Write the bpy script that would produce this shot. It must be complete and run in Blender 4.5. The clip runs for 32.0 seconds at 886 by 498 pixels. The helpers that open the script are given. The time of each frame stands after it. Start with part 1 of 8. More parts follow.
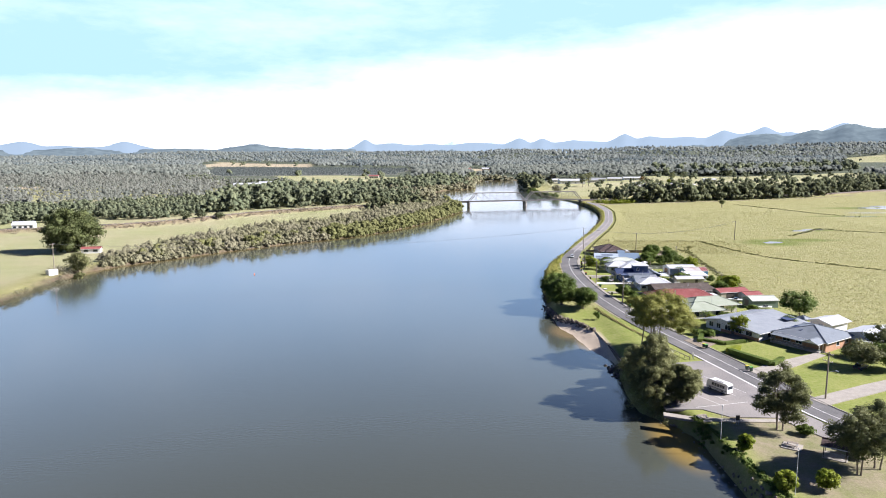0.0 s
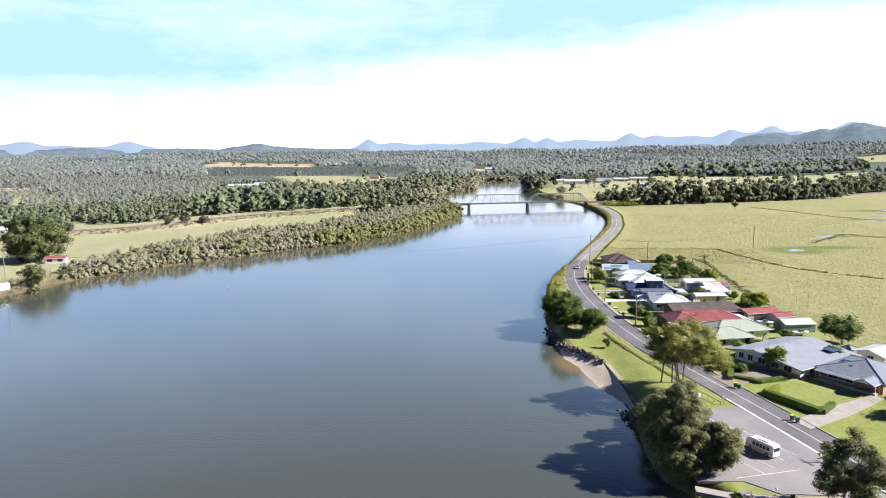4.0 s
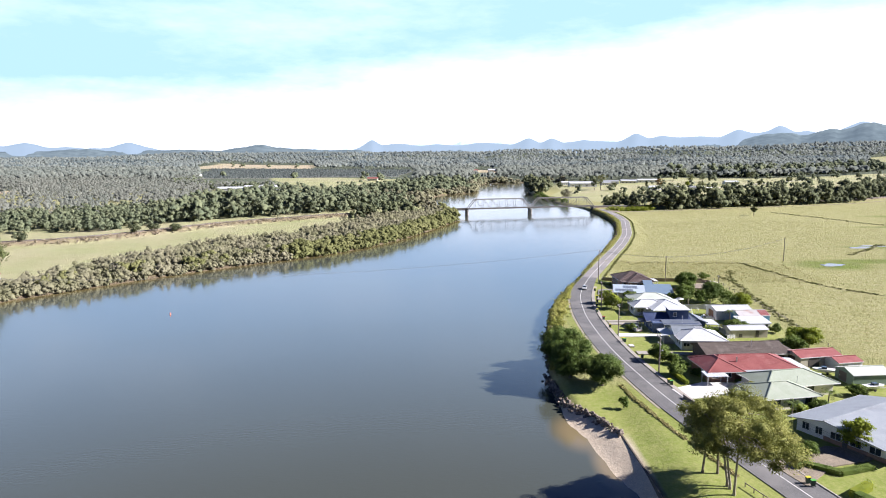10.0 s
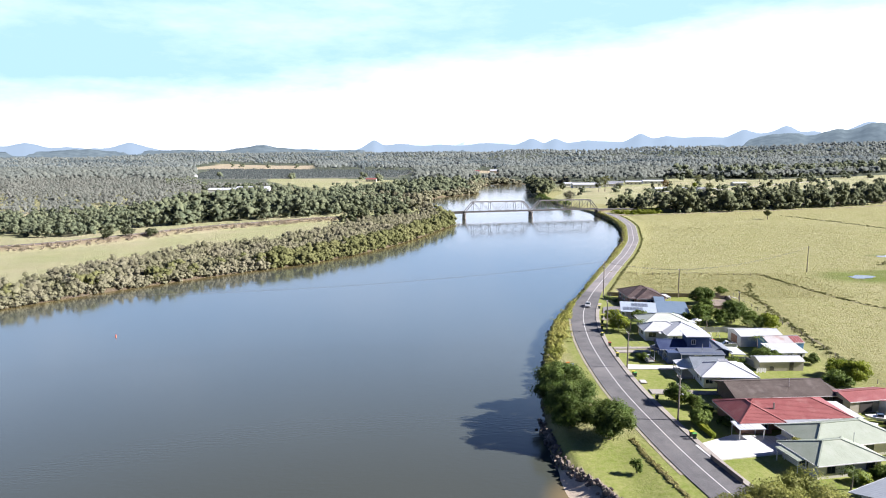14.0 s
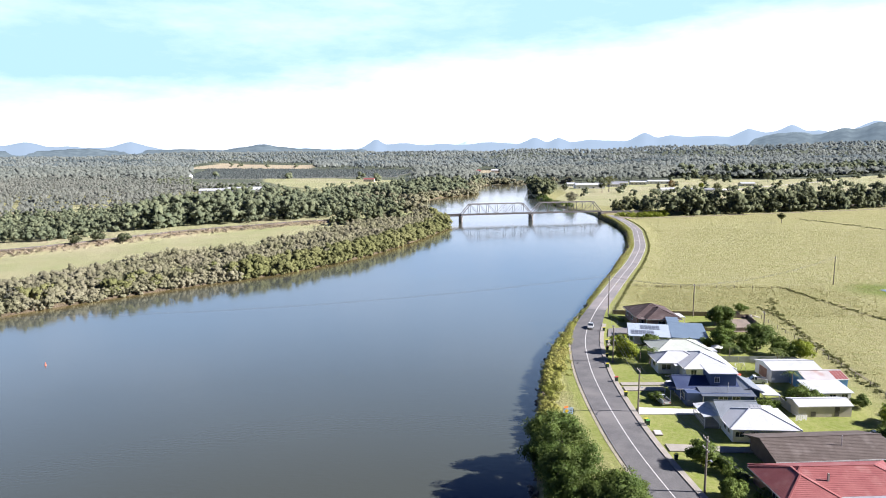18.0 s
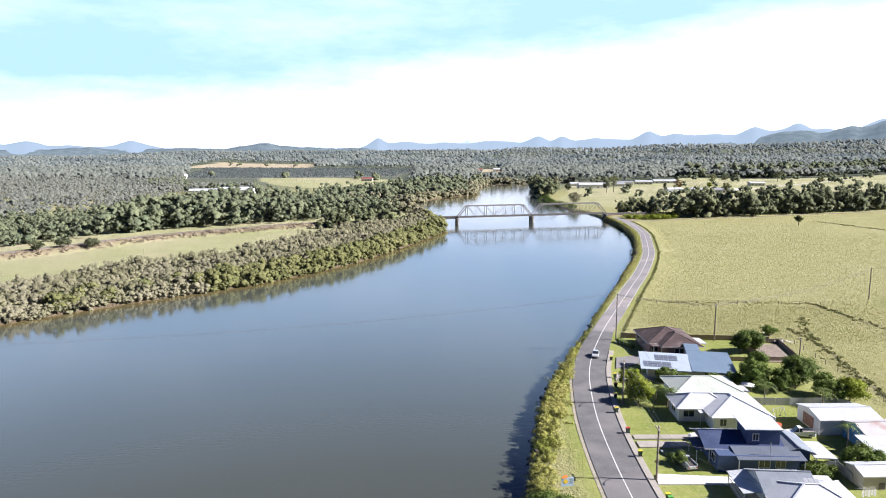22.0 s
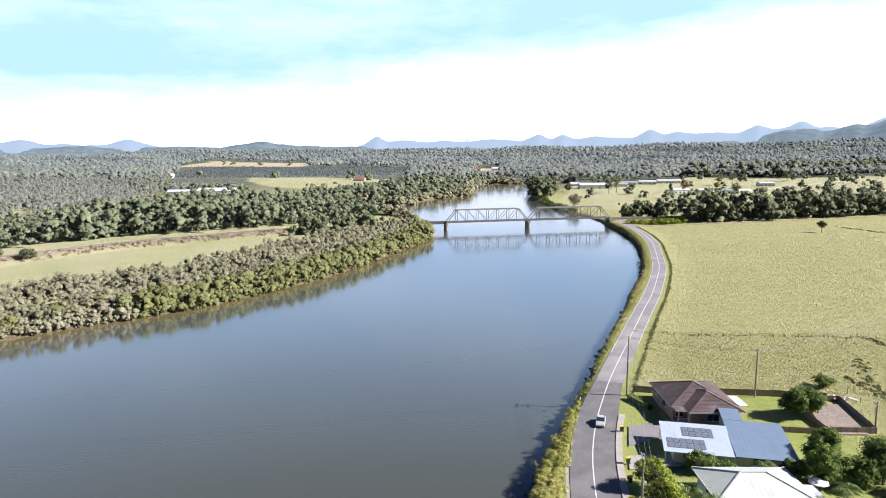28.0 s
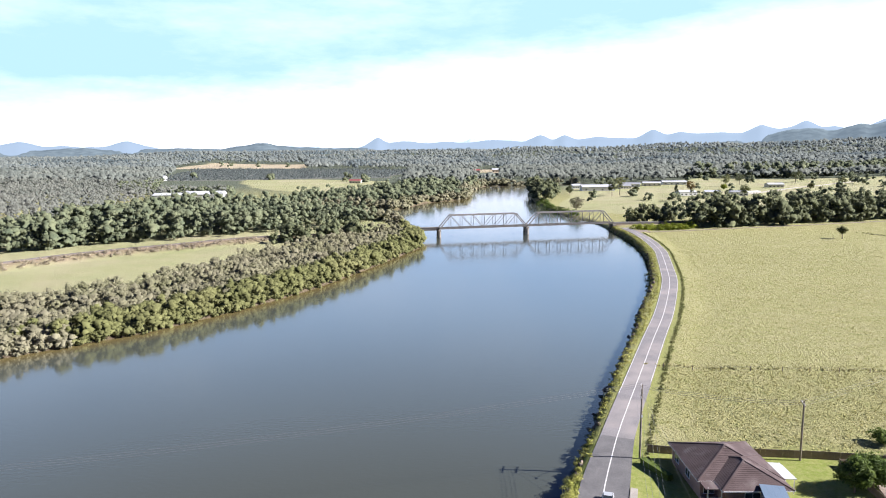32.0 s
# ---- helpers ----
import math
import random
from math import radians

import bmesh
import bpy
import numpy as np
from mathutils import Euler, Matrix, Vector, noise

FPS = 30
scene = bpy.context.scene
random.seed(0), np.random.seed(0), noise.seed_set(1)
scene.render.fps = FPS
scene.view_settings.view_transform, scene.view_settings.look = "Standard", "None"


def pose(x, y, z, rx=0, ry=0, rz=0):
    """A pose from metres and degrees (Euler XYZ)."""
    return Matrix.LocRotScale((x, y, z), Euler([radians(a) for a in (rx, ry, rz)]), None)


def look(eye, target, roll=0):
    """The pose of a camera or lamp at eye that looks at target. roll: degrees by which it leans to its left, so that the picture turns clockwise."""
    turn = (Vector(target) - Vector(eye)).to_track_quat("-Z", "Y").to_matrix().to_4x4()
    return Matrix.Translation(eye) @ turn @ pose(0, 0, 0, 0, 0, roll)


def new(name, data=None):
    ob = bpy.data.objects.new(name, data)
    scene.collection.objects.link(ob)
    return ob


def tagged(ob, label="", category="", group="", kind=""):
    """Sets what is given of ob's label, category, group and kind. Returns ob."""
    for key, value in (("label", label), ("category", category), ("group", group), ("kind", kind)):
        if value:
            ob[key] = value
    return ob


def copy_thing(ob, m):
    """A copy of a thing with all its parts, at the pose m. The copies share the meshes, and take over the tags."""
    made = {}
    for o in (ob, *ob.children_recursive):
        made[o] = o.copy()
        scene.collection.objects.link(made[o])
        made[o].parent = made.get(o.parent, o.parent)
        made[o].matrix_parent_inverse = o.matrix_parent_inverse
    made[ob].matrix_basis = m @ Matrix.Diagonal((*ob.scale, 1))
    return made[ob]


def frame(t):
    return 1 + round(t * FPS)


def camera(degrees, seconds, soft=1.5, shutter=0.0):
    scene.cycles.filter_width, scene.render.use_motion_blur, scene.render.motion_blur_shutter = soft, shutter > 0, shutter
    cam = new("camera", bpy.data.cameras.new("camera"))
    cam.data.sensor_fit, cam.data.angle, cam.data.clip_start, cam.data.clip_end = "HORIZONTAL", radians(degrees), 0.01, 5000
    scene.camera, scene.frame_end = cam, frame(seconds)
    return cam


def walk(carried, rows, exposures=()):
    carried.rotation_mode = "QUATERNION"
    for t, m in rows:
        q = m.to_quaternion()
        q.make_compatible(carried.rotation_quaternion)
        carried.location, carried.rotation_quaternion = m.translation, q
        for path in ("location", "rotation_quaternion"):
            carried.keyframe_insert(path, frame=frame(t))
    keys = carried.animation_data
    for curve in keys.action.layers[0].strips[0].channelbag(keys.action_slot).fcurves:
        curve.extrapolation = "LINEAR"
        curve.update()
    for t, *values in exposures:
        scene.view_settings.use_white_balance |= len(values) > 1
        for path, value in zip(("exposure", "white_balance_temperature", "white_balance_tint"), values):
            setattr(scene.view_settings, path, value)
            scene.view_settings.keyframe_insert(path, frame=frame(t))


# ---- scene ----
FOV = 66.23
cam = camera(FOV, 32.0, soft=1.0)
# seconds, x, y, z, heading to the left, tilt down, lean (degrees)
FLIGHT = [
    (0, 0.00, 0.00, 55.58, -0.000, 8.332, 0.057),
    (1, 1.19, 7.38, 55.73, 0.069, 8.364, 0.095),
    (2, 2.46, 14.73, 55.89, 0.162, 8.386, 0.121),
    (3, 3.85, 22.03, 56.03, 0.289, 8.388, 0.127),
    (4, 5.23, 29.30, 56.17, 0.412, 8.381, 0.130),
    (5, 6.49, 36.55, 56.31, 0.493, 8.377, 0.144),
    (6, 7.66, 43.75, 56.40, 0.549, 8.367, 0.164),
    (7, 8.81, 50.91, 56.41, 0.605, 8.345, 0.178),
    (8, 10.05, 58.12, 56.34, 0.674, 8.323, 0.189),
    (9, 11.46, 65.48, 56.25, 0.757, 8.313, 0.195),
    (10, 12.90, 72.94, 56.18, 0.841, 8.305, 0.198),
    (11, 14.26, 80.40, 56.15, 0.914, 8.291, 0.195),
    (12, 15.64, 87.77, 56.11, 0.983, 8.277, 0.191),
    (13, 17.13, 94.98, 56.03, 1.061, 8.274, 0.188),
    (14, 18.64, 102.19, 55.96, 1.144, 8.278, 0.178),
    (15, 20.06, 109.50, 55.96, 1.224, 8.284, 0.159),
    (16, 21.42, 116.72, 56.01, 1.295, 8.296, 0.148),
    (17, 22.81, 123.69, 56.05, 1.353, 8.317, 0.160),
    (18, 24.20, 130.75, 56.07, 1.414, 8.341, 0.185),
    (19, 25.57, 138.26, 56.06, 1.494, 8.364, 0.207),
    (20, 26.91, 145.89, 56.01, 1.577, 8.388, 0.219),
    (21, 28.26, 153.33, 55.93, 1.652, 8.416, 0.216),
    (22, 29.59, 160.73, 55.82, 1.725, 8.445, 0.210),
    (23, 30.89, 168.27, 55.71, 1.802, 8.471, 0.212),
    (24, 32.18, 175.78, 55.61, 1.847, 8.492, 0.219),
    (25, 33.46, 183.08, 55.55, 1.835, 8.510, 0.226),
    (26, 34.73, 190.31, 55.56, 1.800, 8.528, 0.229),
    (27, 35.98, 197.62, 55.63, 1.783, 8.550, 0.228),
    (28, 37.22, 204.91, 55.75, 1.796, 8.564, 0.239),
    (29, 38.47, 212.08, 55.85, 1.840, 8.560, 0.274),
    (30, 39.75, 219.28, 55.91, 1.896, 8.541, 0.323),
    (31, 41.07, 226.65, 55.91, 1.948, 8.517, 0.371),
    (32, 42.41, 234.13, 55.86, 1.996, 8.491, 0.418),
]


def gimbal(x, y, z, heading, tilt, lean):
    return pose(x, y, z, 90 - tilt, 0, heading) @ pose(0, 0, 0, 0, 0, -lean)


walk(cam, [(r[0], gimbal(*r[1:])) for r in FLIGHT], exposures=[(0, 1.0, 6020, 15), (32, 1.0, 6020, 15)])

# ---- world, sun and exposure ----
SUN_ELEV, SUN_AZ = 34.0, 93.5          # degrees above the horizon, clockwise from +y
sun_dir = Vector((math.sin(radians(SUN_AZ)) * math.cos(radians(SUN_ELEV)),
                  math.cos(radians(SUN_AZ)) * math.cos(radians(SUN_ELEV)), math.sin(radians(SUN_ELEV))))
sun_data = bpy.data.lights.new("sun", "SUN")
sun_data.energy, sun_data.angle, sun_data.color = 5.9, radians(0.53), (1.0, 0.94, 0.88)
sun_ob = new("sun", sun_data)
sun_ob.matrix_world = look(sun_dir * 300, (0, 0, 0))

sky_world = bpy.data.worlds.new("sky")
scene.world = sky_world
sky_world.use_nodes = True
wt = sky_world.node_tree
wt.nodes.clear()

w_out = wt.nodes.new("ShaderNodeOutputWorld")
w_bg = wt.nodes.new("ShaderNodeBackground")
w_sky = wt.nodes.new("ShaderNodeTexSky")
w_sky.sky_type = "NISHITA"
w_sky.sun_disc = False
w_sky.sun_elevation, w_sky.sun_rotation = radians(SUN_ELEV), radians(SUN_AZ)
w_sky.air_density, w_sky.dust_density, w_sky.ozone_density = 1.0, 0.6, 1.0
w_co = wt.nodes.new("ShaderNodeTexCoord")
w_sep = wt.nodes.new("ShaderNodeSeparateXYZ")
wt.links.new(w_co.outputs["Generated"], w_sep.inputs[0])
# high thin cloud: a deck that thickens towards the horizon, with a ragged upper edge
w_map = wt.nodes.new("ShaderNodeMapping")
w_map.inputs["Scale"].default_value = (1.6, 1.6, 6.0)
wt.links.new(w_co.outputs["Generated"], w_map.inputs["Vector"])
w_noise = wt.nodes.new("ShaderNodeTexNoise")
w_noise.inputs["Scale"].default_value, w_noise.inputs["Detail"].default_value = 2.2, 8.0
w_noise.inputs["Roughness"].default_value = 0.62
wt.links.new(w_map.outputs[0], w_noise.inputs["Vector"])


def wmath(op, a, b, clamp=False):
    n = wt.nodes.new("ShaderNodeMath")
    n.operation, n.use_clamp = op, clamp
    for i, v in enumerate((a, b)):
        if isinstance(v, (int, float)):
            n.inputs[i].default_value = v
        else:
            wt.links.new(v, n.inputs[i])
    return n.outputs[0]


# elevation of the deck's edge climbs towards the right
edge = wmath("ADD", wmath("MULTIPLY", w_sep.outputs["X"], 0.10), 0.150)
depth = wmath("SUBTRACT", edge, w_sep.outputs["Z"])
ragged = wmath("ADD", depth, wmath("MULTIPLY", wmath("SUBTRACT", w_noise.outputs["Fac"], 0.5), 0.16))
cover = wmath("MULTIPLY", ragged, 10.0, True)
wisps = wmath("MULTIPLY", wmath("SUBTRACT", w_noise.outputs["Fac"], 0.46), 3.0, True)
low_sky = wmath("MULTIPLY", wmath("SUBTRACT", 0.42, w_sep.outputs["Z"]), 5.0, True)
cover = wmath("MAXIMUM", cover, wmath("MULTIPLY", wmath("MULTIPLY", wisps, low_sky), 0.4))
# added pale-blue band, fading out upwards, carried past the view for water reflections
veil = wmath("MULTIPLY", wmath("MULTIPLY", wmath("SUBTRACT", 0.47, w_sep.outputs["Z"]), 4.4, True), 0.92)
# cloud kept to the north; the unseen south is cleared to darken the shadows
north = wmath("ADD", wmath("MULTIPLY", w_sep.outputs["Y"], 1.6), 0.55, True)
cover, veil = wmath("MULTIPLY", cover, north), wmath("MULTIPLY", veil, north)
w_mix = wt.nodes.new("ShaderNodeMixRGB")
wt.links.new(cover, w_mix.inputs[0])
w_gain = wt.nodes.new("ShaderNodeMixRGB")
w_gain.blend_type, w_gain.inputs[0].default_value = "MULTIPLY", 1.0
w_gain.inputs[2].default_value = (0.11, 0.205, 0.56, 1)
wt.links.new(w_sky.outputs[0], w_gain.inputs[1])
w_veil = wt.nodes.new("ShaderNodeMixRGB")
w_veil.inputs[2].default_value = (7.7, 11.8, 17.2, 1)
wt.links.new(veil, w_veil.inputs[0])
wt.links.new(w_gain.outputs[0], w_veil.inputs[1])
wt.links.new(w_veil.outputs[0], w_mix.inputs[1])
w_mix.inputs[2].default_value = (20.0, 20.6, 21.2, 1)
wt.links.new(w_mix.outputs[0], w_bg.inputs["Color"])
w_bg.inputs["Strength"].default_value = 0.042
wt.links.new(w_bg.outputs[0], w_out.inputs["Surface"])

# ---- materials ----


def material(name, base, rough=0.8, metal=0.0, spec=0.3, vary=None, scale=1.0, detail=5.0, fine=0.0, fine_scale=20.0,
             bump=0.0, bump_scale=30.0, island=0.0, obj=0.0, translucent=0.0, stain=None, stain_scale=0.15, stain_at=(0.5, 0.7)):
    """Noise-varied surface: base to vary at scale, fine grain, stains, random value by island or object."""
    m = bpy.data.materials.new(name)
    m.use_nodes = True
    nt = m.node_tree
    b = nt.nodes["Principled BSDF"]
    b.inputs["Roughness"].default_value, b.inputs["Metallic"].default_value = rough, metal
    b.inputs["Specular IOR Level"].default_value = spec
    co = nt.nodes.new("ShaderNodeTexCoord")
    geo = nt.nodes.new("ShaderNodeNewGeometry")

    def noise_fac(s, d=4.0):
        n = nt.nodes.new("ShaderNodeTexNoise")
        n.inputs["Scale"].default_value, n.inputs["Detail"].default_value = s, d
        nt.links.new(geo.outputs["Position"], n.inputs["Vector"])
        return n.outputs["Fac"]

    def mixed(fac, a, c, mode="MIX"):
        n = nt.nodes.new("ShaderNodeMixRGB")
        n.blend_type = mode
        for i, v in enumerate((fac, a, c)):
            if isinstance(v, (int, float)):
                n.inputs[i].default_value = v
            elif isinstance(v, tuple):
                n.inputs[i].default_value = (*v, 1)
            else:
                nt.links.new(v, n.inputs[i])
        return n.outputs[0]

    def ramp(fac, lo, hi):
        n = nt.nodes.new("ShaderNodeMapRange")
        n.inputs["From Min"].default_value, n.inputs["From Max"].default_value = lo, hi
        nt.links.new(fac, n.inputs["Value"])
        return n.outputs[0]

    col = tuple(base)
    if vary:
        col = mixed(ramp(noise_fac(scale, detail), 0.3, 0.7), col, tuple(vary))
    if fine:
        col = mixed(fine, col, mixed(ramp(noise_fac(fine_scale, 6), 0.3, 0.7), (0.35, 0.35, 0.35), (1.65, 1.65, 1.65)), "MULTIPLY")
    if stain:
        col = mixed(ramp(noise_fac(stain_scale, 7), *stain_at), col, tuple(stain))
    if island:
        h = nt.nodes.new("ShaderNodeHueSaturation")
        v = nt.nodes.new("ShaderNodeMapRange")
        v.inputs["To Min"].default_value, v.inputs["To Max"].default_value = 1 - island, 1 + island
        nt.links.new(geo.outputs["Random Per Island"], v.inputs["Value"])
        nt.links.new(v.outputs[0], h.inputs["Value"])
        if isinstance(col, tuple):
            h.inputs["Color"].default_value = (*col, 1)
        else:
            nt.links.new(col, h.inputs["Color"])
        col = h.outputs[0]
    if obj:
        info = nt.nodes.new("ShaderNodeObjectInfo")
        h = nt.nodes.new("ShaderNodeHueSaturation")
        v = nt.nodes.new("ShaderNodeMapRange")
        v.inputs["To Min"].default_value, v.inputs["To Max"].default_value = 1 - obj, 1 + obj
        nt.links.new(info.outputs["Random"], v.inputs["Value"])
        nt.links.new(v.outputs[0], h.inputs["Value"])
        if isinstance(col, tuple):
            h.inputs["Color"].default_value = (*col, 1)
        else:
            nt.links.new(col, h.inputs["Color"])
        col = h.outputs[0]
    if isinstance(col, tuple):
        b.inputs["Base Color"].default_value = (*col, 1)
    else:
        nt.links.new(col, b.inputs["Base Color"])
    if bump:
        bn = nt.nodes.new("ShaderNodeBump")
        bn.inputs["Strength"].default_value, bn.inputs["Distance"].default_value = min(1.0, bump), bump
        nt.links.new(noise_fac(bump_scale, 5), bn.inputs["Height"])
        nt.links.new(bn.outputs[0], b.inputs["Normal"])
    if translucent:
        t = nt.nodes.new("ShaderNodeBsdfTranslucent")
        if isinstance(col, tuple):
            t.inputs["Color"].default_value = (*col, 1)
        else:
            nt.links.new(col, t.inputs["Color"])
        mx = nt.nodes.new("ShaderNodeMixShader")
        mx.inputs[0].default_value = translucent
        nt.links.new(b.outputs[0], mx.inputs[1])
        nt.links.new(t.outputs[0], mx.inputs[2])
        nt.links.new(mx.outputs[0], nt.nodes["Material Output"].inputs["Surface"])
    return m


def foliage(name, base, vary, isl=0.45, scale=0.25, tr=0.25):
    return material(name, base, rough=0.65, spec=0.2, vary=vary, scale=scale, island=isl, translucent=tr)


M = {}
M["fig"] = foliage("fig_leaves", (0.095, 0.15, 0.032), (0.17, 0.22, 0.055), isl=0.2, tr=0.42)
M["fig_old"] = foliage("old_fig_leaves", (0.10, 0.125, 0.045), (0.165, 0.185, 0.07), isl=0.2, tr=0.3)
M["gum"] = foliage("gum_leaves", (0.215, 0.235, 0.055), (0.34, 0.335, 0.095), isl=0.18, tr=0.42)
M["oak"] = foliage("she_oak_needles", (0.175, 0.19, 0.078), (0.295, 0.295, 0.13), isl=0.2, tr=0.42)
M["dark_gum"] = foliage("dark_gum_leaves", (0.14, 0.16, 0.066), (0.24, 0.245, 0.11), isl=0.2, tr=0.42)
M["lime"] = foliage("lime_leaves", (0.20, 0.26, 0.025), (0.31, 0.34, 0.04), isl=0.22, tr=0.35)
M["garden"] = foliage("garden_leaves", (0.10, 0.155, 0.028), (0.18, 0.235, 0.05), isl=0.25, tr=0.35)
M["palm"] = foliage("palm_fronds", (0.10, 0.15, 0.035), (0.20, 0.245, 0.065))
M["mangrove"] = foliage("mangrove_leaves", (0.132, 0.146, 0.050), (0.200, 0.204, 0.084), isl=0.14, scale=0.06)
M["mangrove_grey"] = foliage("grey_mangrove_leaves", (0.262, 0.244, 0.162), (0.185, 0.188, 0.098), isl=0.12, scale=0.07)
M["autumn"] = foliage("russet_leaves", (0.20, 0.115, 0.035), (0.16, 0.13, 0.05), scale=0.15, isl=0.2)
M["rush"] = foliage("rush_stems", (0.15, 0.165, 0.05), (0.25, 0.245, 0.09), scale=0.15, isl=0.25)
M["dry_weed"] = foliage("dry_weed_stems", (0.38, 0.31, 0.235), (0.46, 0.41, 0.28), scale=0.1, isl=0.3)
M["bank"] = foliage("bank_scrub", (0.28, 0.30, 0.06), (0.43, 0.40, 0.125), scale=0.12)
M["belt"] = foliage("belt_leaves", (0.095, 0.112, 0.062), (0.17, 0.188, 0.088), scale=0.05, isl=0.1)
M["wood"] = foliage("wood_leaves", (0.102, 0.128, 0.074), (0.188, 0.208, 0.122), scale=0.05, isl=0.1)
M["scrub_grey"] = foliage("paperbark_leaves", (0.20, 0.20, 0.155), (0.14, 0.155, 0.12), scale=0.012, isl=0.1, tr=0.4)
M["bark"] = material("bark", (0.16, 0.125, 0.09), 0.9, vary=(0.28, 0.24, 0.19), scale=2.0, bump=0.03, bump_scale=8)
M["pale_bark"] = material("pale_bark", (0.38, 0.34, 0.28), 0.85, vary=(0.22, 0.18, 0.14), scale=1.2, bump=0.02, bump_scale=6)
M["grass_tuft"] = foliage("grass_tufts", (0.34, 0.32, 0.11), (0.44, 0.40, 0.17), scale=0.1, isl=0.25)
M["rank_tuft"] = foliage("rank_grass_tufts", (0.31, 0.295, 0.10), (0.43, 0.385, 0.17), scale=0.15, isl=0.25)
M["asphalt"] = material("asphalt", (0.155, 0.15, 0.145), 0.9, vary=(0.115, 0.112, 0.11), scale=0.35, fine=0.35, fine_scale=6, bump=0.01, bump_scale=60,
                        stain=(0.19, 0.18, 0.17), stain_scale=0.12)
M["old_asphalt"] = material("old_asphalt", (0.235, 0.22, 0.215), 0.92, vary=(0.185, 0.175, 0.17), scale=0.25, fine=0.3, fine_scale=5, bump=0.01, bump_scale=60,
                            stain=(0.30, 0.27, 0.25), stain_scale=0.1)
M["lot"] = material("car_park_seal", (0.26, 0.24, 0.225), 0.92, vary=(0.20, 0.19, 0.18), scale=0.2, fine=0.3, fine_scale=4, bump=0.01, bump_scale=50,
                    stain=(0.32, 0.29, 0.26), stain_scale=0.1)
M["paint"] = material("road_paint", (0.66, 0.65, 0.62), 0.7, vary=(0.5, 0.49, 0.46), scale=1.5, fine=0.3, fine_scale=8)
M["concrete"] = material("concrete", (0.38, 0.345, 0.295), 0.85, vary=(0.30, 0.275, 0.235), scale=0.7, fine=0.25, fine_scale=7, bump=0.01)
M["white_concrete"] = material("white_concrete", (0.74, 0.72, 0.68), 0.8, vary=(0.62, 0.60, 0.56), scale=0.5, fine=0.2, fine_scale=6)
M["gravel"] = material("gravel_drive", (0.27, 0.22, 0.165), 0.95, vary=(0.20, 0.17, 0.125), scale=0.6, fine=0.5, fine_scale=5, bump=0.03, bump_scale=20)
M["gravel_pale"] = material("pale_gravel", (0.46, 0.42, 0.35), 0.95, vary=(0.38, 0.35, 0.28), scale=0.2, fine=0.4, fine_scale=2)
M["ballast"] = material("rail_ballast", (0.27, 0.215, 0.17), 0.95, vary=(0.20, 0.165, 0.13), scale=0.4, fine=0.5, fine_scale=3)
M["dirt"] = material("bare_dirt", (0.36, 0.315, 0.25), 0.95, vary=(0.28, 0.26, 0.18), scale=0.5, fine=0.4, fine_scale=3)
M["rock"] = material("bank_rock", (0.22, 0.18, 0.14), 0.9, vary=(0.10, 0.085, 0.07), scale=0.9, fine=0.4, fine_scale=5, bump=0.05, bump_scale=4, obj=0.3, island=0.3)
M["steel"] = material("weathered_steel", (0.31, 0.295, 0.275), 0.7, 0.0, vary=(0.22, 0.20, 0.18), scale=0.6, fine=0.2)
M["dark_steel"] = material("dark_girder_steel", (0.20, 0.19, 0.17), 0.7, vary=(0.13, 0.12, 0.11), scale=0.5, fine=0.2)
M["pier"] = material("pier_concrete", (0.36, 0.33, 0.29), 0.9, vary=(0.24, 0.22, 0.19), scale=0.8, stain=(0.12, 0.11, 0.09), stain_scale=0.3)
M["pole"] = material("pole_timber", (0.22, 0.18, 0.14), 0.9, vary=(0.32, 0.28, 0.23), scale=3.0, bump=0.01)
M["metal_grey"] = material("galvanised_metal", (0.55, 0.56, 0.57), 0.45, 0.6, vary=(0.45, 0.46, 0.47), scale=1.0)
M["wire"] = material("cable", (0.16, 0.16, 0.16), 0.5)
M["dark_glass"] = material("window_glass", (0.03, 0.04, 0.05), 0.08, spec=0.6)
M["white_frame"] = material("white_frame", (0.78, 0.77, 0.74), 0.5, vary=(0.7, 0.69, 0.66), scale=2)
M["dark_frame"] = material("dark_frame", (0.10, 0.09, 0.08), 0.5)
# sky reflection is greyed into the panel colour
M["solar"] = material("solar_cells_sky_grey", (0.13, 0.145, 0.17), 0.3, spec=0.6, vary=(0.16, 0.175, 0.20), scale=2)
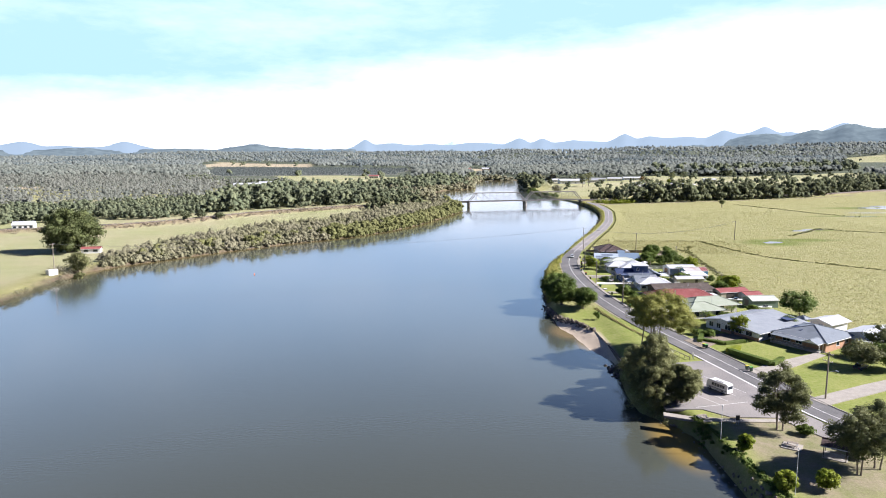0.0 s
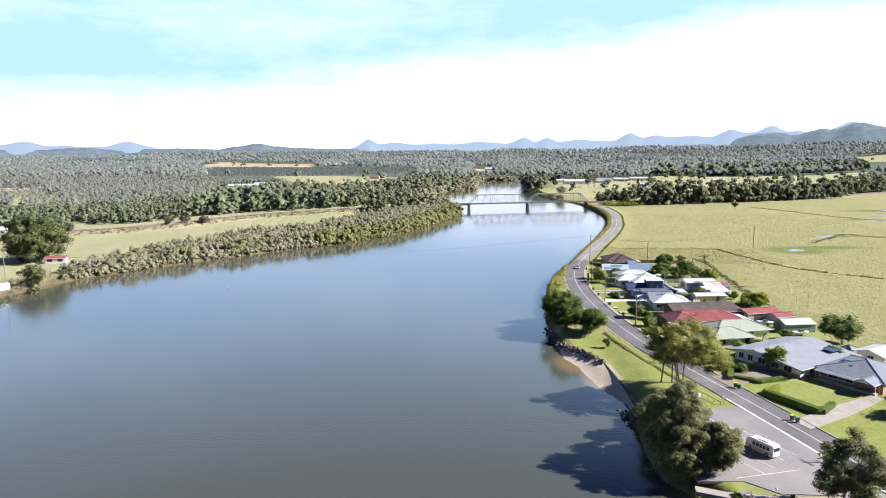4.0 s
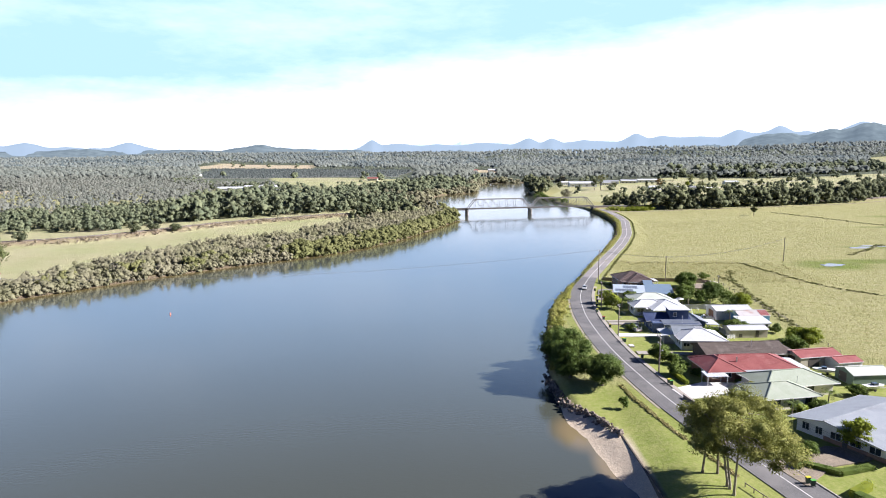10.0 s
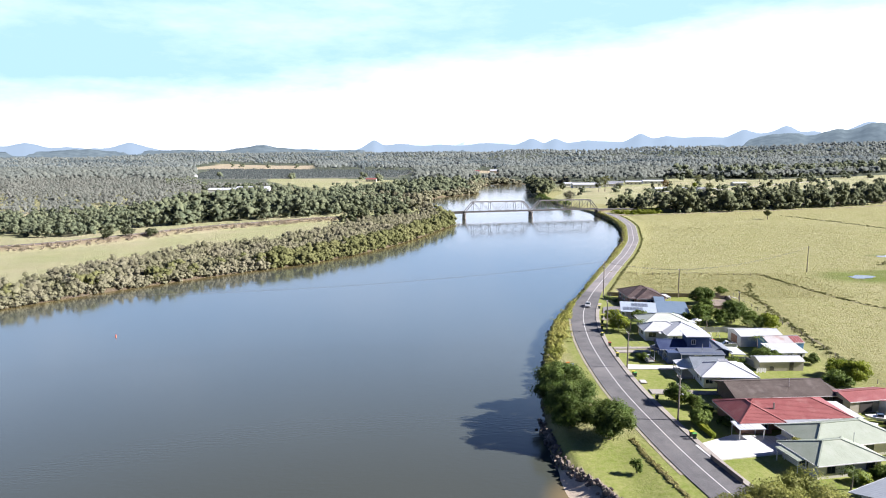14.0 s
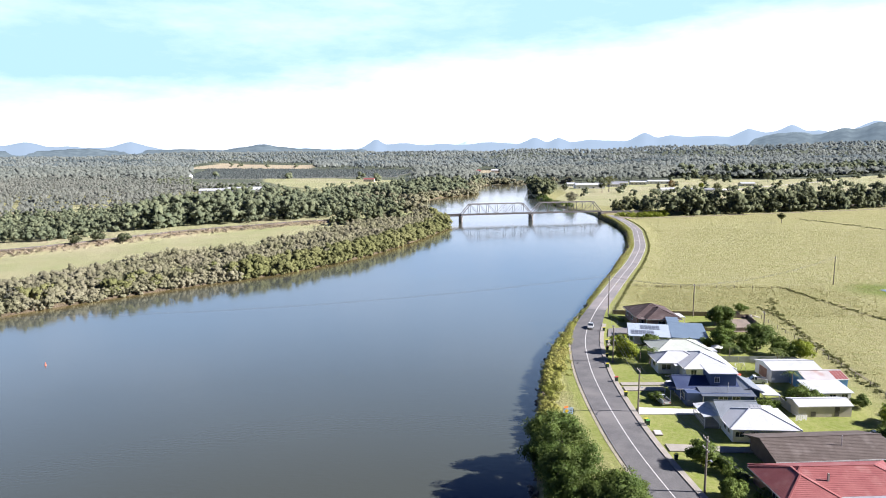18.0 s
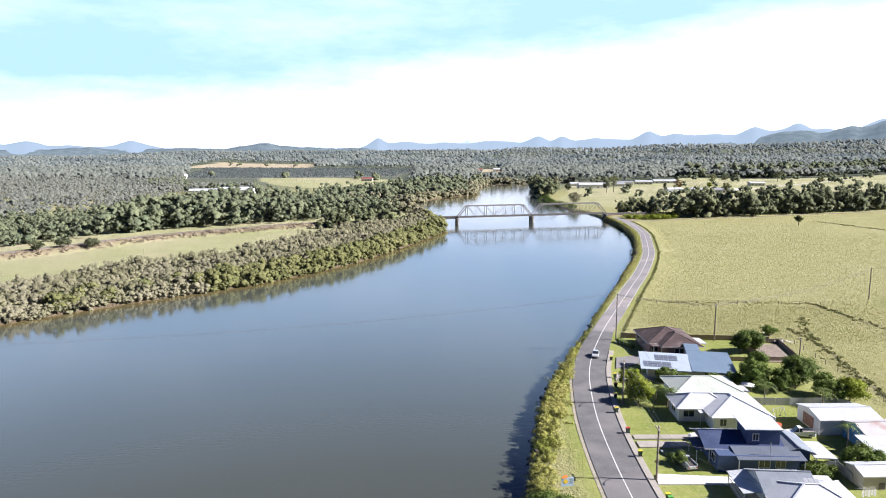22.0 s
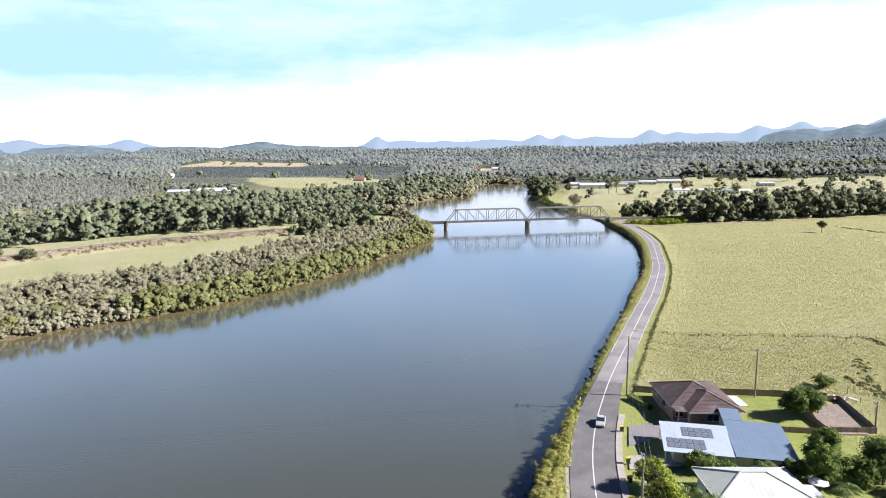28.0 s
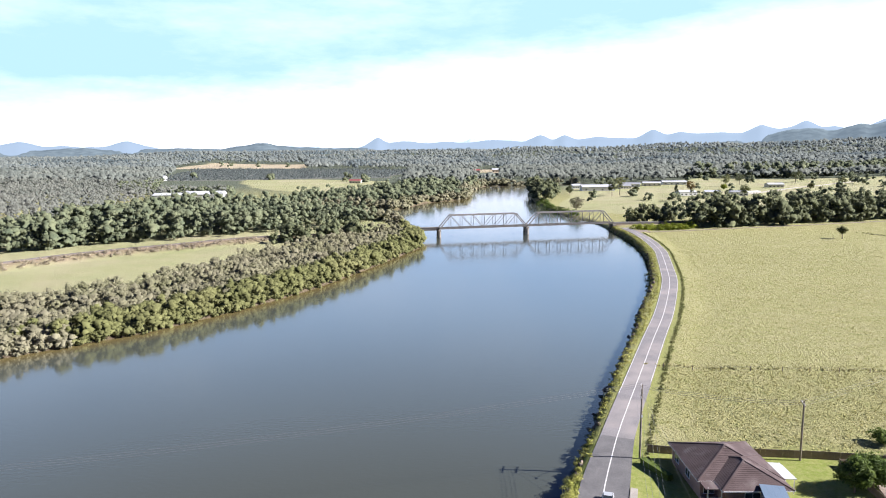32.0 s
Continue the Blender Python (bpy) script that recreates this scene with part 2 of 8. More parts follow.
for nm, base, v2, st in (
        ("roof_brown", (0.078, 0.054, 0.05), (0.118, 0.086, 0.08), (0.21, 0.18, 0.165)), ("roof_brown_long", (0.09, 0.072, 0.06), (0.13, 0.105, 0.09), (0.20, 0.17, 0.15)),
        ("roof_blue", (0.135, 0.19, 0.25), (0.155, 0.21, 0.275), (0.17, 0.23, 0.29)), ("roof_pale_blue", (0.35, 0.405, 0.455), (0.39, 0.445, 0.495), (0.42, 0.47, 0.51)),
        ("roof_pale_green", (0.46, 0.49, 0.42), (0.51, 0.54, 0.47), (0.40, 0.43, 0.37)), ("roof_white", (0.54, 0.555, 0.565), (0.49, 0.505, 0.52), (0.42, 0.43, 0.44)),
        ("roof_grey", (0.26, 0.28, 0.30), (0.295, 0.315, 0.335), (0.22, 0.235, 0.25)), ("roof_navy", (0.035, 0.05, 0.11), (0.05, 0.07, 0.14), (0.07, 0.09, 0.15)),
        ("roof_red", (0.25, 0.075, 0.07), (0.31, 0.11, 0.10), (0.38, 0.19, 0.17)), ("roof_green", (0.30, 0.335, 0.25), (0.35, 0.385, 0.30), (0.40, 0.42, 0.34)),
        ("roof_slate", (0.19, 0.215, 0.24), (0.225, 0.25, 0.275), (0.16, 0.18, 0.20)), ("roof_rust", (0.50, 0.48, 0.47), (0.44, 0.41, 0.39), (0.36, 0.22, 0.18)),
        ("roof_dull_blue", (0.115, 0.135, 0.17), (0.135, 0.155, 0.19), (0.17, 0.18, 0.20)), ("roof_shed", (0.30, 0.31, 0.33), (0.35, 0.36, 0.37), (0.25, 0.25, 0.26))):
    M[nm] = material(nm, base, 0.55 if "brown" not in nm else 0.9, spec=0.35, vary=v2, scale=0.5, fine=0.12, fine_scale=5, stain=st, stain_scale=0.35, stain_at=(0.56, 0.8))
for nm, base, v2 in (
        ("brick_brown", (0.36, 0.21, 0.15), (0.28, 0.16, 0.11)), ("brick_orange", (0.46, 0.27, 0.17), (0.38, 0.22, 0.14)), ("brick_pink", (0.42, 0.27, 0.21), (0.34, 0.21, 0.16)),
        ("wall_white", (0.74, 0.74, 0.72), (0.66, 0.66, 0.64)), ("wall_cream", (0.68, 0.65, 0.54), (0.60, 0.57, 0.47)), ("wall_navy", (0.06, 0.09, 0.17), (0.075, 0.105, 0.19)),
        ("wall_blue", (0.12, 0.27, 0.45), (0.14, 0.30, 0.48)), ("wall_green", (0.16, 0.22, 0.18), (0.19, 0.25, 0.2)), ("wall_dark", (0.10, 0.075, 0.06), (0.14, 0.1, 0.08)),
        ("wall_beige", (0.52, 0.47, 0.38), (0.46, 0.42, 0.33)), ("paling", (0.20, 0.155, 0.12), (0.28, 0.225, 0.18)), ("fence_grey", (0.34, 0.35, 0.34), (0.4, 0.41, 0.4))):
    M[nm] = material(nm, base, 0.8, vary=v2, scale=0.8, fine=0.15, fine_scale=8, bump=0.004, bump_scale=40)

# ---- mesh tools ----


def link_mesh(name, verts, faces, mat, parent=None, label="", smooth=False):
    me = bpy.data.meshes.new(name)
    me.from_pydata([tuple(v) for v in verts], [], faces)
    me.materials.append(mat)
    if smooth:
        me.polygons.foreach_set("use_smooth", [True] * len(me.polygons))
    me.update()
    ob = new(name, me)
    if parent is not None:
        ob.parent = parent
    if label:
        ob["label"] = label
    return ob


def part(name, bm, mat, parent, label=""):
    me = bpy.data.meshes.new(name)
    bmesh.ops.recalc_face_normals(bm, faces=bm.faces)
    bm.to_mesh(me)
    bm.free()
    me.materials.append(mat)
    ob = new(name, me)
    ob.parent = parent
    if label:
        ob["label"] = label
    return ob


def empty(name, x, y, z, rz=0.0, label="", category="", group=""):
    ob = new(name)
    ob.matrix_world = pose(x, y, z, 0, 0, rz)
    return tagged(ob, label, category, group)


def box(bm, x0, x1, y0, y1, z0, z1):
    v = [bm.verts.new(p) for p in ((x0, y0, z0), (x1, y0, z0), (x1, y1, z0), (x0, y1, z0), (x0, y0, z1), (x1, y0, z1), (x1, y1, z1), (x0, y1, z1))]
    for q in ((0, 3, 2, 1), (4, 5, 6, 7), (0, 1, 5, 4), (1, 2, 6, 5), (2, 3, 7, 6), (3, 0, 4, 7)):
        bm.faces.new([v[i] for i in q])


def slab(bm, top, thick):
    """A plate of the given thickness under a polygon of 3D points."""
    n = (Vector(top[1]) - Vector(top[0])).cross(Vector(top[2]) - Vector(top[0]))
    top = [Vector(p) for p in (top if n.z > 0 else reversed(top))]
    a = [bm.verts.new(p) for p in top]
    b = [bm.verts.new(p - Vector((0, 0, thick))) for p in top]
    bm.faces.new(a)
    bm.faces.new(list(reversed(b)))
    for i in range(len(a)):
        j = (i + 1) % len(a)
        bm.faces.new([a[j], a[i], b[i], b[j]])


def beam(bm, p, q, w, h=None):
    """A square bar from p to q."""
    p, q, h = Vector(p), Vector(q), h or w
    d = (q - p).normalized()
    s = d.cross(Vector((0, 0, 1)))
    s = s.normalized() if s.length > 1e-4 else Vector((1, 0, 0))
    u = s.cross(d)
    ring = [(-w / 2, -h / 2), (w / 2, -h / 2), (w / 2, h / 2), (-w / 2, h / 2)]
    a = [bm.verts.new(p + s * i + u * j) for i, j in ring]
    b = [bm.verts.new(q + s * i + u * j) for i, j in ring]
    for i in range(4):
        j = (i + 1) % 4
        bm.faces.new([a[i], a[j], b[j], b[i]])
    bm.faces.new(list(reversed(a)))
    bm.faces.new(b)


def tube(bm, pts, radii, sides=7):
    rings = []
    for i, p in enumerate(pts):
        p = Vector(p)
        d = Vector(pts[min(i + 1, len(pts) - 1)]) - Vector(pts[max(i - 1, 0)])
        d = d.normalized() if d.length > 1e-6 else Vector((0, 0, 1))
        s = d.cross(Vector((0.31, 0.95, 0.05))).normalized()
        u = s.cross(d)
        rings.append([bm.verts.new(p + (s * math.cos(k * math.tau / sides) + u * math.sin(k * math.tau / sides)) * radii[i]) for k in range(sides)])
    for a, b in zip(rings, rings[1:]):
        for k in range(sides):
            j = (k + 1) % sides
            bm.faces.new([a[k], a[j], b[j], b[k]])
    bm.faces.new(list(reversed(rings[0])))
    bm.faces.new(rings[-1])


def smooth_line(pts, step):
    """A Catmull-Rom line through the points, resampled at about the given step."""
    P = np.array(pts, float)
    P = np.vstack([2 * P[0] - P[1], P, 2 * P[-1] - P[-2]])
    out = []
    for i in range(1, len(P) - 2):
        n = max(2, int(np.linalg.norm(P[i + 1] - P[i]) / step))
        t = np.linspace(0, 1, n, endpoint=False)[:, None]
        a, b, c, d = P[i - 1], P[i], P[i + 1], P[i + 2]
        out.append(0.5 * ((2 * b) + (c - a) * t + (2 * a - 5 * b + 4 * c - d) * t ** 2 + (3 * b - a - 3 * c + d) * t ** 3))
    out.append(P[-2][None])
    return np.vstack(out)


def normals_of(line):
    d = np.gradient(line, axis=0)
    d /= np.linalg.norm(d, axis=1)[:, None]
    return np.stack([d[:, 1], -d[:, 0]], 1)     # to the right of travel


def ribbon(name, line, o0, o1, z_top, z_bot, mat, parent=None, label="", height=None):
    """A solid strip between two offsets to the right of a line. height: a function of x, y added to z."""
    n = normals_of(line)
    a, b = line + n * o0, line + n * o1
    k = len(line)
    za = np.array([height(*p) for p in a]) if height else np.zeros(k)
    zb = np.array([height(*p) for p in b]) if height else np.zeros(k)
    V = [(*a[i], z_top + za[i]) for i in range(k)] + [(*b[i], z_top + zb[i]) for i in range(k)]
    V += [(*a[i], z_bot + za[i]) for i in range(k)] + [(*b[i], z_bot + zb[i]) for i in range(k)]
    F = []
    for i in range(k - 1):
        F += [(i, k + i, k + i + 1, i + 1), (2 * k + i, i, i + 1, 2 * k + i + 1), (k + i, 3 * k + i, 3 * k + i + 1, k + i + 1)]
    F += [(0, 2 * k, 3 * k, k), (k - 1, 2 * k - 1, 4 * k - 1, 3 * k - 1)]
    return link_mesh(name, V, F, mat, parent, label)


def plate(name, poly, z_top, z_bot, mat, parent=None, label="", kind=""):
    bm = bmesh.new()
    slab(bm, [(x, y, z_top) for x, y in poly], z_top - z_bot)
    ob = part(name, bm, mat, parent, label)
    if kind:
        ob["kind"] = kind
    return ob


def cards(rng, C, N, size, aspect=0.62):
    """Leaf sprays: one bent four-cornered blade for every centre C with normal N. Returns vertices and faces."""
    n = len(C)
    N = N / (np.linalg.norm(N, axis=1)[:, None] + 1e-9)
    R = rng.normal(size=(n, 3))
    U = np.cross(N, R)
    U /= np.linalg.norm(U, axis=1)[:, None] + 1e-9
    Wv = np.cross(N, U)
    s = (size * rng.uniform(0.6, 1.35, n))[:, None]
    a = aspect * rng.uniform(0.7, 1.2, n)[:, None]
    V = np.empty((n, 4, 3))
    V[:, 0] = C - U * s * 0.5
    V[:, 1] = C - Wv * s * a * 0.5 + N * s * 0.10
    V[:, 2] = C + U * s * 0.5 - N * s * 0.08
    V[:, 3] = C + Wv * s * a * 0.5 + N * s * 0.10
    return V.reshape(-1, 3)


def card_mesh(name, VN, mat):
    V, NN = VN
    n = len(V) // 4
    me = bpy.data.meshes.new(name)
    me.vertices.add(len(V))
    me.vertices.foreach_set("co", V.astype(np.float32).ravel())
    me.loops.add(4 * n)
    me.loops.foreach_set("vertex_index", np.arange(4 * n, dtype=np.int32))
    me.polygons.add(n)
    me.polygons.foreach_set("loop_start", np.arange(0, 4 * n, 4, dtype=np.int32))
    me.update(calc_edges=True)
    me.polygons.foreach_set("use_smooth", np.ones(n, bool))
    me.normals_split_custom_set_from_vertices(np.repeat(NN, 4, 0).astype(np.float32))
    me.materials.append(mat)
    return me


def clump_cards(rng, centres, radii, per, size, squash=0.8, up=0.25, rough=0.45, shell=(0.55, 1.05), stir=0.14):
    """Leaf sprays spread over the outside of many clumps."""
    k = len(centres)
    D = rng.normal(size=(k * per, 3))
    D[:, 2] = np.where(rng.uniform(size=k * per) < 0.6, np.abs(D[:, 2]), D[:, 2])
    D /= np.linalg.norm(D, axis=1)[:, None]
    r = rng.uniform(*shell, k * per)[:, None]
    Rr = np.repeat(np.asarray(radii, float), per)[:, None]
    C = np.repeat(np.asarray(centres, float), per, 0) + D * Rr * r * np.array([1, 1, squash])
    N = D + rng.normal(size=D.shape) * rough
    N[:, 2] += up
    sz = np.repeat(np.broadcast_to(np.asarray(size, float), (k,)), per)
    S = D + rng.normal(size=D.shape) * stir
    S[:, 2] += up * 0.6
    S /= np.linalg.norm(S, axis=1)[:, None]
    return cards(rng, C, N, sz), S


_bm = bmesh.new()
bmesh.ops.create_icosphere(_bm, subdivisions=2, radius=1.0)
BLOB_V = np.array([v.co[:] for v in _bm.verts])
BLOB_F = np.array([[v.index for v in f.verts] for f in _bm.faces])
_bm.free()
_bm = bmesh.new()
bmesh.ops.create_icosphere(_bm, subdivisions=1, radius=1.0)
BLOB1_V = np.array([v.co[:] for v in _bm.verts])
BLOB1_F = np.array([[v.index for v in f.verts] for f in _bm.faces])
_bm.free()


OCTA_V = np.array([(1, 0, 0), (0, 1, 0), (-1, 0, 0), (0, -1, 0), (0, 0, 1), (0, 0, -1)], float)
OCTA_F = np.array([(0, 1, 4), (1, 2, 4), (2, 3, 4), (3, 0, 4), (1, 0, 5), (2, 1, 5), (3, 2, 5), (0, 3, 5)])


def blob_arrays(rng, C, S, fine=False, rough=0.2, plain=False):
    """Lumpy rounded crowns: centres C, half sizes S (n x 3). Returns vertices and triangles."""
    bv, bf = (BLOB_V, BLOB_F) if fine else (BLOB1_V, BLOB1_F)
    if plain:
        bv, bf = OCTA_V * 1.15, OCTA_F
    n, k = len(C), len(bv)
    a = rng.uniform(0, math.tau, n)
    R = np.zeros((n, 3, 3))
    R[:, 0, 0], R[:, 0, 1], R[:, 1, 0], R[:, 1, 1], R[:, 2, 2] = np.cos(a), -np.sin(a), np.sin(a), np.cos(a), 1
    if plain:
        tip = rng.uniform(0.4, 1.2, n)
        T = np.zeros((n, 3, 3))
        T[:, 0, 0], T[:, 1, 1], T[:, 1, 2], T[:, 2, 1], T[:, 2, 2] = 1, np.cos(tip), -np.sin(tip), np.sin(tip), np.cos(tip)
        R = R @ T
    V = np.einsum("kj,nij->nki", bv, R) * (1 + rng.uniform(-rough, rough, (n, k, 1)))
    V = V * np.asarray(S)[:, None, :] + np.asarray(C)[:, None, :]
    F = bf[None] + (np.arange(n) * k)[:, None, None]
    return V.reshape(-1, 3), F.reshape(-1, 3)


def tri_mesh(name, V, F, mat, N=None):
    me = bpy.data.meshes.new(name)
    me.vertices.add(len(V))
    me.vertices.foreach_set("co", V.astype(np.float32).ravel())
    me.loops.add(F.size)
    me.loops.foreach_set("vertex_index", F.astype(np.int32).ravel())
    me.polygons.add(len(F))
    me.polygons.foreach_set("loop_start", np.arange(0, F.size, 3, dtype=np.int32))
    me.polygons.foreach_set("use_smooth", np.ones(len(F), bool))
    me.update(calc_edges=True)
    if N is not None:
        me.normals_split_custom_set_from_vertices(N.astype(np.float32))
    me.materials.append(mat)
    return me


# distance haze is put into both colours; far_crown's dark patches suggest ridge shade
M["far_crown"] = material("far_crown_haze_leaves", (0.150, 0.172, 0.160), 0.9, spec=0.03, stain=(0.104, 0.128, 0.13), stain_scale=0.006, stain_at=(0.5, 0.62), vary=(0.215, 0.234, 0.204), scale=0.005, detail=8, island=0.05)
M["mid_crown"] = material("mid_crown_haze_leaves", (0.126, 0.144, 0.126), 0.9, spec=0.03, vary=(0.205, 0.218, 0.18), scale=0.012, detail=8, island=0.08)
M["orchard"] = material("orchard_bushes", (0.07, 0.085, 0.082), 0.9, spec=0.03, vary=(0.10, 0.115, 0.105), scale=0.02, detail=6, island=0.2)
# mangrove, wood and belt cores run darker: inner-crown shade put into the colour
M["mangrove_core"] = material("mangrove_core_leaves", (0.112, 0.120, 0.044), 0.9, spec=0.1, vary=(0.165, 0.165, 0.068), scale=0.06, detail=6, island=0.16)
M["mangrove_grey_core"] = material("grey_mangrove_core_leaves", (0.225, 0.208, 0.138), 0.9, spec=0.1, vary=(0.16, 0.16, 0.085), scale=0.07, detail=6, island=0.16)
M["wood_core"] = material("wood_core_leaves", (0.092, 0.114, 0.070), 0.9, spec=0.1, vary=(0.175, 0.188, 0.104), scale=0.12, detail=8, island=0.08)
M["belt_core"] = material("belt_core_leaves", (0.088, 0.104, 0.058), 0.9, spec=0.1, vary=(0.165, 0.175, 0.088), scale=0.12, detail=8, island=0.08)
M["swamp_core"] = material("swamp_core_leaves", (0.205, 0.208, 0.172), 0.9, spec=0.03, vary=(0.152, 0.166, 0.138), scale=0.02, detail=8, island=0.07)

# ---- ground, river and hills ----
RIVER = [(60, -600), (58, 20), (52, 70), (49, 102), (49.3, 116), (49.6, 123.5), (47, 131), (42, 138.5), (42, 148), (44, 164), (44.6, 173), (43.4, 178.5), (41.6, 184), (40.5, 191), (39.4, 200), (36.8, 208), (36.4, 215), (36.3, 226),
         (37.5, 240), (40, 264), (45, 294), (50, 314), (59, 338), (70, 370), (76, 388), (83, 408), (91, 429), (102, 463), (116, 503), (130, 561), (137, 605), (139.5, 648), (138.5, 690), (137.5, 722), (134, 749),
         (123, 784), (117, 832), (112, 930), (116, 1060), (135, 1180), (210, 1215), (200, 1260), (70, 1225), (44, 1120), (42, 980), (0, 925), (-21, 850), (-100, 865), (-120, 815),
         (-66, 800), (-40, 772), (-12, 740), (2, 690), (14, 640), (15, 612), (6, 581), (-4, 547), (-13, 520), (-20, 500), (-28, 483), (-40, 461), (-57, 435), (-75, 418), (-90, 404), (-106, 387), (-124, 366),
         (-140, 345), (-155, 326), (-164, 308), (-166, 290), (-161, 241), (-175, 120), (-180, -600)]
RIVER_A = np.array(RIVER, float)


def bank_distance(x, y):
    """Distance to the river's edge, positive on land."""
    x, y = np.asarray(x, float), np.asarray(y, float)
    best = np.full(x.shape, 1e9)
    inside = np.zeros(x.shape, bool)
    for i in range(len(RIVER_A)):
        (ax, ay), (bx, by) = RIVER_A[i], RIVER_A[(i + 1) % len(RIVER_A)]
        dx, dy = bx - ax, by - ay
        t = np.clip(((x - ax) * dx + (y - ay) * dy) / (dx * dx + dy * dy), 0, 1)
        best = np.minimum(best, np.hypot(x - ax - t * dx, y - ay - t * dy))
        if ay != by:
            inside ^= ((ay > y) != (by > y)) & (x < dx * (y - ay) / dy + ax)
    return np.where(inside, -best, best)


def step01(v, a, b):
    t = np.clip((v - a) / (b - a), 0, 1)
    return t * t * (3 - 2 * t)


def swell(x, y, s, seed):
    """Smooth rolling variation in -1..1."""
    r = np.random.RandomState(seed)
    out = np.zeros(np.shape(x))
    for k in range(6):
        a = r.uniform(0, math.tau)
        f = s * r.uniform(0.6, 1.8)
        out = out + np.sin((np.cos(a) * x + np.sin(a) * y) * f + r.uniform(0, 6.28)) / 3.2
    return np.clip(out, -1, 1)


ROAD = smooth_line([(300, -420), (226, -240), (152, -60), (114, 40), (93, 90), (84.5, 110), (78.2, 127), (76, 134), (73, 149), (69.2, 167), (65.5, 183), (61.8, 199), (59.1, 214), (57.0, 232), (55.8, 246), (55.4, 258), (55.4, 272), (56.0, 288),
                    (57.6, 304), (59.6, 317), (62.8, 330.5), (67.4, 345.5), (72.0, 359), (83.0, 388.5), (94.6, 419.5), (106.5, 451), (121.8, 497.5), (130, 530), (137.6, 563), (141.5, 582), (145.5, 616), (147, 650), (146.5, 684),
                    (152, 700), (172, 706), (230, 716)], 4.0)


def road_distance(x, y):
    x, y = np.asarray(x, float), np.asarray(y, float)
    best = np.full(x.shape, 1e9)
    for (ax, ay), (bx, by) in zip(ROAD[:-1:2], ROAD[2::2]):
        dx, dy = bx - ax, by - ay
        t = np.clip(((x - ax) * dx + (y - ay) * dy) / (dx * dx + dy * dy), 0, 1)
        best = np.minimum(best, np.hypot(x - ax - t * dx, y - ay - t * dy))
    return best


# railway: centre line and height of its bank
RAIL = smooth_line([(-520, 318), (-380, 390), (-244, 458), (-203, 490), (-156, 560), (-120, 594), (-76, 628), (7, 654)], 6.0)
RAIL_R = smooth_line([(140, 690), (165, 697), (200, 707), (290, 733), (420, 776), (540, 850), (740, 980)], 6.0)
FARM_TRACK = smooth_line([(145, 661), (158, 666), (175, 671), (213, 682), (250, 692), (315, 714), (420, 756), (572, 862), (690, 945)], 4.0)


def line_distance(L, x, y):
    best = np.full(np.shape(x), 1e9)
    for (ax, ay), (bx, by) in zip(L[:-1], L[1:]):
        dx, dy = bx - ax, by - ay
        t = np.clip(((x - ax) * dx + (y - ay) * dy) / (dx * dx + dy * dy), 0, 1)
        best = np.minimum(best, np.hypot(x - ax - t * dx, y - ay - t * dy))
    return best


# wooded hills: bearing in degrees, distance, height, radius
HILLS = [(20 + d_ * math.sin(radians(a_)), 120 + d_ * math.cos(radians(a_)), h_, r_) for a_, d_, h_, r_ in (
    (-20, 3500, 20, 380), (-14, 3600, 22, 360), (-8, 3400, 22, 420), (-2, 3300, 22, 420), (3, 2700, 14, 260), (-24, 2700, 6, 300),
    (6, 2950, 31, 300), (10.5, 3050, 27, 330), (13.5, 2350, 18, 230), (17, 2900, 44, 360), (20, 2150, 12, 260), (23, 3050, 40, 420), (27, 2250, 15, 280), (28.5, 3100, 46, 400),
    (33, 3100, 54, 460), (33, 2150, 16, 300), (38.5, 3000, 66, 480))]


def ground_z(x, y):
    x, y = np.asarray(x, float), np.asarray(y, float)
    d = bank_distance(x, y)
    right = step01(x - (y * 0.16 - 60), -10, 10)
    town = right * step01(y, 395, 330) * step01(x, 150, 110)
    land = 2.1 + 0.82 * town + 0.25 * (1 - town) * swell(x, y, 0.02, 3)
    near_road = step01(road_distance(x, y), 13, 5)
    land = land + (2.92 - land) * near_road
    land = land + step01(np.hypot(x, y), 1900, 3600) * 7
    rise = np.zeros(x.shape)
    for hx, hy, hh, hr in HILLS:
        rise = rise + (hh * np.exp(-((x - hx) ** 2 + (y - hy) ** 2) / (hr * hr))) ** 4
    land = land + rise ** 0.25
    land = land + step01(np.hypot(x, y), 1800, 2800) * 4 * swell(x, y, 0.006, 9)
    land = land - 1.0 * right * step01(x, 54, 46) * step01(y, 160, 170) * step01(y, 226, 212)
    wall_x = np.interp(y, [165, 182, 194, 198, 206, 213, 218], [45.9, 45.7, 45.3, 44.9, 41.6, 38.2, 37.2])
    steep = right * np.maximum(step01(y, 244, 268) * step01(y, 720, 690), step01(y, 60, 84) * step01(y, 134, 128))
    zz = -1.6 + (land + 1.6) * step01(d, -2.5 - 2.5 * (1 - right) + 1.7 * steep, 3.4 - 2.1 * steep)
    sandy = right * step01(y, 172, 176) * step01(y, 216, 212) * step01(x - wall_x, 0.4, -0.4) * step01(d, -14, -9)
    zz = zz + (np.where(d > 0, 0.37, 0.13) * d + 0.02 - zz) * sandy
    rb = step01(line_distance(RAIL, x, y), 13, 4) * step01(d, 0, 8)
    rr = step01(line_distance(RAIL_R, x, y), 12, 4) * step01(d, 0, 8)
    return zz + rb * np.maximum(0, 4.6 - zz) * 0.9 + rr * np.maximum(0, 4.2 - zz) * 0.9


def graded(stops):
    out = [stops[0][0]]
    for (a, sa), (b, sb) in zip(stops, stops[1:]):
        v = a
        while v < b - 1e-6:
            f = (v - a) / (b - a)
            v = min(b, v + sa + (sb - sa) * f)
            out.append(v)
    return np.array(out)


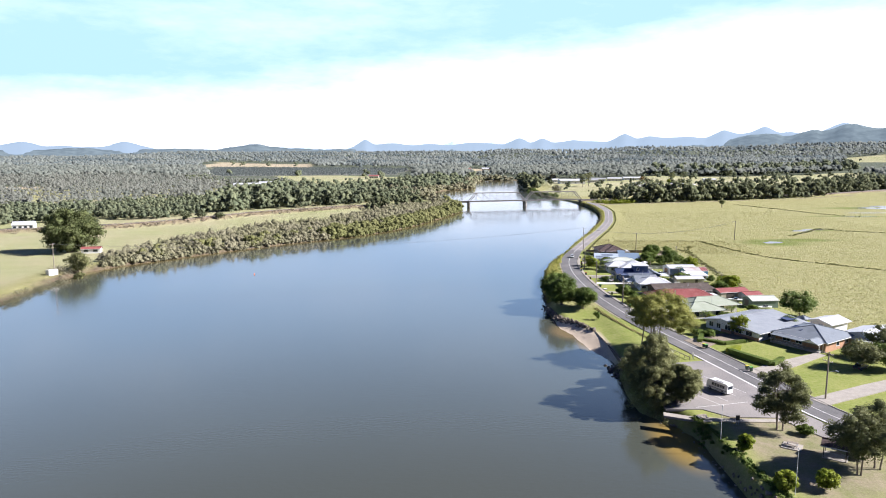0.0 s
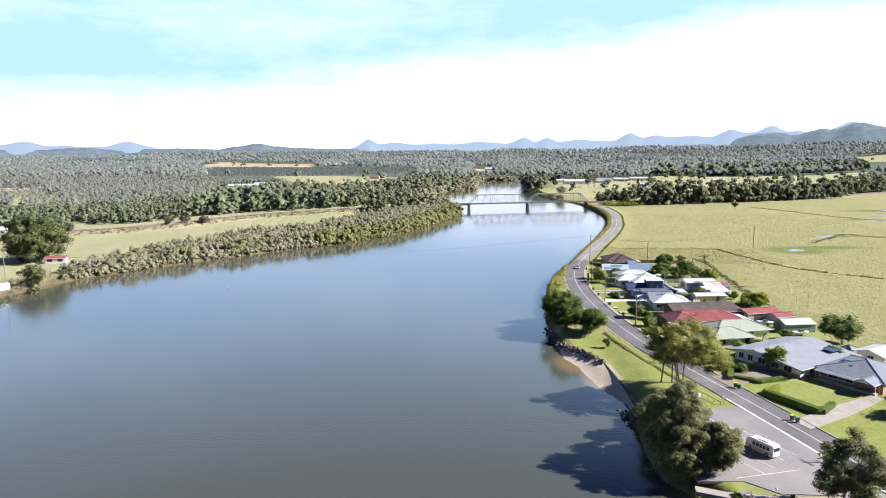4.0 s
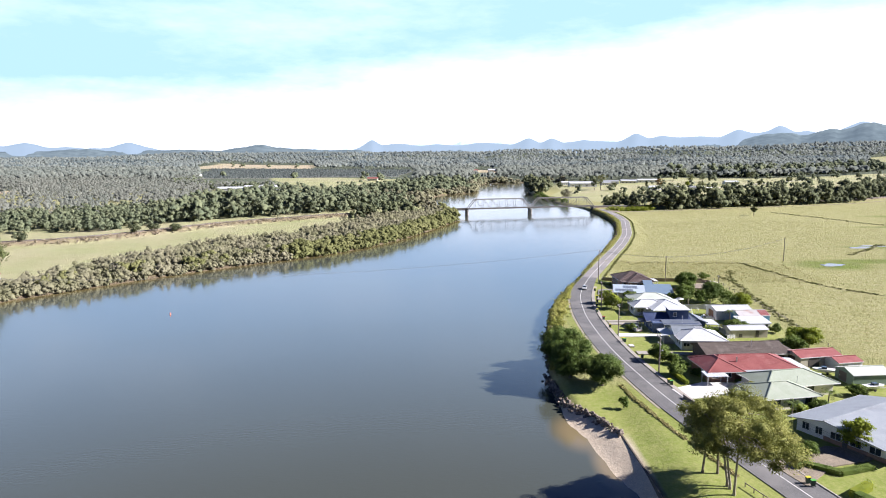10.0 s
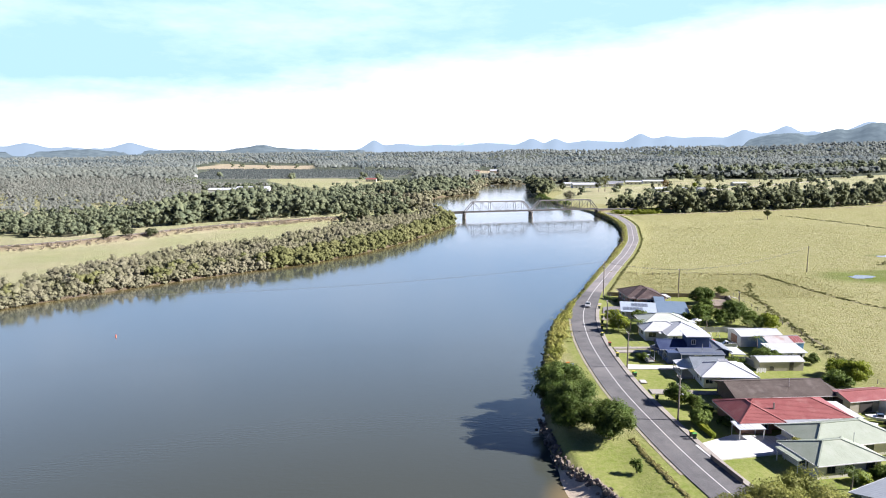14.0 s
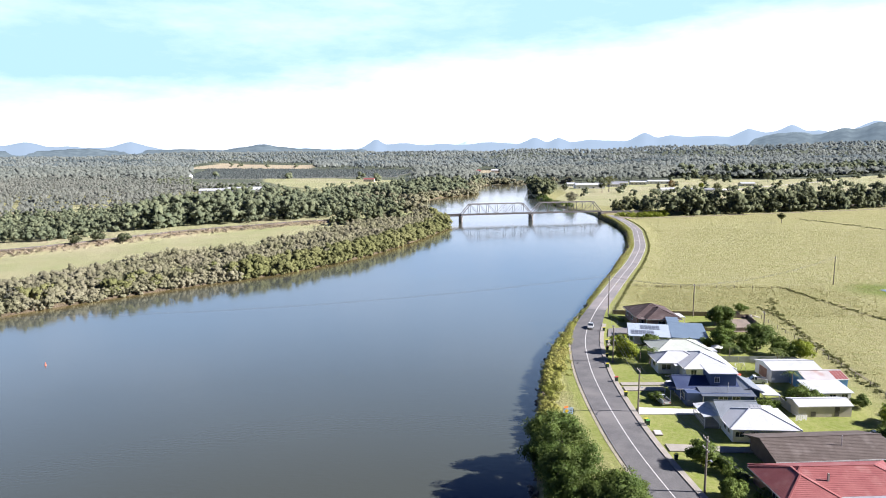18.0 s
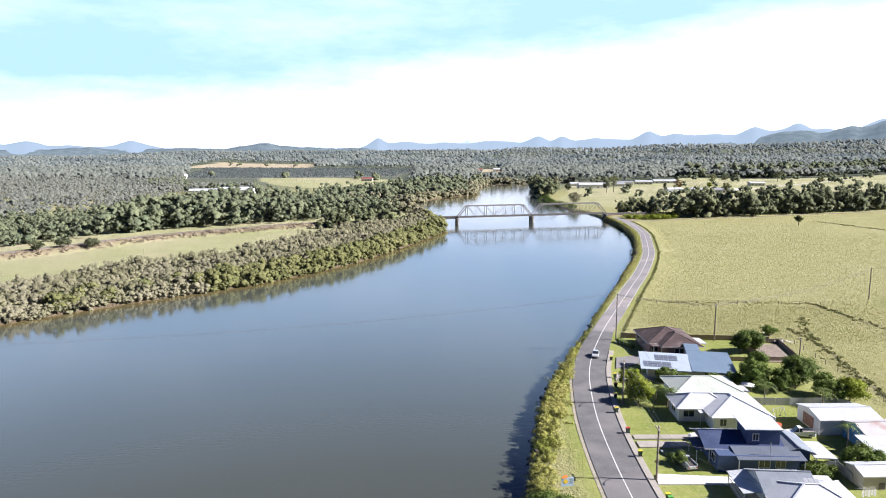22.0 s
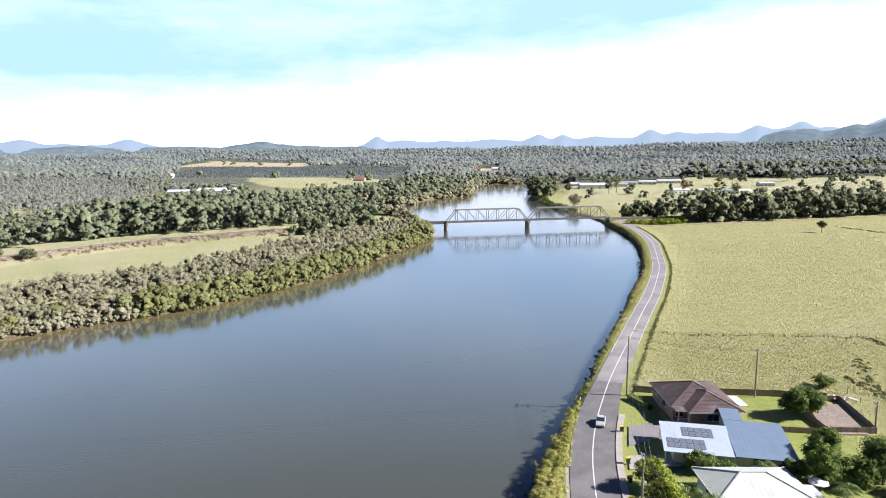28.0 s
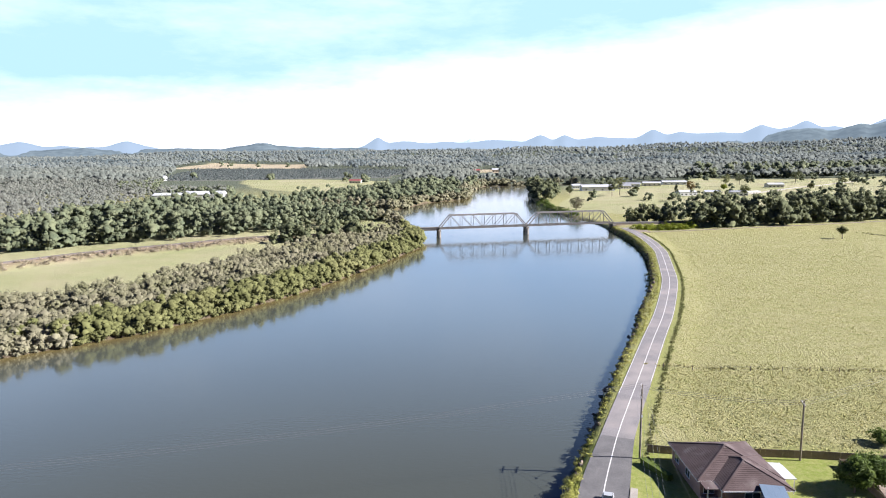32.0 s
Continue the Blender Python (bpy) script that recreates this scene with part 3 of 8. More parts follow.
gx = graded([(-4800, 220), (-1200, 50), (-820, 16), (-420, 9), (-170, 4), (30, 3), (34, 1.3), (150, 1.5), (170, 3), (420, 9), (820, 16), (1300, 50), (4800, 220)])
gy = graded([(-650, 60), (40, 8), (95, 1.6), (350, 1.8), (480, 2.4), (700, 3.2), (760, 7), (1500, 13), (2200, 26), (2800, 80), (4850, 160)])
GX, GY = np.meshgrid(gx, gy)
GZ = ground_z(GX, GY)
nx, ny = len(gx), len(gy)
me = bpy.data.meshes.new("ground")
idx = np.arange(nx * ny).reshape(ny, nx)
quads = np.stack([idx[:-1, :-1], idx[:-1, 1:], idx[1:, 1:], idx[1:, :-1]], -1).reshape(-1, 4)
me.vertices.add(nx * ny)
me.vertices.foreach_set("co", np.stack([GX, GY, GZ], -1).astype(np.float32).ravel())
me.loops.add(quads.size)
me.loops.foreach_set("vertex_index", quads.astype(np.int32).ravel())
me.polygons.add(len(quads))
me.polygons.foreach_set("loop_start", np.arange(0, quads.size, 4, dtype=np.int32))
me.polygons.foreach_set("use_smooth", np.ones(len(quads), bool))
me.update(calc_edges=True)
ground = tagged(new("ground", me), "grassy river flats with paddocks, lawns and muddy banks", "ground", kind="structure")


def zone(name, values):
    a = me.attributes.new(name, "FLOAT", "POINT")
    a.data.foreach_set("value", np.clip(values, 0, 1).astype(np.float32).ravel())


DB = bank_distance(GX, GY)
RD = road_distance(GX, GY)
RIGHT = step01(GX - (GY * 0.16 - 60), -10, 10)
yards = RIGHT * step01(GX, 120, 100) * step01(GY, 352, 346) * step01(GY, 60, 90)
park = RIGHT * step01(RD, 3.5, 5) * step01(GY, 246, 225) * step01(GX - ROAD[:, 0].min(), 20, 8)
zone("lawn", np.maximum(yards * step01(GX, 60, 62) + yards * step01(GY, 230, 216), 0) + RIGHT * step01(RD, 9 - 3.2 * step01(GY, 335, 350), 5 - 1.2 * step01(GY, 335, 350)) * step01(GY, 225, 250) * step01(GY, 690, 660) * (1 - 0.4 * step01(GY, 335, 350)) + 0.25 * (1 - RIGHT) * step01(GY, 620, 560) * step01(DB, 5, 20))
zone("mud", step01(DB, 3.0 - 1.9 * RIGHT, 0.5) * (1 - 0.4 * RIGHT))
beach_x = np.interp(GY, [165, 182, 194, 198, 206, 213, 218], [45.9, 45.7, 45.3, 44.9, 41.6, 38.2, 37.2])
zone("sand", RIGHT * step01(GY, 171, 175) * step01(GY, 218, 213) * step01(GX - beach_x, 1.2, 0.2) + 0.5 * RIGHT * step01(np.hypot(GX - 44, GY - 168), 7, 3))
zone("shade_dirt", RIGHT * step01(np.hypot((GX - 62), (GY - 114) * 0.75), 17, 11) * step01(RD, 4.5, 7) * step01(GX, 51.5, 57))
zone("brown", np.maximum(step01(line_distance(RAIL, GX, GY), 12, 6), step01(line_distance(RAIL_R, GX, GY), 7, 4)) * step01(DB, 2, 6))
wet = np.zeros(GX.shape)
for px_, py_, rx_, ry_ in ((191, 390, 22, 16), (244, 448, 20, 6), (398, 620, 60, 14), (213, 400, 26, 8), (325, 545, 40, 6)):
    wet = np.maximum(wet, step01(np.hypot((GX - px_) / rx_, (GY - py_) / ry_), 1.2, 0.4))
zone("wet", wet)
zone("rank", 0.5 * RIGHT * step01(GX, 78, 86) * np.maximum(step01(GY, 400, 386) * step01(GY, 340, 350) * step01(GX, 170, 140), step01(np.abs(GX - np.interp(GY, [250, 300, 362, 395], [116, 121, 130, 150])), 9, 3) * step01(GY, 400, 385)))
# far paddocks: 1 tan, 2 dark tilled, 3 green
FIELDS = [(1, [(-800, 2110), (-400, 2060), (-480, 2500), (-860, 2700)]), (2, [(-484, 1394), (-694, 2040), (-343, 1979), (-90, 1900), (-100, 1490), (-226, 1448), (-336, 1385)]),
          (3, [(-350, 1415), (-221, 1425), (-83, 1348), (-72, 1183), (-78, 1011), (-131, 1015), (-260, 1200)]),
          (3, [(150, 790), (136, 848), (183, 1159), (258, 1224), (330, 1240), (433, 1385), (560, 1330), (775, 1452), (920, 1530), (760, 1150), (620, 1000), (420, 860), (340, 815), (180, 765)]),
          (1, [(61, 1710), (121, 1700), (148, 1860), (80, 1900)]), (3, [(1150, 1950), (1330, 1950), (1560, 2300), (1360, 2300)]),
          (1, [(-624, 955), (-557, 955), (-586, 1015), (-656, 1015)]), (3, [(-297, 690), (-276, 690), (-304, 760), (-327, 760)])]


def in_field(x, y, f):
    """Which points lie in a field, whose edges wander a little."""
    x, y = np.asarray(x, float), np.asarray(y, float)
    x, y = x + 9 * swell(x, y, 0.02, 31), y + 16 * swell(x, y, 0.012, 32)
    ins = np.zeros(x.shape, bool)
    Q = f[1]
    for (ax_, ay1), (bx_, by1) in zip(Q, Q[1:] + Q[:1]):
        if ay1 != by1:
            ins ^= ((ay1 > y) != (by1 > y)) & (x < (bx_ - ax_) * (y - ay1) / (by1 - ay1) + ax_)
    return ins


fld = {1: np.zeros(GX.shape), 2: np.zeros(GX.shape), 3: np.zeros(GX.shape)}
for f in FIELDS:
    fld[f[0]] = np.maximum(fld[f[0]], in_field(GX, GY, f))
zone("field_tan", fld[1])
zone("field_dark", fld[2])
zone("field_green", np.maximum(fld[3], (1 - RIGHT) * step01(np.hypot(GX, GY), 1000, 800) * step01(DB, 6, 16)))
zone("forest", step01(np.hypot(GX, GY), 900, 1300) * (1 - np.maximum(fld[1], np.maximum(fld[2], fld[3]))))

gm = bpy.data.materials.new("ground")
gm.use_nodes = True
gt = gm.node_tree
gb = gt.nodes["Principled BSDF"]
gb.inputs["Roughness"].default_value, gb.inputs["Specular IOR Level"].default_value = 0.95, 0.1
g_geo = gt.nodes.new("ShaderNodeNewGeometry")


def g_noise(scale, detail=6.0, rough=0.6, stretch=None):
    n = gt.nodes.new("ShaderNodeTexNoise")
    n.inputs["Scale"].default_value, n.inputs["Detail"].default_value, n.inputs["Roughness"].default_value = scale, detail, rough
    if stretch:
        mp = gt.nodes.new("ShaderNodeMapping")
        mp.inputs["Scale"].default_value = stretch
        gt.links.new(g_geo.outputs["Position"], mp.inputs["Vector"])
        gt.links.new(mp.outputs[0], n.inputs["Vector"])
    else:
        gt.links.new(g_geo.outputs["Position"], n.inputs["Vector"])
    r = gt.nodes.new("ShaderNodeMapRange")
    r.inputs["From Min"].default_value, r.inputs["From Max"].default_value = 0.32, 0.68
    gt.links.new(n.outputs["Fac"], r.inputs["Value"])
    return r.outputs[0]


def g_mix(fac, a, b, mode="MIX"):
    n = gt.nodes.new("ShaderNodeMixRGB")
    n.blend_type = mode
    for i, v in enumerate((fac, a, b)):
        if isinstance(v, (int, float)):
            n.inputs[i].default_value = v
        elif isinstance(v, tuple):
            n.inputs[i].default_value = (*v, 1)
        else:
            gt.links.new(v, n.inputs[i])
    return n.outputs[0]


def g_zone(name, col, to):
    a = gt.nodes.new("ShaderNodeAttribute")
    a.attribute_name = name
    return g_mix(a.outputs["Fac"], col, to)


paddock = g_mix(g_noise(0.035), (0.308, 0.286, 0.118), (0.362, 0.332, 0.160))
paddock = g_mix(g_noise(0.22, 8, 0.7), paddock, (0.245, 0.255, 0.078))
paddock = g_mix(g_noise(0.9, 8, 0.75, (1, 0.55, 1)), paddock, g_mix(0.6, (0.46, 0.42, 0.26), paddock))
clod = gt.nodes.new("ShaderNodeMapRange")
clod.inputs["From Min"].default_value, clod.inputs["From Max"].default_value, clod.inputs["To Max"].default_value = 0.62, 1.0, 0.75
gt.links.new(g_noise(0.45, 7, 0.7, (1, 0.7, 1)), clod.inputs["Value"])
paddock = g_mix(clod.outputs[0], paddock, (0.19, 0.205, 0.058))
rank_at = gt.nodes.new("ShaderNodeAttribute")
rank_at.attribute_name = "rank"
rank_grass = g_mix(g_noise(0.33, 8, 0.8, (1, 0.6, 1)), (0.36, 0.33, 0.15), (0.15, 0.165, 0.05))
paddock = g_mix(rank_at.outputs["Fac"], paddock, rank_grass)
lawn = g_mix(g_noise(0.12), (0.155, 0.205, 0.032), (0.235, 0.262, 0.068))
lawn = g_mix(g_noise(1.1, 6), lawn, g_mix(0.5, lawn, (0.34, 0.32, 0.14)))
gcol = g_zone("lawn", paddock, lawn)
gcol = g_zone("wet", gcol, g_mix(g_noise(0.08), (0.16, 0.215, 0.035), (0.20, 0.21, 0.08)))
gcol = g_zone("forest", gcol, (0.11, 0.125, 0.085))
gcol = g_zone("field_tan", gcol, g_mix(g_noise(0.012), (0.46, 0.37, 0.26), (0.37, 0.33, 0.21)))
gcol = g_zone("field_dark", gcol, g_mix(g_noise(0.03, 3, 0.5, (0.2, 3, 1)), (0.115, 0.125, 0.115), (0.17, 0.175, 0.15)))
gcol = g_zone("field_green", gcol, g_mix(g_noise(0.012), g_mix(g_noise(0.05, 7, 0.65), (0.27, 0.305, 0.125), (0.36, 0.345, 0.18)), g_mix(g_noise(0.035, 8, 0.7), (0.37, 0.37, 0.20), (0.42, 0.36, 0.24))))
gcol = g_zone("brown", gcol, g_mix(g_noise(0.15), (0.25, 0.185, 0.13), (0.33, 0.29, 0.16)))
gcol = g_zone("shade_dirt", gcol, g_mix(g_noise(0.25, 8, 0.7), (0.31, 0.255, 0.185), (0.17, 0.185, 0.07)))
gcol = g_zone("mud", gcol, g_mix(g_noise(0.5), (0.13, 0.10, 0.065), (0.19, 0.15, 0.10)))
gcol = g_zone("sand", gcol, g_mix(g_noise(0.6), (0.62, 0.52, 0.39), (0.55, 0.45, 0.33)))
gcol = g_mix(0.32, gcol, g_mix(g_noise(3.5, 5, 0.7), (0.45, 0.45, 0.45), (1.55, 1.55, 1.55)), "MULTIPLY")
gt.links.new(gcol, gb.inputs["Base Color"])
g_bump = gt.nodes.new("ShaderNodeBump")
g_bump.inputs["Distance"].default_value = 0.4
mown = gt.nodes.new("ShaderNodeAttribute")
mown.attribute_name = "lawn"
tread = gt.nodes.new("ShaderNodeMapRange")
tread.inputs["To Min"].default_value, tread.inputs["To Max"].default_value = 0.85, 0.22
gt.links.new(mown.outputs["Fac"], tread.inputs["Value"])
gt.links.new(tread.outputs[0], g_bump.inputs["Strength"])
gt.links.new(g_noise(1.3, 6, 0.7), g_bump.inputs["Height"])
gt.links.new(g_bump.outputs[0], gb.inputs["Normal"])
me.materials.append(gm)

# water
wm = bpy.data.materials.new("river_water")
wm.use_nodes = True
wn = wm.node_tree
wb = wn.nodes["Principled BSDF"]
wb.inputs["Roughness"].default_value, wb.inputs["IOR"].default_value = 0.10, 1.45
wb.inputs["Specular IOR Level"].default_value = 0.95
w_geo = wn.nodes.new("ShaderNodeNewGeometry")


def ripple(scale, stretch, detail):
    mp = wn.nodes.new("ShaderNodeMapping")
    mp.inputs["Scale"].default_value = stretch
    wn.links.new(w_geo.outputs["Position"], mp.inputs["Vector"])
    n = wn.nodes.new("ShaderNodeTexNoise")
    n.inputs["Scale"].default_value, n.inputs["Detail"].default_value = scale, detail
    wn.links.new(mp.outputs[0], n.inputs["Vector"])
    return n.outputs["Fac"]


silt = wn.nodes.new("ShaderNodeMixRGB")
silt.inputs[1].default_value, silt.inputs[2].default_value = (0.062, 0.071, 0.058, 1), (0.074, 0.081, 0.064, 1)
wn.links.new(ripple(0.012, (1, 0.6, 1), 4), silt.inputs[0])
# sandy shallows off the beach and the park bank
w_col = silt.outputs[0]
for sx, sy, rx, ry, sc in ((38.5, 203, 7.5, 12, (0.20, 0.155, 0.085, 1)), (41.5, 188, 4.5, 13, (0.21, 0.165, 0.095, 1)), (45.5, 124, 7, 17, (0.25, 0.175, 0.055, 1))):
    vm = wn.nodes.new("ShaderNodeVectorMath")
    vm.operation = "SUBTRACT"
    vm.inputs[1].default_value = (sx, sy, 0)
    wn.links.new(w_geo.outputs["Position"], vm.inputs[0])
    vs = wn.nodes.new("ShaderNodeVectorMath")
    vs.operation = "MULTIPLY"
    vs.inputs[1].default_value = (1 / rx, 1 / ry, 0)
    wn.links.new(vm.outputs[0], vs.inputs[0])
    vl = wn.nodes.new("ShaderNodeVectorMath")
    vl.operation = "LENGTH"
    wn.links.new(vs.outputs[0], vl.inputs[0])
    mr = wn.nodes.new("ShaderNodeMapRange")
    mr.interpolation_type = "SMOOTHSTEP"
    mr.inputs["From Min"].default_value, mr.inputs["From Max"].default_value = 1.0, 0.3
    wn.links.new(vl.outputs["Value"], mr.inputs["Value"])
    mx = wn.nodes.new("ShaderNodeMixRGB")
    mx.inputs[2].default_value = sc
    wn.links.new(mr.outputs[0], mx.inputs[0])
    wn.links.new(w_col, mx.inputs[1])
    w_col = mx.outputs[0]
# mangrove reflection and brown silt painted into the water along the far bank
sh_at = wn.nodes.new("ShaderNodeAttribute")
sh_at.attribute_name = "silt_reflection"
sh_mix = wn.nodes.new("ShaderNodeMixRGB")
sh_mix.inputs[2].default_value = (0.15, 0.118, 0.045, 1)
wn.links.new(sh_at.outputs["Fac"], sh_mix.inputs[0])
wn.links.new(w_col, sh_mix.inputs[1])
wn.links.new(sh_mix.outputs[0], wb.inputs["Base Color"])
w_b1 = wn.nodes.new("ShaderNodeBump")
w_b1.inputs["Strength"].default_value, w_b1.inputs["Distance"].default_value = 0.32, 0.045
wn.links.new(ripple(1.1, (0.6, 1.4, 1), 3), w_b1.inputs["Height"])
wn.links.new(w_b1.outputs[0], wb.inputs["Normal"])
wx_ = np.concatenate([[-700, -400], np.arange(-190, 170, 5.0), [300, 700]])
wy_ = np.concatenate([[-640, -200], np.arange(60, 800, 6.0), [1000, 1450]])
WX, WY = np.meshgrid(wx_, wy_)
wi = np.arange(WX.size).reshape(WX.shape)
water = link_mesh("water", np.stack([WX.ravel(), WY.ravel(), np.zeros(WX.size)], 1), np.stack([wi[:-1, :-1], wi[:-1, 1:], wi[1:, 1:], wi[1:, :-1]], -1).reshape(-1, 4).tolist(), wm)
silt_reflection = water.data.attributes.new("silt_reflection", "FLOAT", "POINT")
far_side = step01(WX - (WY * 0.16 - 60), 10, -10)
silt_reflection.data.foreach_set("value", (far_side * step01(bank_distance(WX, WY), -13, -1) * step01(WY, 250, 300)).astype(np.float32).ravel())
tagged(water, "calm brown-green tidal river reflecting the sky", "water", kind="structure")

# ---- far mountains ----
rng = np.random.RandomState(4)


def range_of_hills(name, label, radius, base_z, peaks, mat, seed, rough):
    """A mountain ridge along an arc; peaks: bearing in degrees, height in metres, width in degrees."""
    az = np.linspace(-44, 46, 700)
    top = np.zeros(az.shape)
    for a, h, w in peaks:
        top = top + (h * np.exp(-np.abs((az - a) / (w * 1.25)) ** 1.6)) ** 6
    top = base_z + top ** (1 / 6)
    r = np.random.RandomState(seed)
    for k in (1.5, 3.1, 7.3, 13.0, 21.0):
        top = top + rough / k ** 0.7 * np.sin(az * k + r.uniform(0, 6)) * 1.6
    top = top + np.array([rough * 3.2 * noise.fractal(Vector((a * 1.1, seed * 3.7, 0.0)), 0.9, 2.1, 6) for a in az])
    V, F = [], []
    rows = 9
    for i, a in enumerate(az):
        s, c = math.sin(radians(a)), math.cos(radians(a))
        for k in range(rows):
            f = k / (rows - 2)
            rr = radius - 520 * (1 - f)
            z = -40 + (top[i] + 40) * min(1.0, f) ** 0.8 if k < rows - 1 else -40
            if 0 < k < rows - 2:
                z += 1.5 * (1 - f * 0.6) * noise.fractal(Vector((a * 0.9, f * 2.2, seed)), 1.0, 2.0, 5)
            V.append((s * rr, 120 + c * rr, z))
    for i in range(len(az) - 1):
        for k in range(rows - 1):
            F.append((rows * i + k, rows * i + rows + k, rows * i + rows + 1 + k, rows * i + 1 + k))
    ob = link_mesh(name, V, F, mat, smooth=True)
    return tagged(ob, label, "mountains", kind="structure")


# haze painted in: blue base colour plus a glow the slopes don't have
def painted_haze(name, base, glow, strength, grain=0.006, dark=0.75):
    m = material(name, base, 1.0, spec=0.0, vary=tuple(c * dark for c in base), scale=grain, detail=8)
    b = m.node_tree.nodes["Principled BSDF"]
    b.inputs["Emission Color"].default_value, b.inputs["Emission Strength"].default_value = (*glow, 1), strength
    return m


blue_far = painted_haze("far_mountain_haze", (0.40, 0.48, 0.56), (0.52, 0.64, 0.76), 0.40)
blue_mid = painted_haze("mid_mountain_haze", (0.035, 0.042, 0.052), (0.285, 0.36, 0.435), 0.80)
blue_near = painted_haze("near_ridge_haze", (0.085, 0.105, 0.105), (0.17, 0.22, 0.255), 0.50, 0.022, 0.35)
range_of_hills("mountain_range_far", "mountain range on the horizon, painted pale haze-blue", 4560, 52, [(-12, 26, 2.5), (-9.5, 34, 2.5), (-2, 46, 3), (1.4, 66, 1.6), (5, 62, 3), (13, 62, 4), (19, 80, 3), (23, 75, 4)], blue_far, 3, 1.2)
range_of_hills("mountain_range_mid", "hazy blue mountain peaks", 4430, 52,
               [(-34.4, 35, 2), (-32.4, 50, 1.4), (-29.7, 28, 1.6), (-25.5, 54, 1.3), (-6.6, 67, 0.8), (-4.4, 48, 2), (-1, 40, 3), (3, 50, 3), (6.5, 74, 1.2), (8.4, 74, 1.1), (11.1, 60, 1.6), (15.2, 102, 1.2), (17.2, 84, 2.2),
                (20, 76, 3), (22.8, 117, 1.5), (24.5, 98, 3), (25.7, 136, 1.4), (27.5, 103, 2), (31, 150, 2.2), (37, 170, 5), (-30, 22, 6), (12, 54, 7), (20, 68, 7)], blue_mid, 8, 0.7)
range_of_hills("ridge_near", "wooded ridge under the mountains, painted hazy blue-green", 4280, 48,
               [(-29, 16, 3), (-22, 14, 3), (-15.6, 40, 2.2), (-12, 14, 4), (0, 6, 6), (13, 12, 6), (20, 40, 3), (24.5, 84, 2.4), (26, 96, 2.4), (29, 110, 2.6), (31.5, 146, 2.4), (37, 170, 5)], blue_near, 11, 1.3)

# ---- road, car park and paths ----
road_line = ROAD


def half_width(line):
    return (3.85 - 0.9 * step01(line[:, 1], 330, 360))[:, None]


road = ribbon("road", road_line, -half_width(road_line), half_width(road_line), 3.06, 2.7, M["asphalt"], label="grey sealed two-lane road along the river bank")
tagged(road, "grey sealed two-lane road along the river bank", "road", kind="structure")
far_line = ROAD[(ROAD[:, 1] > 352) & (ROAD[:, 0] < 185)]
old = ribbon("road_old_seal", far_line, -3.0, 3.0, 3.066, 2.9, M["old_asphalt"])
tagged(old, "paler worn bitumen of the road beyond the houses", "road", kind="structure")


def marking(name, line, o0, o1, label):
    ob = ribbon(name, line, o0, o1, 3.075, 3.05, M["paint"])
    return tagged(ob, label, "road marking", kind="structure")


marking("centre_line", ROAD[ROAD[:, 1] < 700], -0.12, 0.06, "solid white painted centre line")
marking("edge_line", ROAD[(ROAD[:, 1] > 372) & (ROAD[:, 1] < 640)], -2.92, -2.78, "white painted edge line beside the river verge")
marking("edge_line", ROAD[(ROAD[:, 1] > 70) & (ROAD[:, 1] < 172)], -4.0, -3.45, "pale painted strip between road and car park")
marking("edge_line", ROAD[(ROAD[:, 1] > 380) & (ROAD[:, 1] < 640)], 2.78, 2.9, "white painted edge line beside the paddock")
kerb_line = ROAD[(ROAD[:, 1] > 60) & (ROAD[:, 1] < 338)]
tagged(ribbon("kerb", kerb_line, 3.88, 4.14, 3.2, 2.7, M["concrete"]), "pale concrete kerb along the houses", "kerb", kind="structure")
walk_line = ROAD[(ROAD[:, 1] > 190) & (ROAD[:, 1] < 340)]
tagged(ribbon("pavement", walk_line, 4.14, 5.0, 3.16, 2.7, M["concrete"]), "narrow concrete footpath behind the kerb", "footpath", kind="structure")
shoulder = ROAD[(ROAD[:, 1] > 205) & (ROAD[:, 1] < 318)]
tagged(ribbon("road_shoulder", shoulder, -half_width(shoulder) - 0.7, -half_width(shoulder), 2.97, 2.7, M["dirt"]), "dusty gravel shoulder beside the road", "road shoulder", kind="structure")

lot = plate("car_park", [(66.5, 165), (57.5, 163), (51, 153), (46.5, 141), (45.5, 132.5), (53, 132.5), (57, 128.5), (66, 128), (70, 119), (76, 112), (76.4, 118), (72, 131)],
            3.045, 2.6, M["lot"])
tagged(lot, "pale bitumen car park between road and river", "car park", kind="structure")


def stripe(pts, w=0.14, z=3.06, nm="parking_line", lab="thin white painted parking bay line"):
    L = np.array(pts, float)
    L = np.stack([np.linspace(L[0, k], L[1, k], 4) for k in range(2)], 1)
    return tagged(ribbon(nm, L, -w / 2, w / 2, z, z - 0.03, M["paint"]), lab, "road marking", kind="structure")


stripe([(53, 144), (57.5, 135)])
stripe([(55.5, 147), (60, 137)])
stripe([(58.5, 150), (63, 140)])
stripe([(61, 153), (66, 142)])
stripe([(52, 133.5), (64, 136.5)])
stripe([(57, 158), (60, 153)], 0.3)

path = plate("pavement_riverside", [(44.5, 131), (49, 129), (56, 127.6), (66, 127.4), (66, 125.9), (56, 126), (48.5, 127.2), (44, 129.2)], 3.05, 2.6, M["concrete"])
tagged(path, "pale concrete path through the riverside park", "footpath", kind="structure")

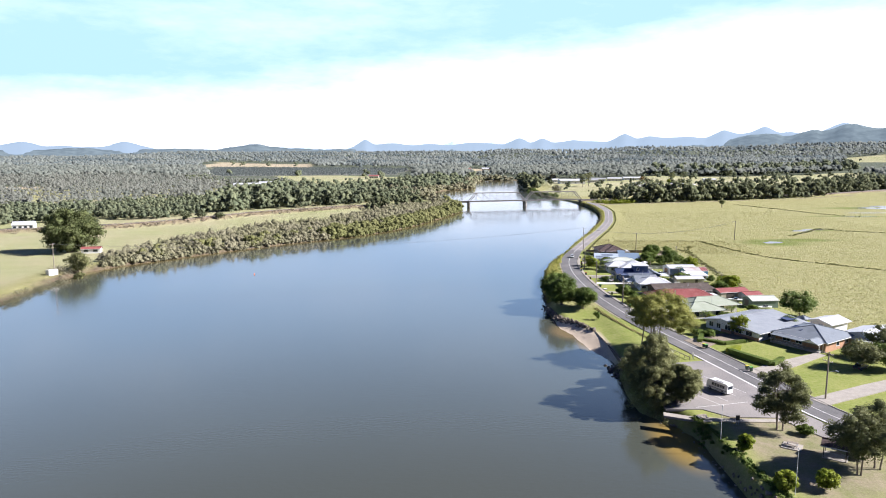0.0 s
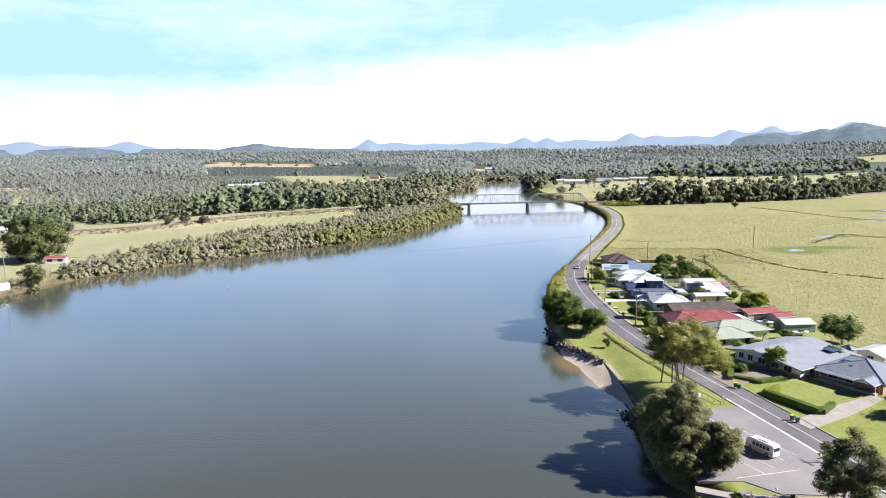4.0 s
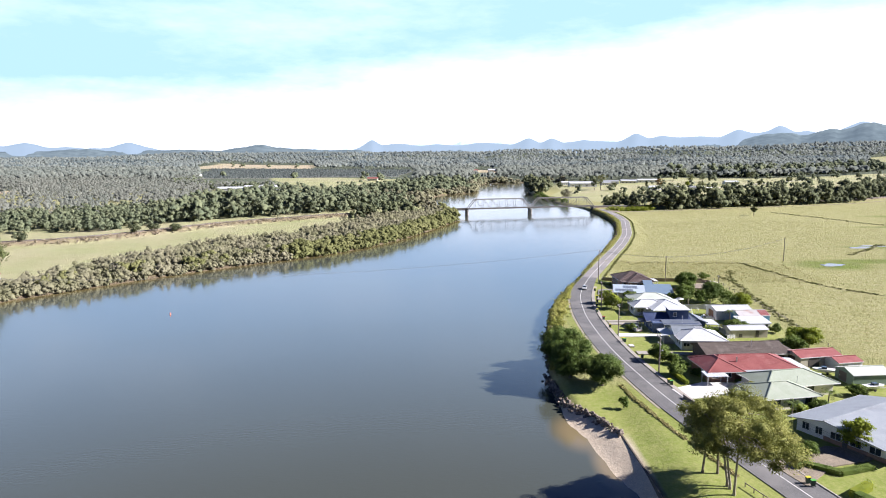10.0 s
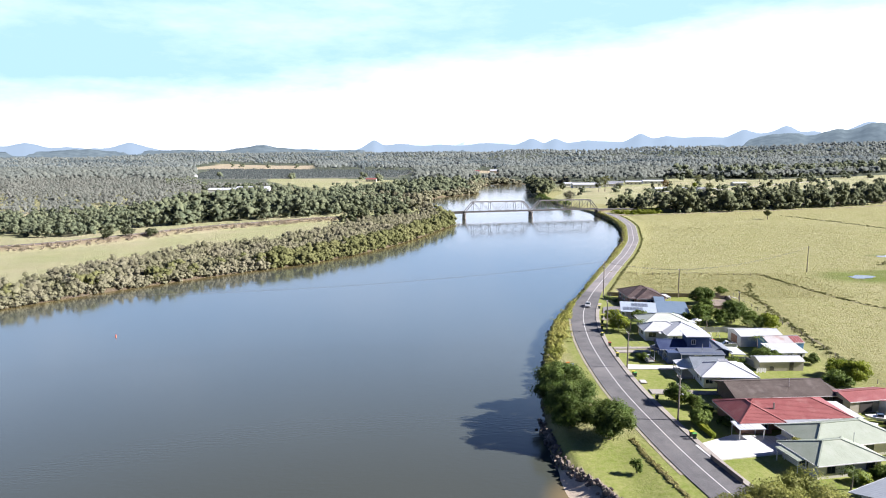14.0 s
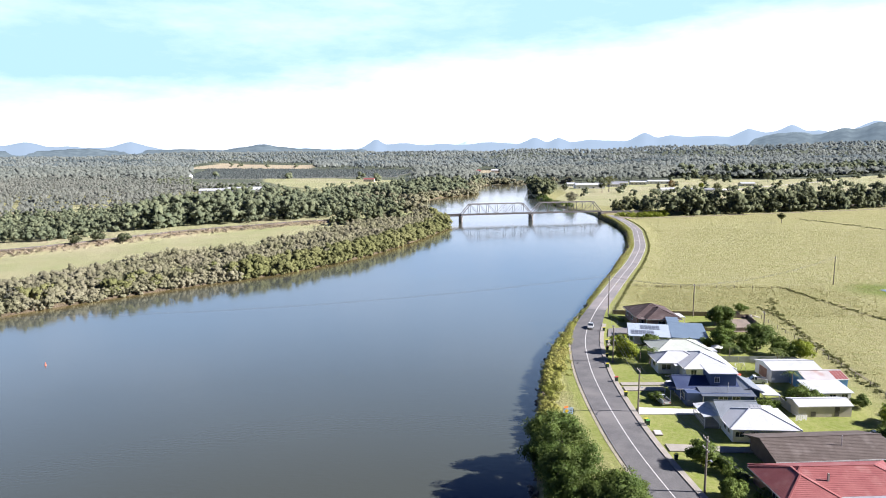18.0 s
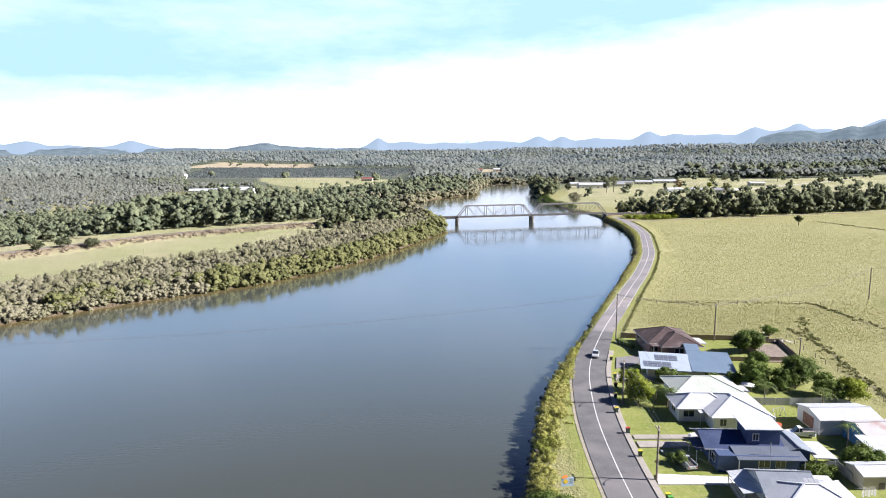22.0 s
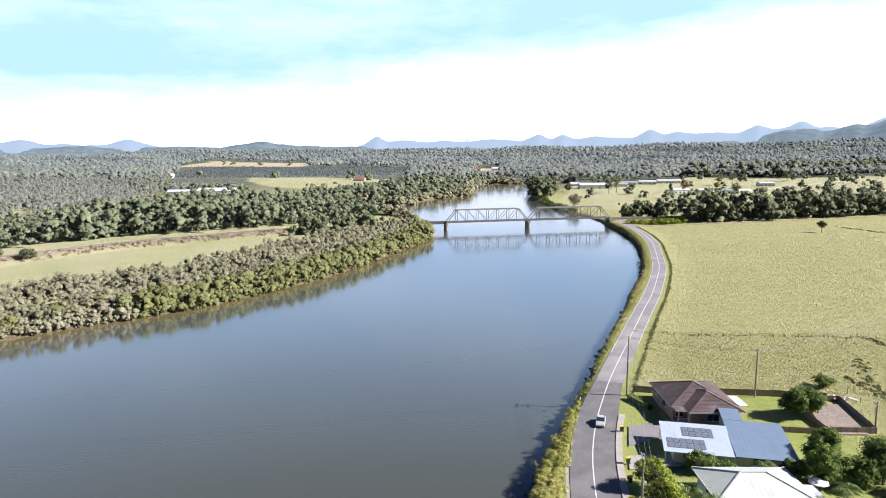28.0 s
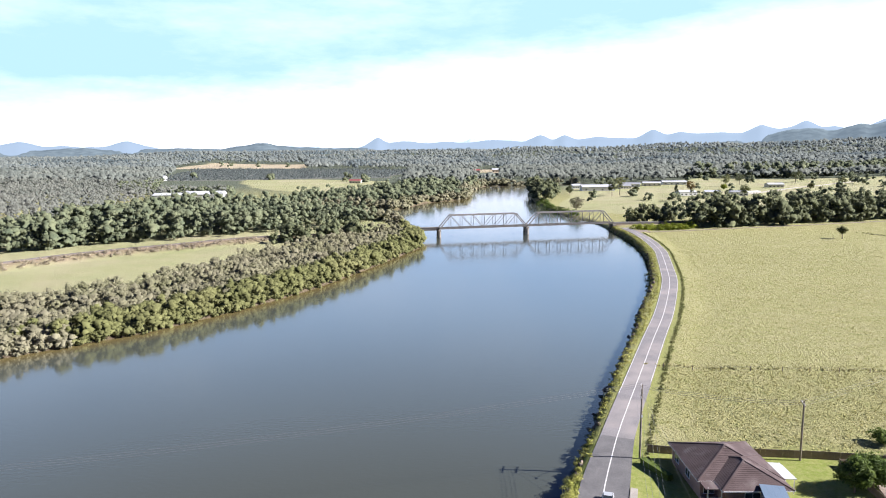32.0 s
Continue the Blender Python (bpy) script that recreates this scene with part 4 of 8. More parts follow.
# driveways
for nm, poly, mat_, lab in (
        ("driveway", [(60.5, 262.5), (61, 266), (75, 265), (74.8, 262.8)], "white_concrete", "bright white concrete driveway"),
        ("driveway", [(61.5, 245.5), (61.5, 248.5), (76, 247.2), (76, 245.2)], "concrete", "pale concrete driveway beside the lawn"),
        ("driveway", [(61.7, 219.3), (70.3, 224), (84, 223), (83, 217.6), (74.7, 215.9), (62.9, 213.3)], "white_concrete", "wide bright concrete forecourt"),
        ("driveway", [(61, 279.5), (61, 281.3), (72, 281.6), (72, 279.8)], "concrete", "two-strip concrete driveway"),
        ("driveway", [(61, 276), (61, 278.6), (70, 278.6), (70, 276.5)], "concrete", "pale concrete driveway"),
        ("driveway", [(64.5, 311), (65.5, 316), (74, 316.5), (74, 312.5)], "concrete", "short concrete driveway by the solar house"),
        ("driveway", [(66.5, 320), (68.5, 328.5), (77, 331), (76, 325)], "old_asphalt", "shaded bitumen driveway"),
        ("driveway", [(69.2, 175), (66.8, 183), (80, 190), (90, 188), (84, 184), (77, 182)], "gravel", "curved gravel driveway"),
        ("driveway", [(74.4, 153), (73, 157), (84, 164), (97, 171), (98.5, 169), (86, 160)], "concrete", "sloping pale concrete driveway"),
        ("driveway", [(79.4, 134.4), (78, 138.4), (95, 147), (115, 156), (117, 152.4), (97, 143)], "concrete", "pale concrete drive beside the lawn")):
    ob = plate(nm, poly, 3.14, 2.7, M[mat_])
    tagged(ob, lab, "driveway", kind="structure")


# ---- railway and truss bridge ----
def rail_track(line, lab):
    base = ribbon("ballast", line, -2.6, 2.6, 4.75, 3.6, M["ballast"])
    tagged(base, lab, "railway", kind="structure")
    for o in (-0.75, 0.75):
        ribbon("rail", line, o - 0.06, o + 0.06, 4.98, 4.7, M["dark_steel"], base)


rail_track(RAIL, "raised gravel railway bank across the flats")
rail_track(RAIL_R, "gravel railway bank running along the tree belt")
ob = ribbon("farm_track", FARM_TRACK, -1.5, 1.5, 0.1, -0.4, M["gravel"], height=lambda x, y: float(ground_z(x, y)))
tagged(ob, "pale gravel farm track along the foot of the tree belt", "track", kind="structure")
ob = plate("farm_track_apron", [(145.5, 652), (151, 656), (158, 662), (157, 668), (149, 668), (143.5, 664)], 3.02, 2.0, M["gravel"])
tagged(ob, "pale dusty turning apron where the track leaves the road", "track", kind="structure")

BR_A, BR_B, BR_C, BR_L = Vector((25.0, 659.0, 0)), Vector((81.2, 674.15, 0)), Vector((140.0, 690.0, 0)), Vector((7.2, 654.2, 0))
bridge = empty("truss_bridge", 81.2, 674.15, 0, label="weathered steel truss railway bridge on concrete piers", category="bridge")
br_inv = bridge.matrix_world.inverted()
ax = (BR_C - BR_A).normalized()
ay_ = Vector((-ax.y, ax.x, 0))
DECK, RISE, HALF = 5.6, 8.1, 2.6


def bpt(base, along, side, z):
    return br_inv @ (base + ax * along + ay_ * side + Vector((0, 0, z)))


for base, span in ((BR_A, (BR_B - BR_A).length), (BR_B, (BR_C - BR_B).length)):
    n, g = 8, span / 8
    for s in (-HALF, HALF):
        bm = bmesh.new()
        beam(bm, bpt(base, 0.3, s, DECK), bpt(base, span - 0.3, s, DECK), 0.5, 0.9)
        part("bottom_chord", bm, M["dark_steel"], bridge)
        bm = bmesh.new()
        beam(bm, bpt(base, g, s, DECK + RISE), bpt(base, span - g, s, DECK + RISE), 0.5, 0.55)
        part("top_chord", bm, M["steel"], bridge)
        for a, b in ((0.3, g), (span - 0.3, span - g)):
            bm = bmesh.new()
            beam(bm, bpt(base, a, s, DECK), bpt(base, b, s, DECK + RISE), 0.5, 0.55)
            part("end_post", bm, M["steel"], bridge)
        for k in range(1, n):
            bm = bmesh.new()
            beam(bm, bpt(base, k * g, s, DECK), bpt(base, k * g, s, DECK + RISE), 0.32)
            part("post", bm, M["steel"], bridge)
        for k in range(1, n - 1):
            a, b = (k, k + 1) if k < n / 2 else (k + 1, k)
            bm = bmesh.new()
            beam(bm, bpt(base, a * g, s, DECK + RISE), bpt(base, b * g, s, DECK), 0.26)
            part("diagonal", bm, M["steel"], bridge)
    for k in range(1, n):
        bm = bmesh.new()
        beam(bm, bpt(base, k * g, -HALF, DECK + RISE), bpt(base, k * g, HALF, DECK + RISE), 0.24)
        part("cross_strut", bm, M["steel"], bridge)
    for k in range(n + 1):
        bm = bmesh.new()
        beam(bm, bpt(base, min(max(k * g, 0.4), span - 0.4), -HALF, DECK - 0.2), bpt(base, min(max(k * g, 0.4), span - 0.4), HALF, DECK - 0.2), 0.35, 0.7)
        part("floor_beam", bm, M["dark_steel"], bridge)
    for o in (-0.75, 0.75):
        bm = bmesh.new()
        beam(bm, bpt(base, 0, o, DECK + 0.15), bpt(base, span, o, DECK + 0.15), 0.25, 0.5)
        part("stringer", bm, M["dark_steel"], bridge)
bm = bmesh.new()
for s in (-1.5, 1.5):
    beam(bm, bpt(BR_L, 0, s, DECK - 0.3), bpt(BR_L, 18.3, s, DECK - 0.3), 0.35, 1.7)
part("girder_span", bm, M["dark_steel"], bridge, "plate girder approach span")
for k in range(15):
    bm = bmesh.new()
    beam(bm, bpt(BR_L, 0.6 + k * 1.25, -1.72, DECK - 1.0), bpt(BR_L, 0.6 + k * 1.25, -1.72, DECK + 0.5), 0.14)
    part("stiffener", bm, M["steel"], bridge)
bm = bmesh.new()
beam(bm, bpt(BR_L, 0, 0, DECK + 0.75), bpt(BR_L, 18.3, 0, DECK + 0.75), 3.6, 0.2)
part("deck", bm, M["dark_steel"], bridge)
for base, w in ((BR_A, 1.7), (BR_B, 2.1), (BR_C, 2.2), (BR_L, 1.6)):
    for s in (-2.0, 2.0):
        bm = bmesh.new()
        p = bpt(base, 0, s, 0)
        tube(bm, [(p.x, p.y, -3), (p.x, p.y, 0.8), (p.x, p.y, 3.9)], [w * 0.66, w * 0.6, w * 0.5], 14)
        part("pier_column", bm, M["pier"], bridge)
    bm = bmesh.new()
    beam(bm, bpt(base, 0, -3.3, 4.3), bpt(base, 0, 3.3, 4.3), w, 1.0)
    part("pier_cap", bm, M["pier"], bridge)
bm = bmesh.new()
beam(bm, bpt(BR_C, 0.2, 0, DECK - 0.6), bpt(BR_C, 34, -2, 4.6), 4.2, 1.2)
part("approach_deck", bm, M["dark_steel"], bridge)

# ---- trees ----


def lumps(r, C, R, sub, squash, plain=False, round_off=0.5, lift=0.35):
    """Each clump as a cluster of small uneven lumps over its upper side, shaded as one rounded clump."""
    k = len(C)
    D = r.normal(size=(k * sub, 3))
    D[:, 2] = np.abs(D[:, 2]) * 0.9 - 0.25
    D /= np.linalg.norm(D, axis=1)[:, None]
    Rr = np.repeat(R, sub)
    f = (6.0 / max(6, sub)) ** 0.4
    Q = np.repeat(C, sub, 0) + D * (Rr * r.uniform(0.45, 0.72 + 0.2 * (1 - f), k * sub))[:, None] * np.array([1, 1, squash])
    S = (Rr * f * r.uniform(0.34, 0.58, k * sub))[:, None] * r.uniform(0.75, 1.25, (k * sub, 3)) * np.array([1, 1, 0.9 * min(1.0, squash)])
    V, F = blob_arrays(r, Q, S, rough=0.34, plain=plain)
    per = len(V) // len(Q)
    own = V - np.repeat(Q, per, 0)
    own /= np.linalg.norm(own, axis=1)[:, None] + 1e-9
    big = (V - np.repeat(C, per * sub, 0)) / np.repeat(R, per * sub)[:, None]
    big /= np.linalg.norm(big, axis=1)[:, None] + 1e-9
    N = own * (1 - round_off) + big * round_off + np.array([0, 0, lift])
    N += r.normal(size=N.shape) * 0.12
    return V, F, N / (np.linalg.norm(N, axis=1)[:, None] + 1e-9)


def tree(name, label, x, y, h, spread, mat, trunk=0.3, clumps=46, per=60, leaf=0.5, bare=0.28, bark="bark", seed=1, lump=0.30, shape=0.85, stems=1, category="tree", z=None, group=""):
    """A tapered trunk with limbs and a crown of leaf sprays in uneven clumps."""
    r = np.random.RandomState(seed)
    gz = float(ground_z(x, y)) if z is None else z
    root = empty(name, x, y, gz - 0.1, r.uniform(0, 360), label, category, group)
    ch = h * (1 - bare)
    cz = h * bare + ch * 0.5
    D = r.normal(size=(clumps, 3))
    D /= np.linalg.norm(D, axis=1)[:, None]
    rad = r.uniform(0.35, 1.0, clumps) ** 0.6
    skew = 1 + 0.25 * np.sin(np.arctan2(D[:, 1], D[:, 0]) * 3 + r.uniform(0, 6))
    C = np.stack([D[:, 0] * rad * skew * spread * 0.40, D[:, 1] * rad * skew * spread * 0.40, cz + D[:, 2] * rad * ch * 0.42 * shape], 1)
    R = spread * lump * r.uniform(0.5, 1.05, clumps)
    R = np.minimum(R, np.maximum(0.5, C[:, 2] * 0.8))
    bm = bmesh.new()
    for s in range(stems):
        ox, oy = (r.uniform(-1, 1, 2) * spread * 0.08 * (stems > 1))
        lean = r.uniform(-0.06, 0.06, 2) * h
        top = (lean[0] + ox * 2, lean[1] + oy * 2, h * 0.72)
        mid = (ox * 1.4 + lean[0] * 0.4, oy * 1.4 + lean[1] * 0.4, h * 0.36)
        tube(bm, [(ox, oy, -0.2), (ox, oy, h * 0.06), mid, top], [trunk * 1.45, trunk, trunk * 0.72, trunk * 0.2], 8)
        for k in r.choice(clumps, min(9, clumps), False):
            f = r.uniform(0.3, 0.75)
            st = np.array(mid) * (1 - f) + np.array(top) * f if f > 0.4 else np.array(mid)
            en = C[k]
            md = st * 0.5 + en * 0.5 + np.array([0, 0, 0.06 * h])
            tube(bm, [st, md, en], [trunk * 0.38, trunk * 0.24, trunk * 0.07], 5)
    part("trunk", bm, M[bark], root)
    V = clump_cards(r, C, R, per, leaf, rough=0.6, shell=(0.6, 1.1), stir=0.3)
    ob = new("crown", card_mesh("crown", V, M[mat]))
    ob.parent = root
    if per >= 60:
        V, F, N = lumps(r, C, R * 0.58, 6, 0.8, True)
        inner = new("inner_foliage", tri_mesh("inner_foliage", V, F, M[mat], N))
        inner.parent = ob
    return root


tree("tree", "large spreading gum with olive-yellow foliage on the river verge", 57.6, 173.8, 17, 20, "gum", 0.2, 84, 480, 0.27, 0.24, "pale_bark", 5, 0.115, 0.95, 3)
tree("tree", "slim dark-trunked tree on the river verge", 54.4, 180.0, 12, 8, "oak", 0.2, 30, 160, 0.36, 0.34, "bark", 6, 0.17)
tree("tree", "slim dark-trunked tree beside the road verge", 56.7, 179.6, 12.5, 8, "gum", 0.2, 30, 160, 0.36, 0.36, "bark", 7, 0.17)
tree("tree", "tall dark she-oak leaning over the river bank", 45.0, 136.8, 10.5, 10, "oak", 0.3, 96, 300, 0.27, -0.1, "bark", 8, 0.14, 1.0, 2)
tree("tree", "dense she-oak on the rocky river bank", 49.4, 136.4, 9.0, 8.5, "oak", 0.3, 80, 280, 0.27, 0.02, "bark", 9, 0.15, 1.0, 2)
tree("tree", "tall she-oak with a ragged crown above the water", 46.0, 143.5, 14.0, 12.5, "oak", 0.3, 105, 300, 0.27, -0.1, "bark", 10, 0.13, 1.0, 2)
tree("tree", "she-oak with feathery top beside the car park", 48.2, 149.5, 11.5, 10, "oak", 0.25, 76, 280, 0.27, -0.1, "bark", 19, 0.14, 1.0, 2)
tree("tree", "low bushy she-oak above the tumbled boulders", 47.0, 156.5, 7, 7.5, "oak", 0.25, 54, 220, 0.27, 0.0, "bark", 20, 0.16)
tree("tree", "lower she-oak at the edge of the car park", 51.4, 137.2, 9, 7, "oak", 0.25, 54, 220, 0.27, 0.03, "bark", 11, 0.18)
tree("tree", "broad many-stemmed dark gum at the edge of the car park", 63.8, 122.0, 13.6, 11.8, "dark_gum", 0.13, 72, 300, 0.30, 0.10, "bark", 12, 0.125, 1.0, 4)
tree("tree", "dark gum in the riverside park", 68.1, 104.8, 12, 9.5, "dark_gum", 0.14, 50, 220, 0.30, 0.16, "bark", 13, 0.2, 0.9, 2)
tree("tree", "dark gum with forked trunk in the riverside park", 72.1, 106.8, 12.5, 9.5, "dark_gum", 0.14, 50, 220, 0.30, 0.16, "bark", 14, 0.2, 0.9, 2)
tree("tree", "dense dark-green fig on the river bank", 40.6, 227.5, 11.0, 12, "fig", 0.4, 100, 240, 0.32, -0.08, "bark", 15, 0.16)
tree("tree", "dense dark-green fig over the rock wall", 40.4, 236, 11.0, 12, "fig", 0.4, 100, 240, 0.32, -0.08, "bark", 16, 0.16)
tree("tree", "lower fig at the end of the riverside trees", 41.2, 245, 8.5, 10, "fig", 0.3, 70, 240, 0.32, -0.08, "bark", 21, 0.18)
tree("tree", "round-crowned fig on the mown river verge", 47.0, 222.6, 8.0, 11, "fig", 0.3, 90, 240, 0.32, 0.02, "bark", 17, 0.16)
tree("shrub", "small rounded dark shrub on the lawn", 48.9, 210.3, 2.6, 2.2, "garden", 0.1, 16, 60, 0.26, 0.02, "bark", 18, 0.3, 1.0, category="shrub")
for i, (tx, ty, th, ts, tm, lab) in enumerate((
        (53.1, 113.2, 3.4, 2.6, "lime", "young bright-green tree in the park"), (53.4, 99.5, 3.8, 3.2, "lime", "small bright-green tree in the park"), (59.8, 99.5, 3.6, 3, "lime", "small lime-green tree in the park"),
        (72.6, 111.3, 4, 4, "dark_gum", "low dark bush beside the path"), (67.6, 120.3, 2.0, 2.6, "garden", "round low bush beside the car park"),
        (84.6, 188.3, 6.6, 4.6, "lime", "bright lime-green tree in a front garden"), (75.6, 187.3, 2.0, 3.4, "garden", "low rounded green garden shrub"), (72.6, 189.3, 1.8, 3.0, "garden", "low rounded green garden shrub"),
        (113.1, 210.3, 9, 9.5, "fig", "round dark-green tree at the paddock edge"), (101.4, 158.8, 7.5, 8, "dark_gum", "dark tree beside the brick house"), (108, 157.6, 7, 7.5, "fig", "dark dense tree beside the drive"),
        (112.6, 167.3, 9, 9, "dark_gum", "dark tree by the white house"), (78.6, 215.3, 3.6, 3.4, "gum", "grey-green shrub by the green house"), (66, 229, 3.4, 3.8, "garden", "leafy green bush in a front garden"),
        (65, 240, 4.8, 5.2, "garden", "leafy yellow-green tree by the footpath"), (68, 238, 3.0, 3.4, "garden", "low leafy bush beside the footpath"), (66, 270, 2.2, 3.0, "garden", "round shrub on the lawn"),
        (66.3, 297.8, 5.6, 5.4, "lime", "bushy yellow-green tree in a front garden"), (75.9, 311.1, 3.6, 4.2, "garden", "leafy green shrub beside the solar house"), 
        (92.5, 305, 7.8, 4.2, "garden", "tall dark tree in a back garden"), (95, 311, 6.6, 4.0, "garden", "dark dense tree in a back garden"), 
        (103, 307, 8.0, 5.2, "fig", "dark dense tree in a back yard"), (107, 303, 5.6, 4.4, "garden", "leafy green tree in a back yard"), (110.4, 299, 5.6, 6.6, "lime", "yellow-green tree by the paddock fence"),
        (107, 300, 5, 6, "garden", "leafy green bush in a back yard"), (102, 334, 6.2, 4.8, "fig", "dark round tree behind the brown house"),
        (105.5, 336, 4, 4, "garden", "small bush near the brown house"), (95, 268.5, 3.4, 5.0, "garden", "leafy bush between the sheds"), (99, 268, 2.8, 4.0, "garden", "leafy bush between the sheds"),
        (108, 258, 4.4, 5.0, "lime", "yellow-green bush by the paddock"), (109, 252, 6.2, 6.0, "lime", "yellow-green bush at the paddock edge"), (104, 250, 4.2, 5.0, "garden", "leafy bush behind the long house"),
        (113, 262, 3.0, 3.6, "garden", "dark bush by the paddock fence"), (107, 267, 3.0, 3.0, "fig", "dark bush beside the shed"), (111, 256, 3.4, 3.6, "garden", "bush at the paddock edge"),
        (100.6, 215.3, 3.0, 3.6, "garden", "leafy bush behind the green house"), 
        (101.6, 195.3, 4.5, 4.5, "garden", "garden bush behind the grey house"), (87.5, 266.2, 2.2, 4.6, "garden", "low hedge behind the navy house"), (80, 246.6, 1.8, 3.2, "garden", "flowering shrubs by the drive"),
        (117, 352, 3, 4, "garden", "scrubby bush in the paddock ditch"))):
    tree("tree" if th > 4.3 else "bush", lab, tx, ty, th, ts * 1.22, tm, max(0.07, th * 0.022), 26 + int(th * 4), 100, 0.34 if th > 3 else 0.24, 0.05 if th > 4.3 else 0.0, "bark", 40 + i, 0.2,
         category="tree" if th > 4.3 else "bush")


def palm(label, x, y, h, reach, seed, fronds=15):
    """A slim trunk with arching feathered fronds."""
    r = np.random.RandomState(seed)
    root = empty("palm", x, y, float(ground_z(x, y)) - 0.1, r.uniform(0, 360), label, "palm")
    bm = bmesh.new()
    tube(bm, [(0, 0, -0.2), (0.1, 0, h * 0.5), (0.15, 0.1, h)], [0.17, 0.13, 0.11], 8)
    part("trunk", bm, M["bark"], root)
    for k in range(fronds):
        az, lift = k * 2.4 + r.uniform(-0.3, 0.3), r.uniform(0.15, 0.95)
        n = 9
        s = np.linspace(0, 1, n)
        out, zz = reach * s * math.cos(lift * 0.6), h + reach * (lift * s - (0.55 + 0.5 * lift) * s * s)
        V, F = [], []
        ca, sa = math.cos(az), math.sin(az)
        for i in range(n - 1):
            for side in (-1, 1):
                w = reach * 0.26 * (1 - 0.75 * s[i]) + 0.08
                m = (s[i] + s[i + 1]) / 2
                p0, p1 = (out[i], 0.0, zz[i]), (out[i] * 0.5 + out[i + 1] * 0.5, 0.0, zz[i] * 0.5 + zz[i + 1] * 0.5)
                tip = (out[i + 1] + 0.1, side * w, p1[2] - w * 0.45)
                q = len(V)
                for X, Y, Z in (p0, p1, tip):
                    V.append((0.15 + X * ca - Y * sa, 0.1 + X * sa + Y * ca, Z))
                F.append((q, q + 1, q + 2))
        link_mesh("frond", V, F, M["palm"], root)
    return root


for i, (tx, ty, th, ts, lab) in enumerate(((71.6, 295.7, 3.8, 3.0, "feathery palm in a front garden"), (76.4, 310.2, 3.0, 2.6, "feathery palm beside the solar house"), (85.5, 308.6, 2.6, 2.4, "low palm between two houses"),
                                           (69.9, 298.3, 3.4, 2.8, "feathery palm in a front garden"), (92.0, 297.2, 4.4, 3.0, "tall palm in a back garden"), (103.5, 296.3, 3.4, 3.0, "palm by the back fence"),
                                           (97.6, 276.6, 4.4, 2.2, "slim palm beside the white garage"), (80.6, 203.6, 3.2, 2.6, "feathery palm beside the green house"), (91.0, 209.4, 3.4, 2.6, "palm behind the green house"))):
    palm(lab, tx, ty, th, ts, 600 + i)
for i, (tx, ty, th, ts, tm, lab) in enumerate(((66.4, 304.6, 6.0, 6.0, "lime", "leafy yellow-green tree by the footpath"), (79.5, 309.4, 2.6, 4.2, "garden", "leafy shrubs between two houses"), (90.5, 309.5, 3.0, 4.6, "garden", "leafy shrubs along the house wall"),
                                               (97.2, 313.5, 7.5, 6.0, "garden", "tall dark tree by the back lawn"), (105.4, 335, 6.5, 6.5, "fig", "round dark tree behind the brown house"), (94.8, 307, 7, 6, "garden", "dense leafy tree in a back garden"),
                                               (104.7, 309, 8, 8, "fig", "dense dark tree in a back yard"), (99.5, 306, 5.5, 6, "garden", "dense bushes in a back yard"), (97.5, 270.8, 3.4, 5.5, "fig", "dark bushes beside the sheds"),
                                               (65.3, 240.5, 3.4, 4.0, "lime", "leafy yellow-green shrub by the footpath"), (88, 207, 2.6, 4.4, "garden", "leafy garden shrubs by the green house"), (83.5, 205.8, 2.0, 3.4, "lime", "low yellow-green garden shrub"),
                                               (69.5, 235.5, 1.6, 3.6, "garden", "low leafy garden bed"), (71, 229, 1.8, 3.6, "garden", "low leafy bushes on the terrace"), (80.2, 247.0, 1.9, 3.0, "garden", "flowering shrubs beside the path"))):
    tree("tree" if th > 4.3 else "bush", lab, tx, ty, th, ts, tm, max(0.07, th * 0.022), 30 + int(th * 4), 100, 0.3, 0.03, "bark", 640 + i, 0.2, category="tree" if th > 4.3 else "bush")
# left bank
tree("tree", "huge spreading dark fig on the far bank", -197, 355, 22, 31, "fig_old", 1.2, 210, 150, 0.8, -0.04, "bark", 101, 0.13, 1.15)
tree("tree", "small bushy tree at the water's edge", -163.5, 300, 11.5, 10, "oak", 0.3, 50, 80, 0.6, 0.05, "bark", 102, 0.2)
tree("tree", "small tree on the far river bank", -159, 292, 5, 5, "oak", 0.25, 36, 70, 0.6, 0.05, "bark", 103, 0.2)
tree("tree", "bare leafless small tree in the far field", -136, 366, 6, 9, "scrub_grey", 0.2, 30, 10, 0.5, 0.1, "pale_bark", 104, 0.2)
tree("tree", "lone small tree in the open paddock", 259, 630, 7.5, 6, "oak", 0.25, 30, 60, 0.6, 0.35, "bark", 105, 0.22)
for i, (tx, ty) in enumerate(((-190, 500), (-183, 512), (-172, 520), (-250, 455), (-238, 460))):
    tree("bush", "dark bush on the railway bank", tx, ty, 5.5, 8, "belt", 0.15, 26, 50, 0.7, 0.02, "bark", 120 + i, 0.25, category="bush")


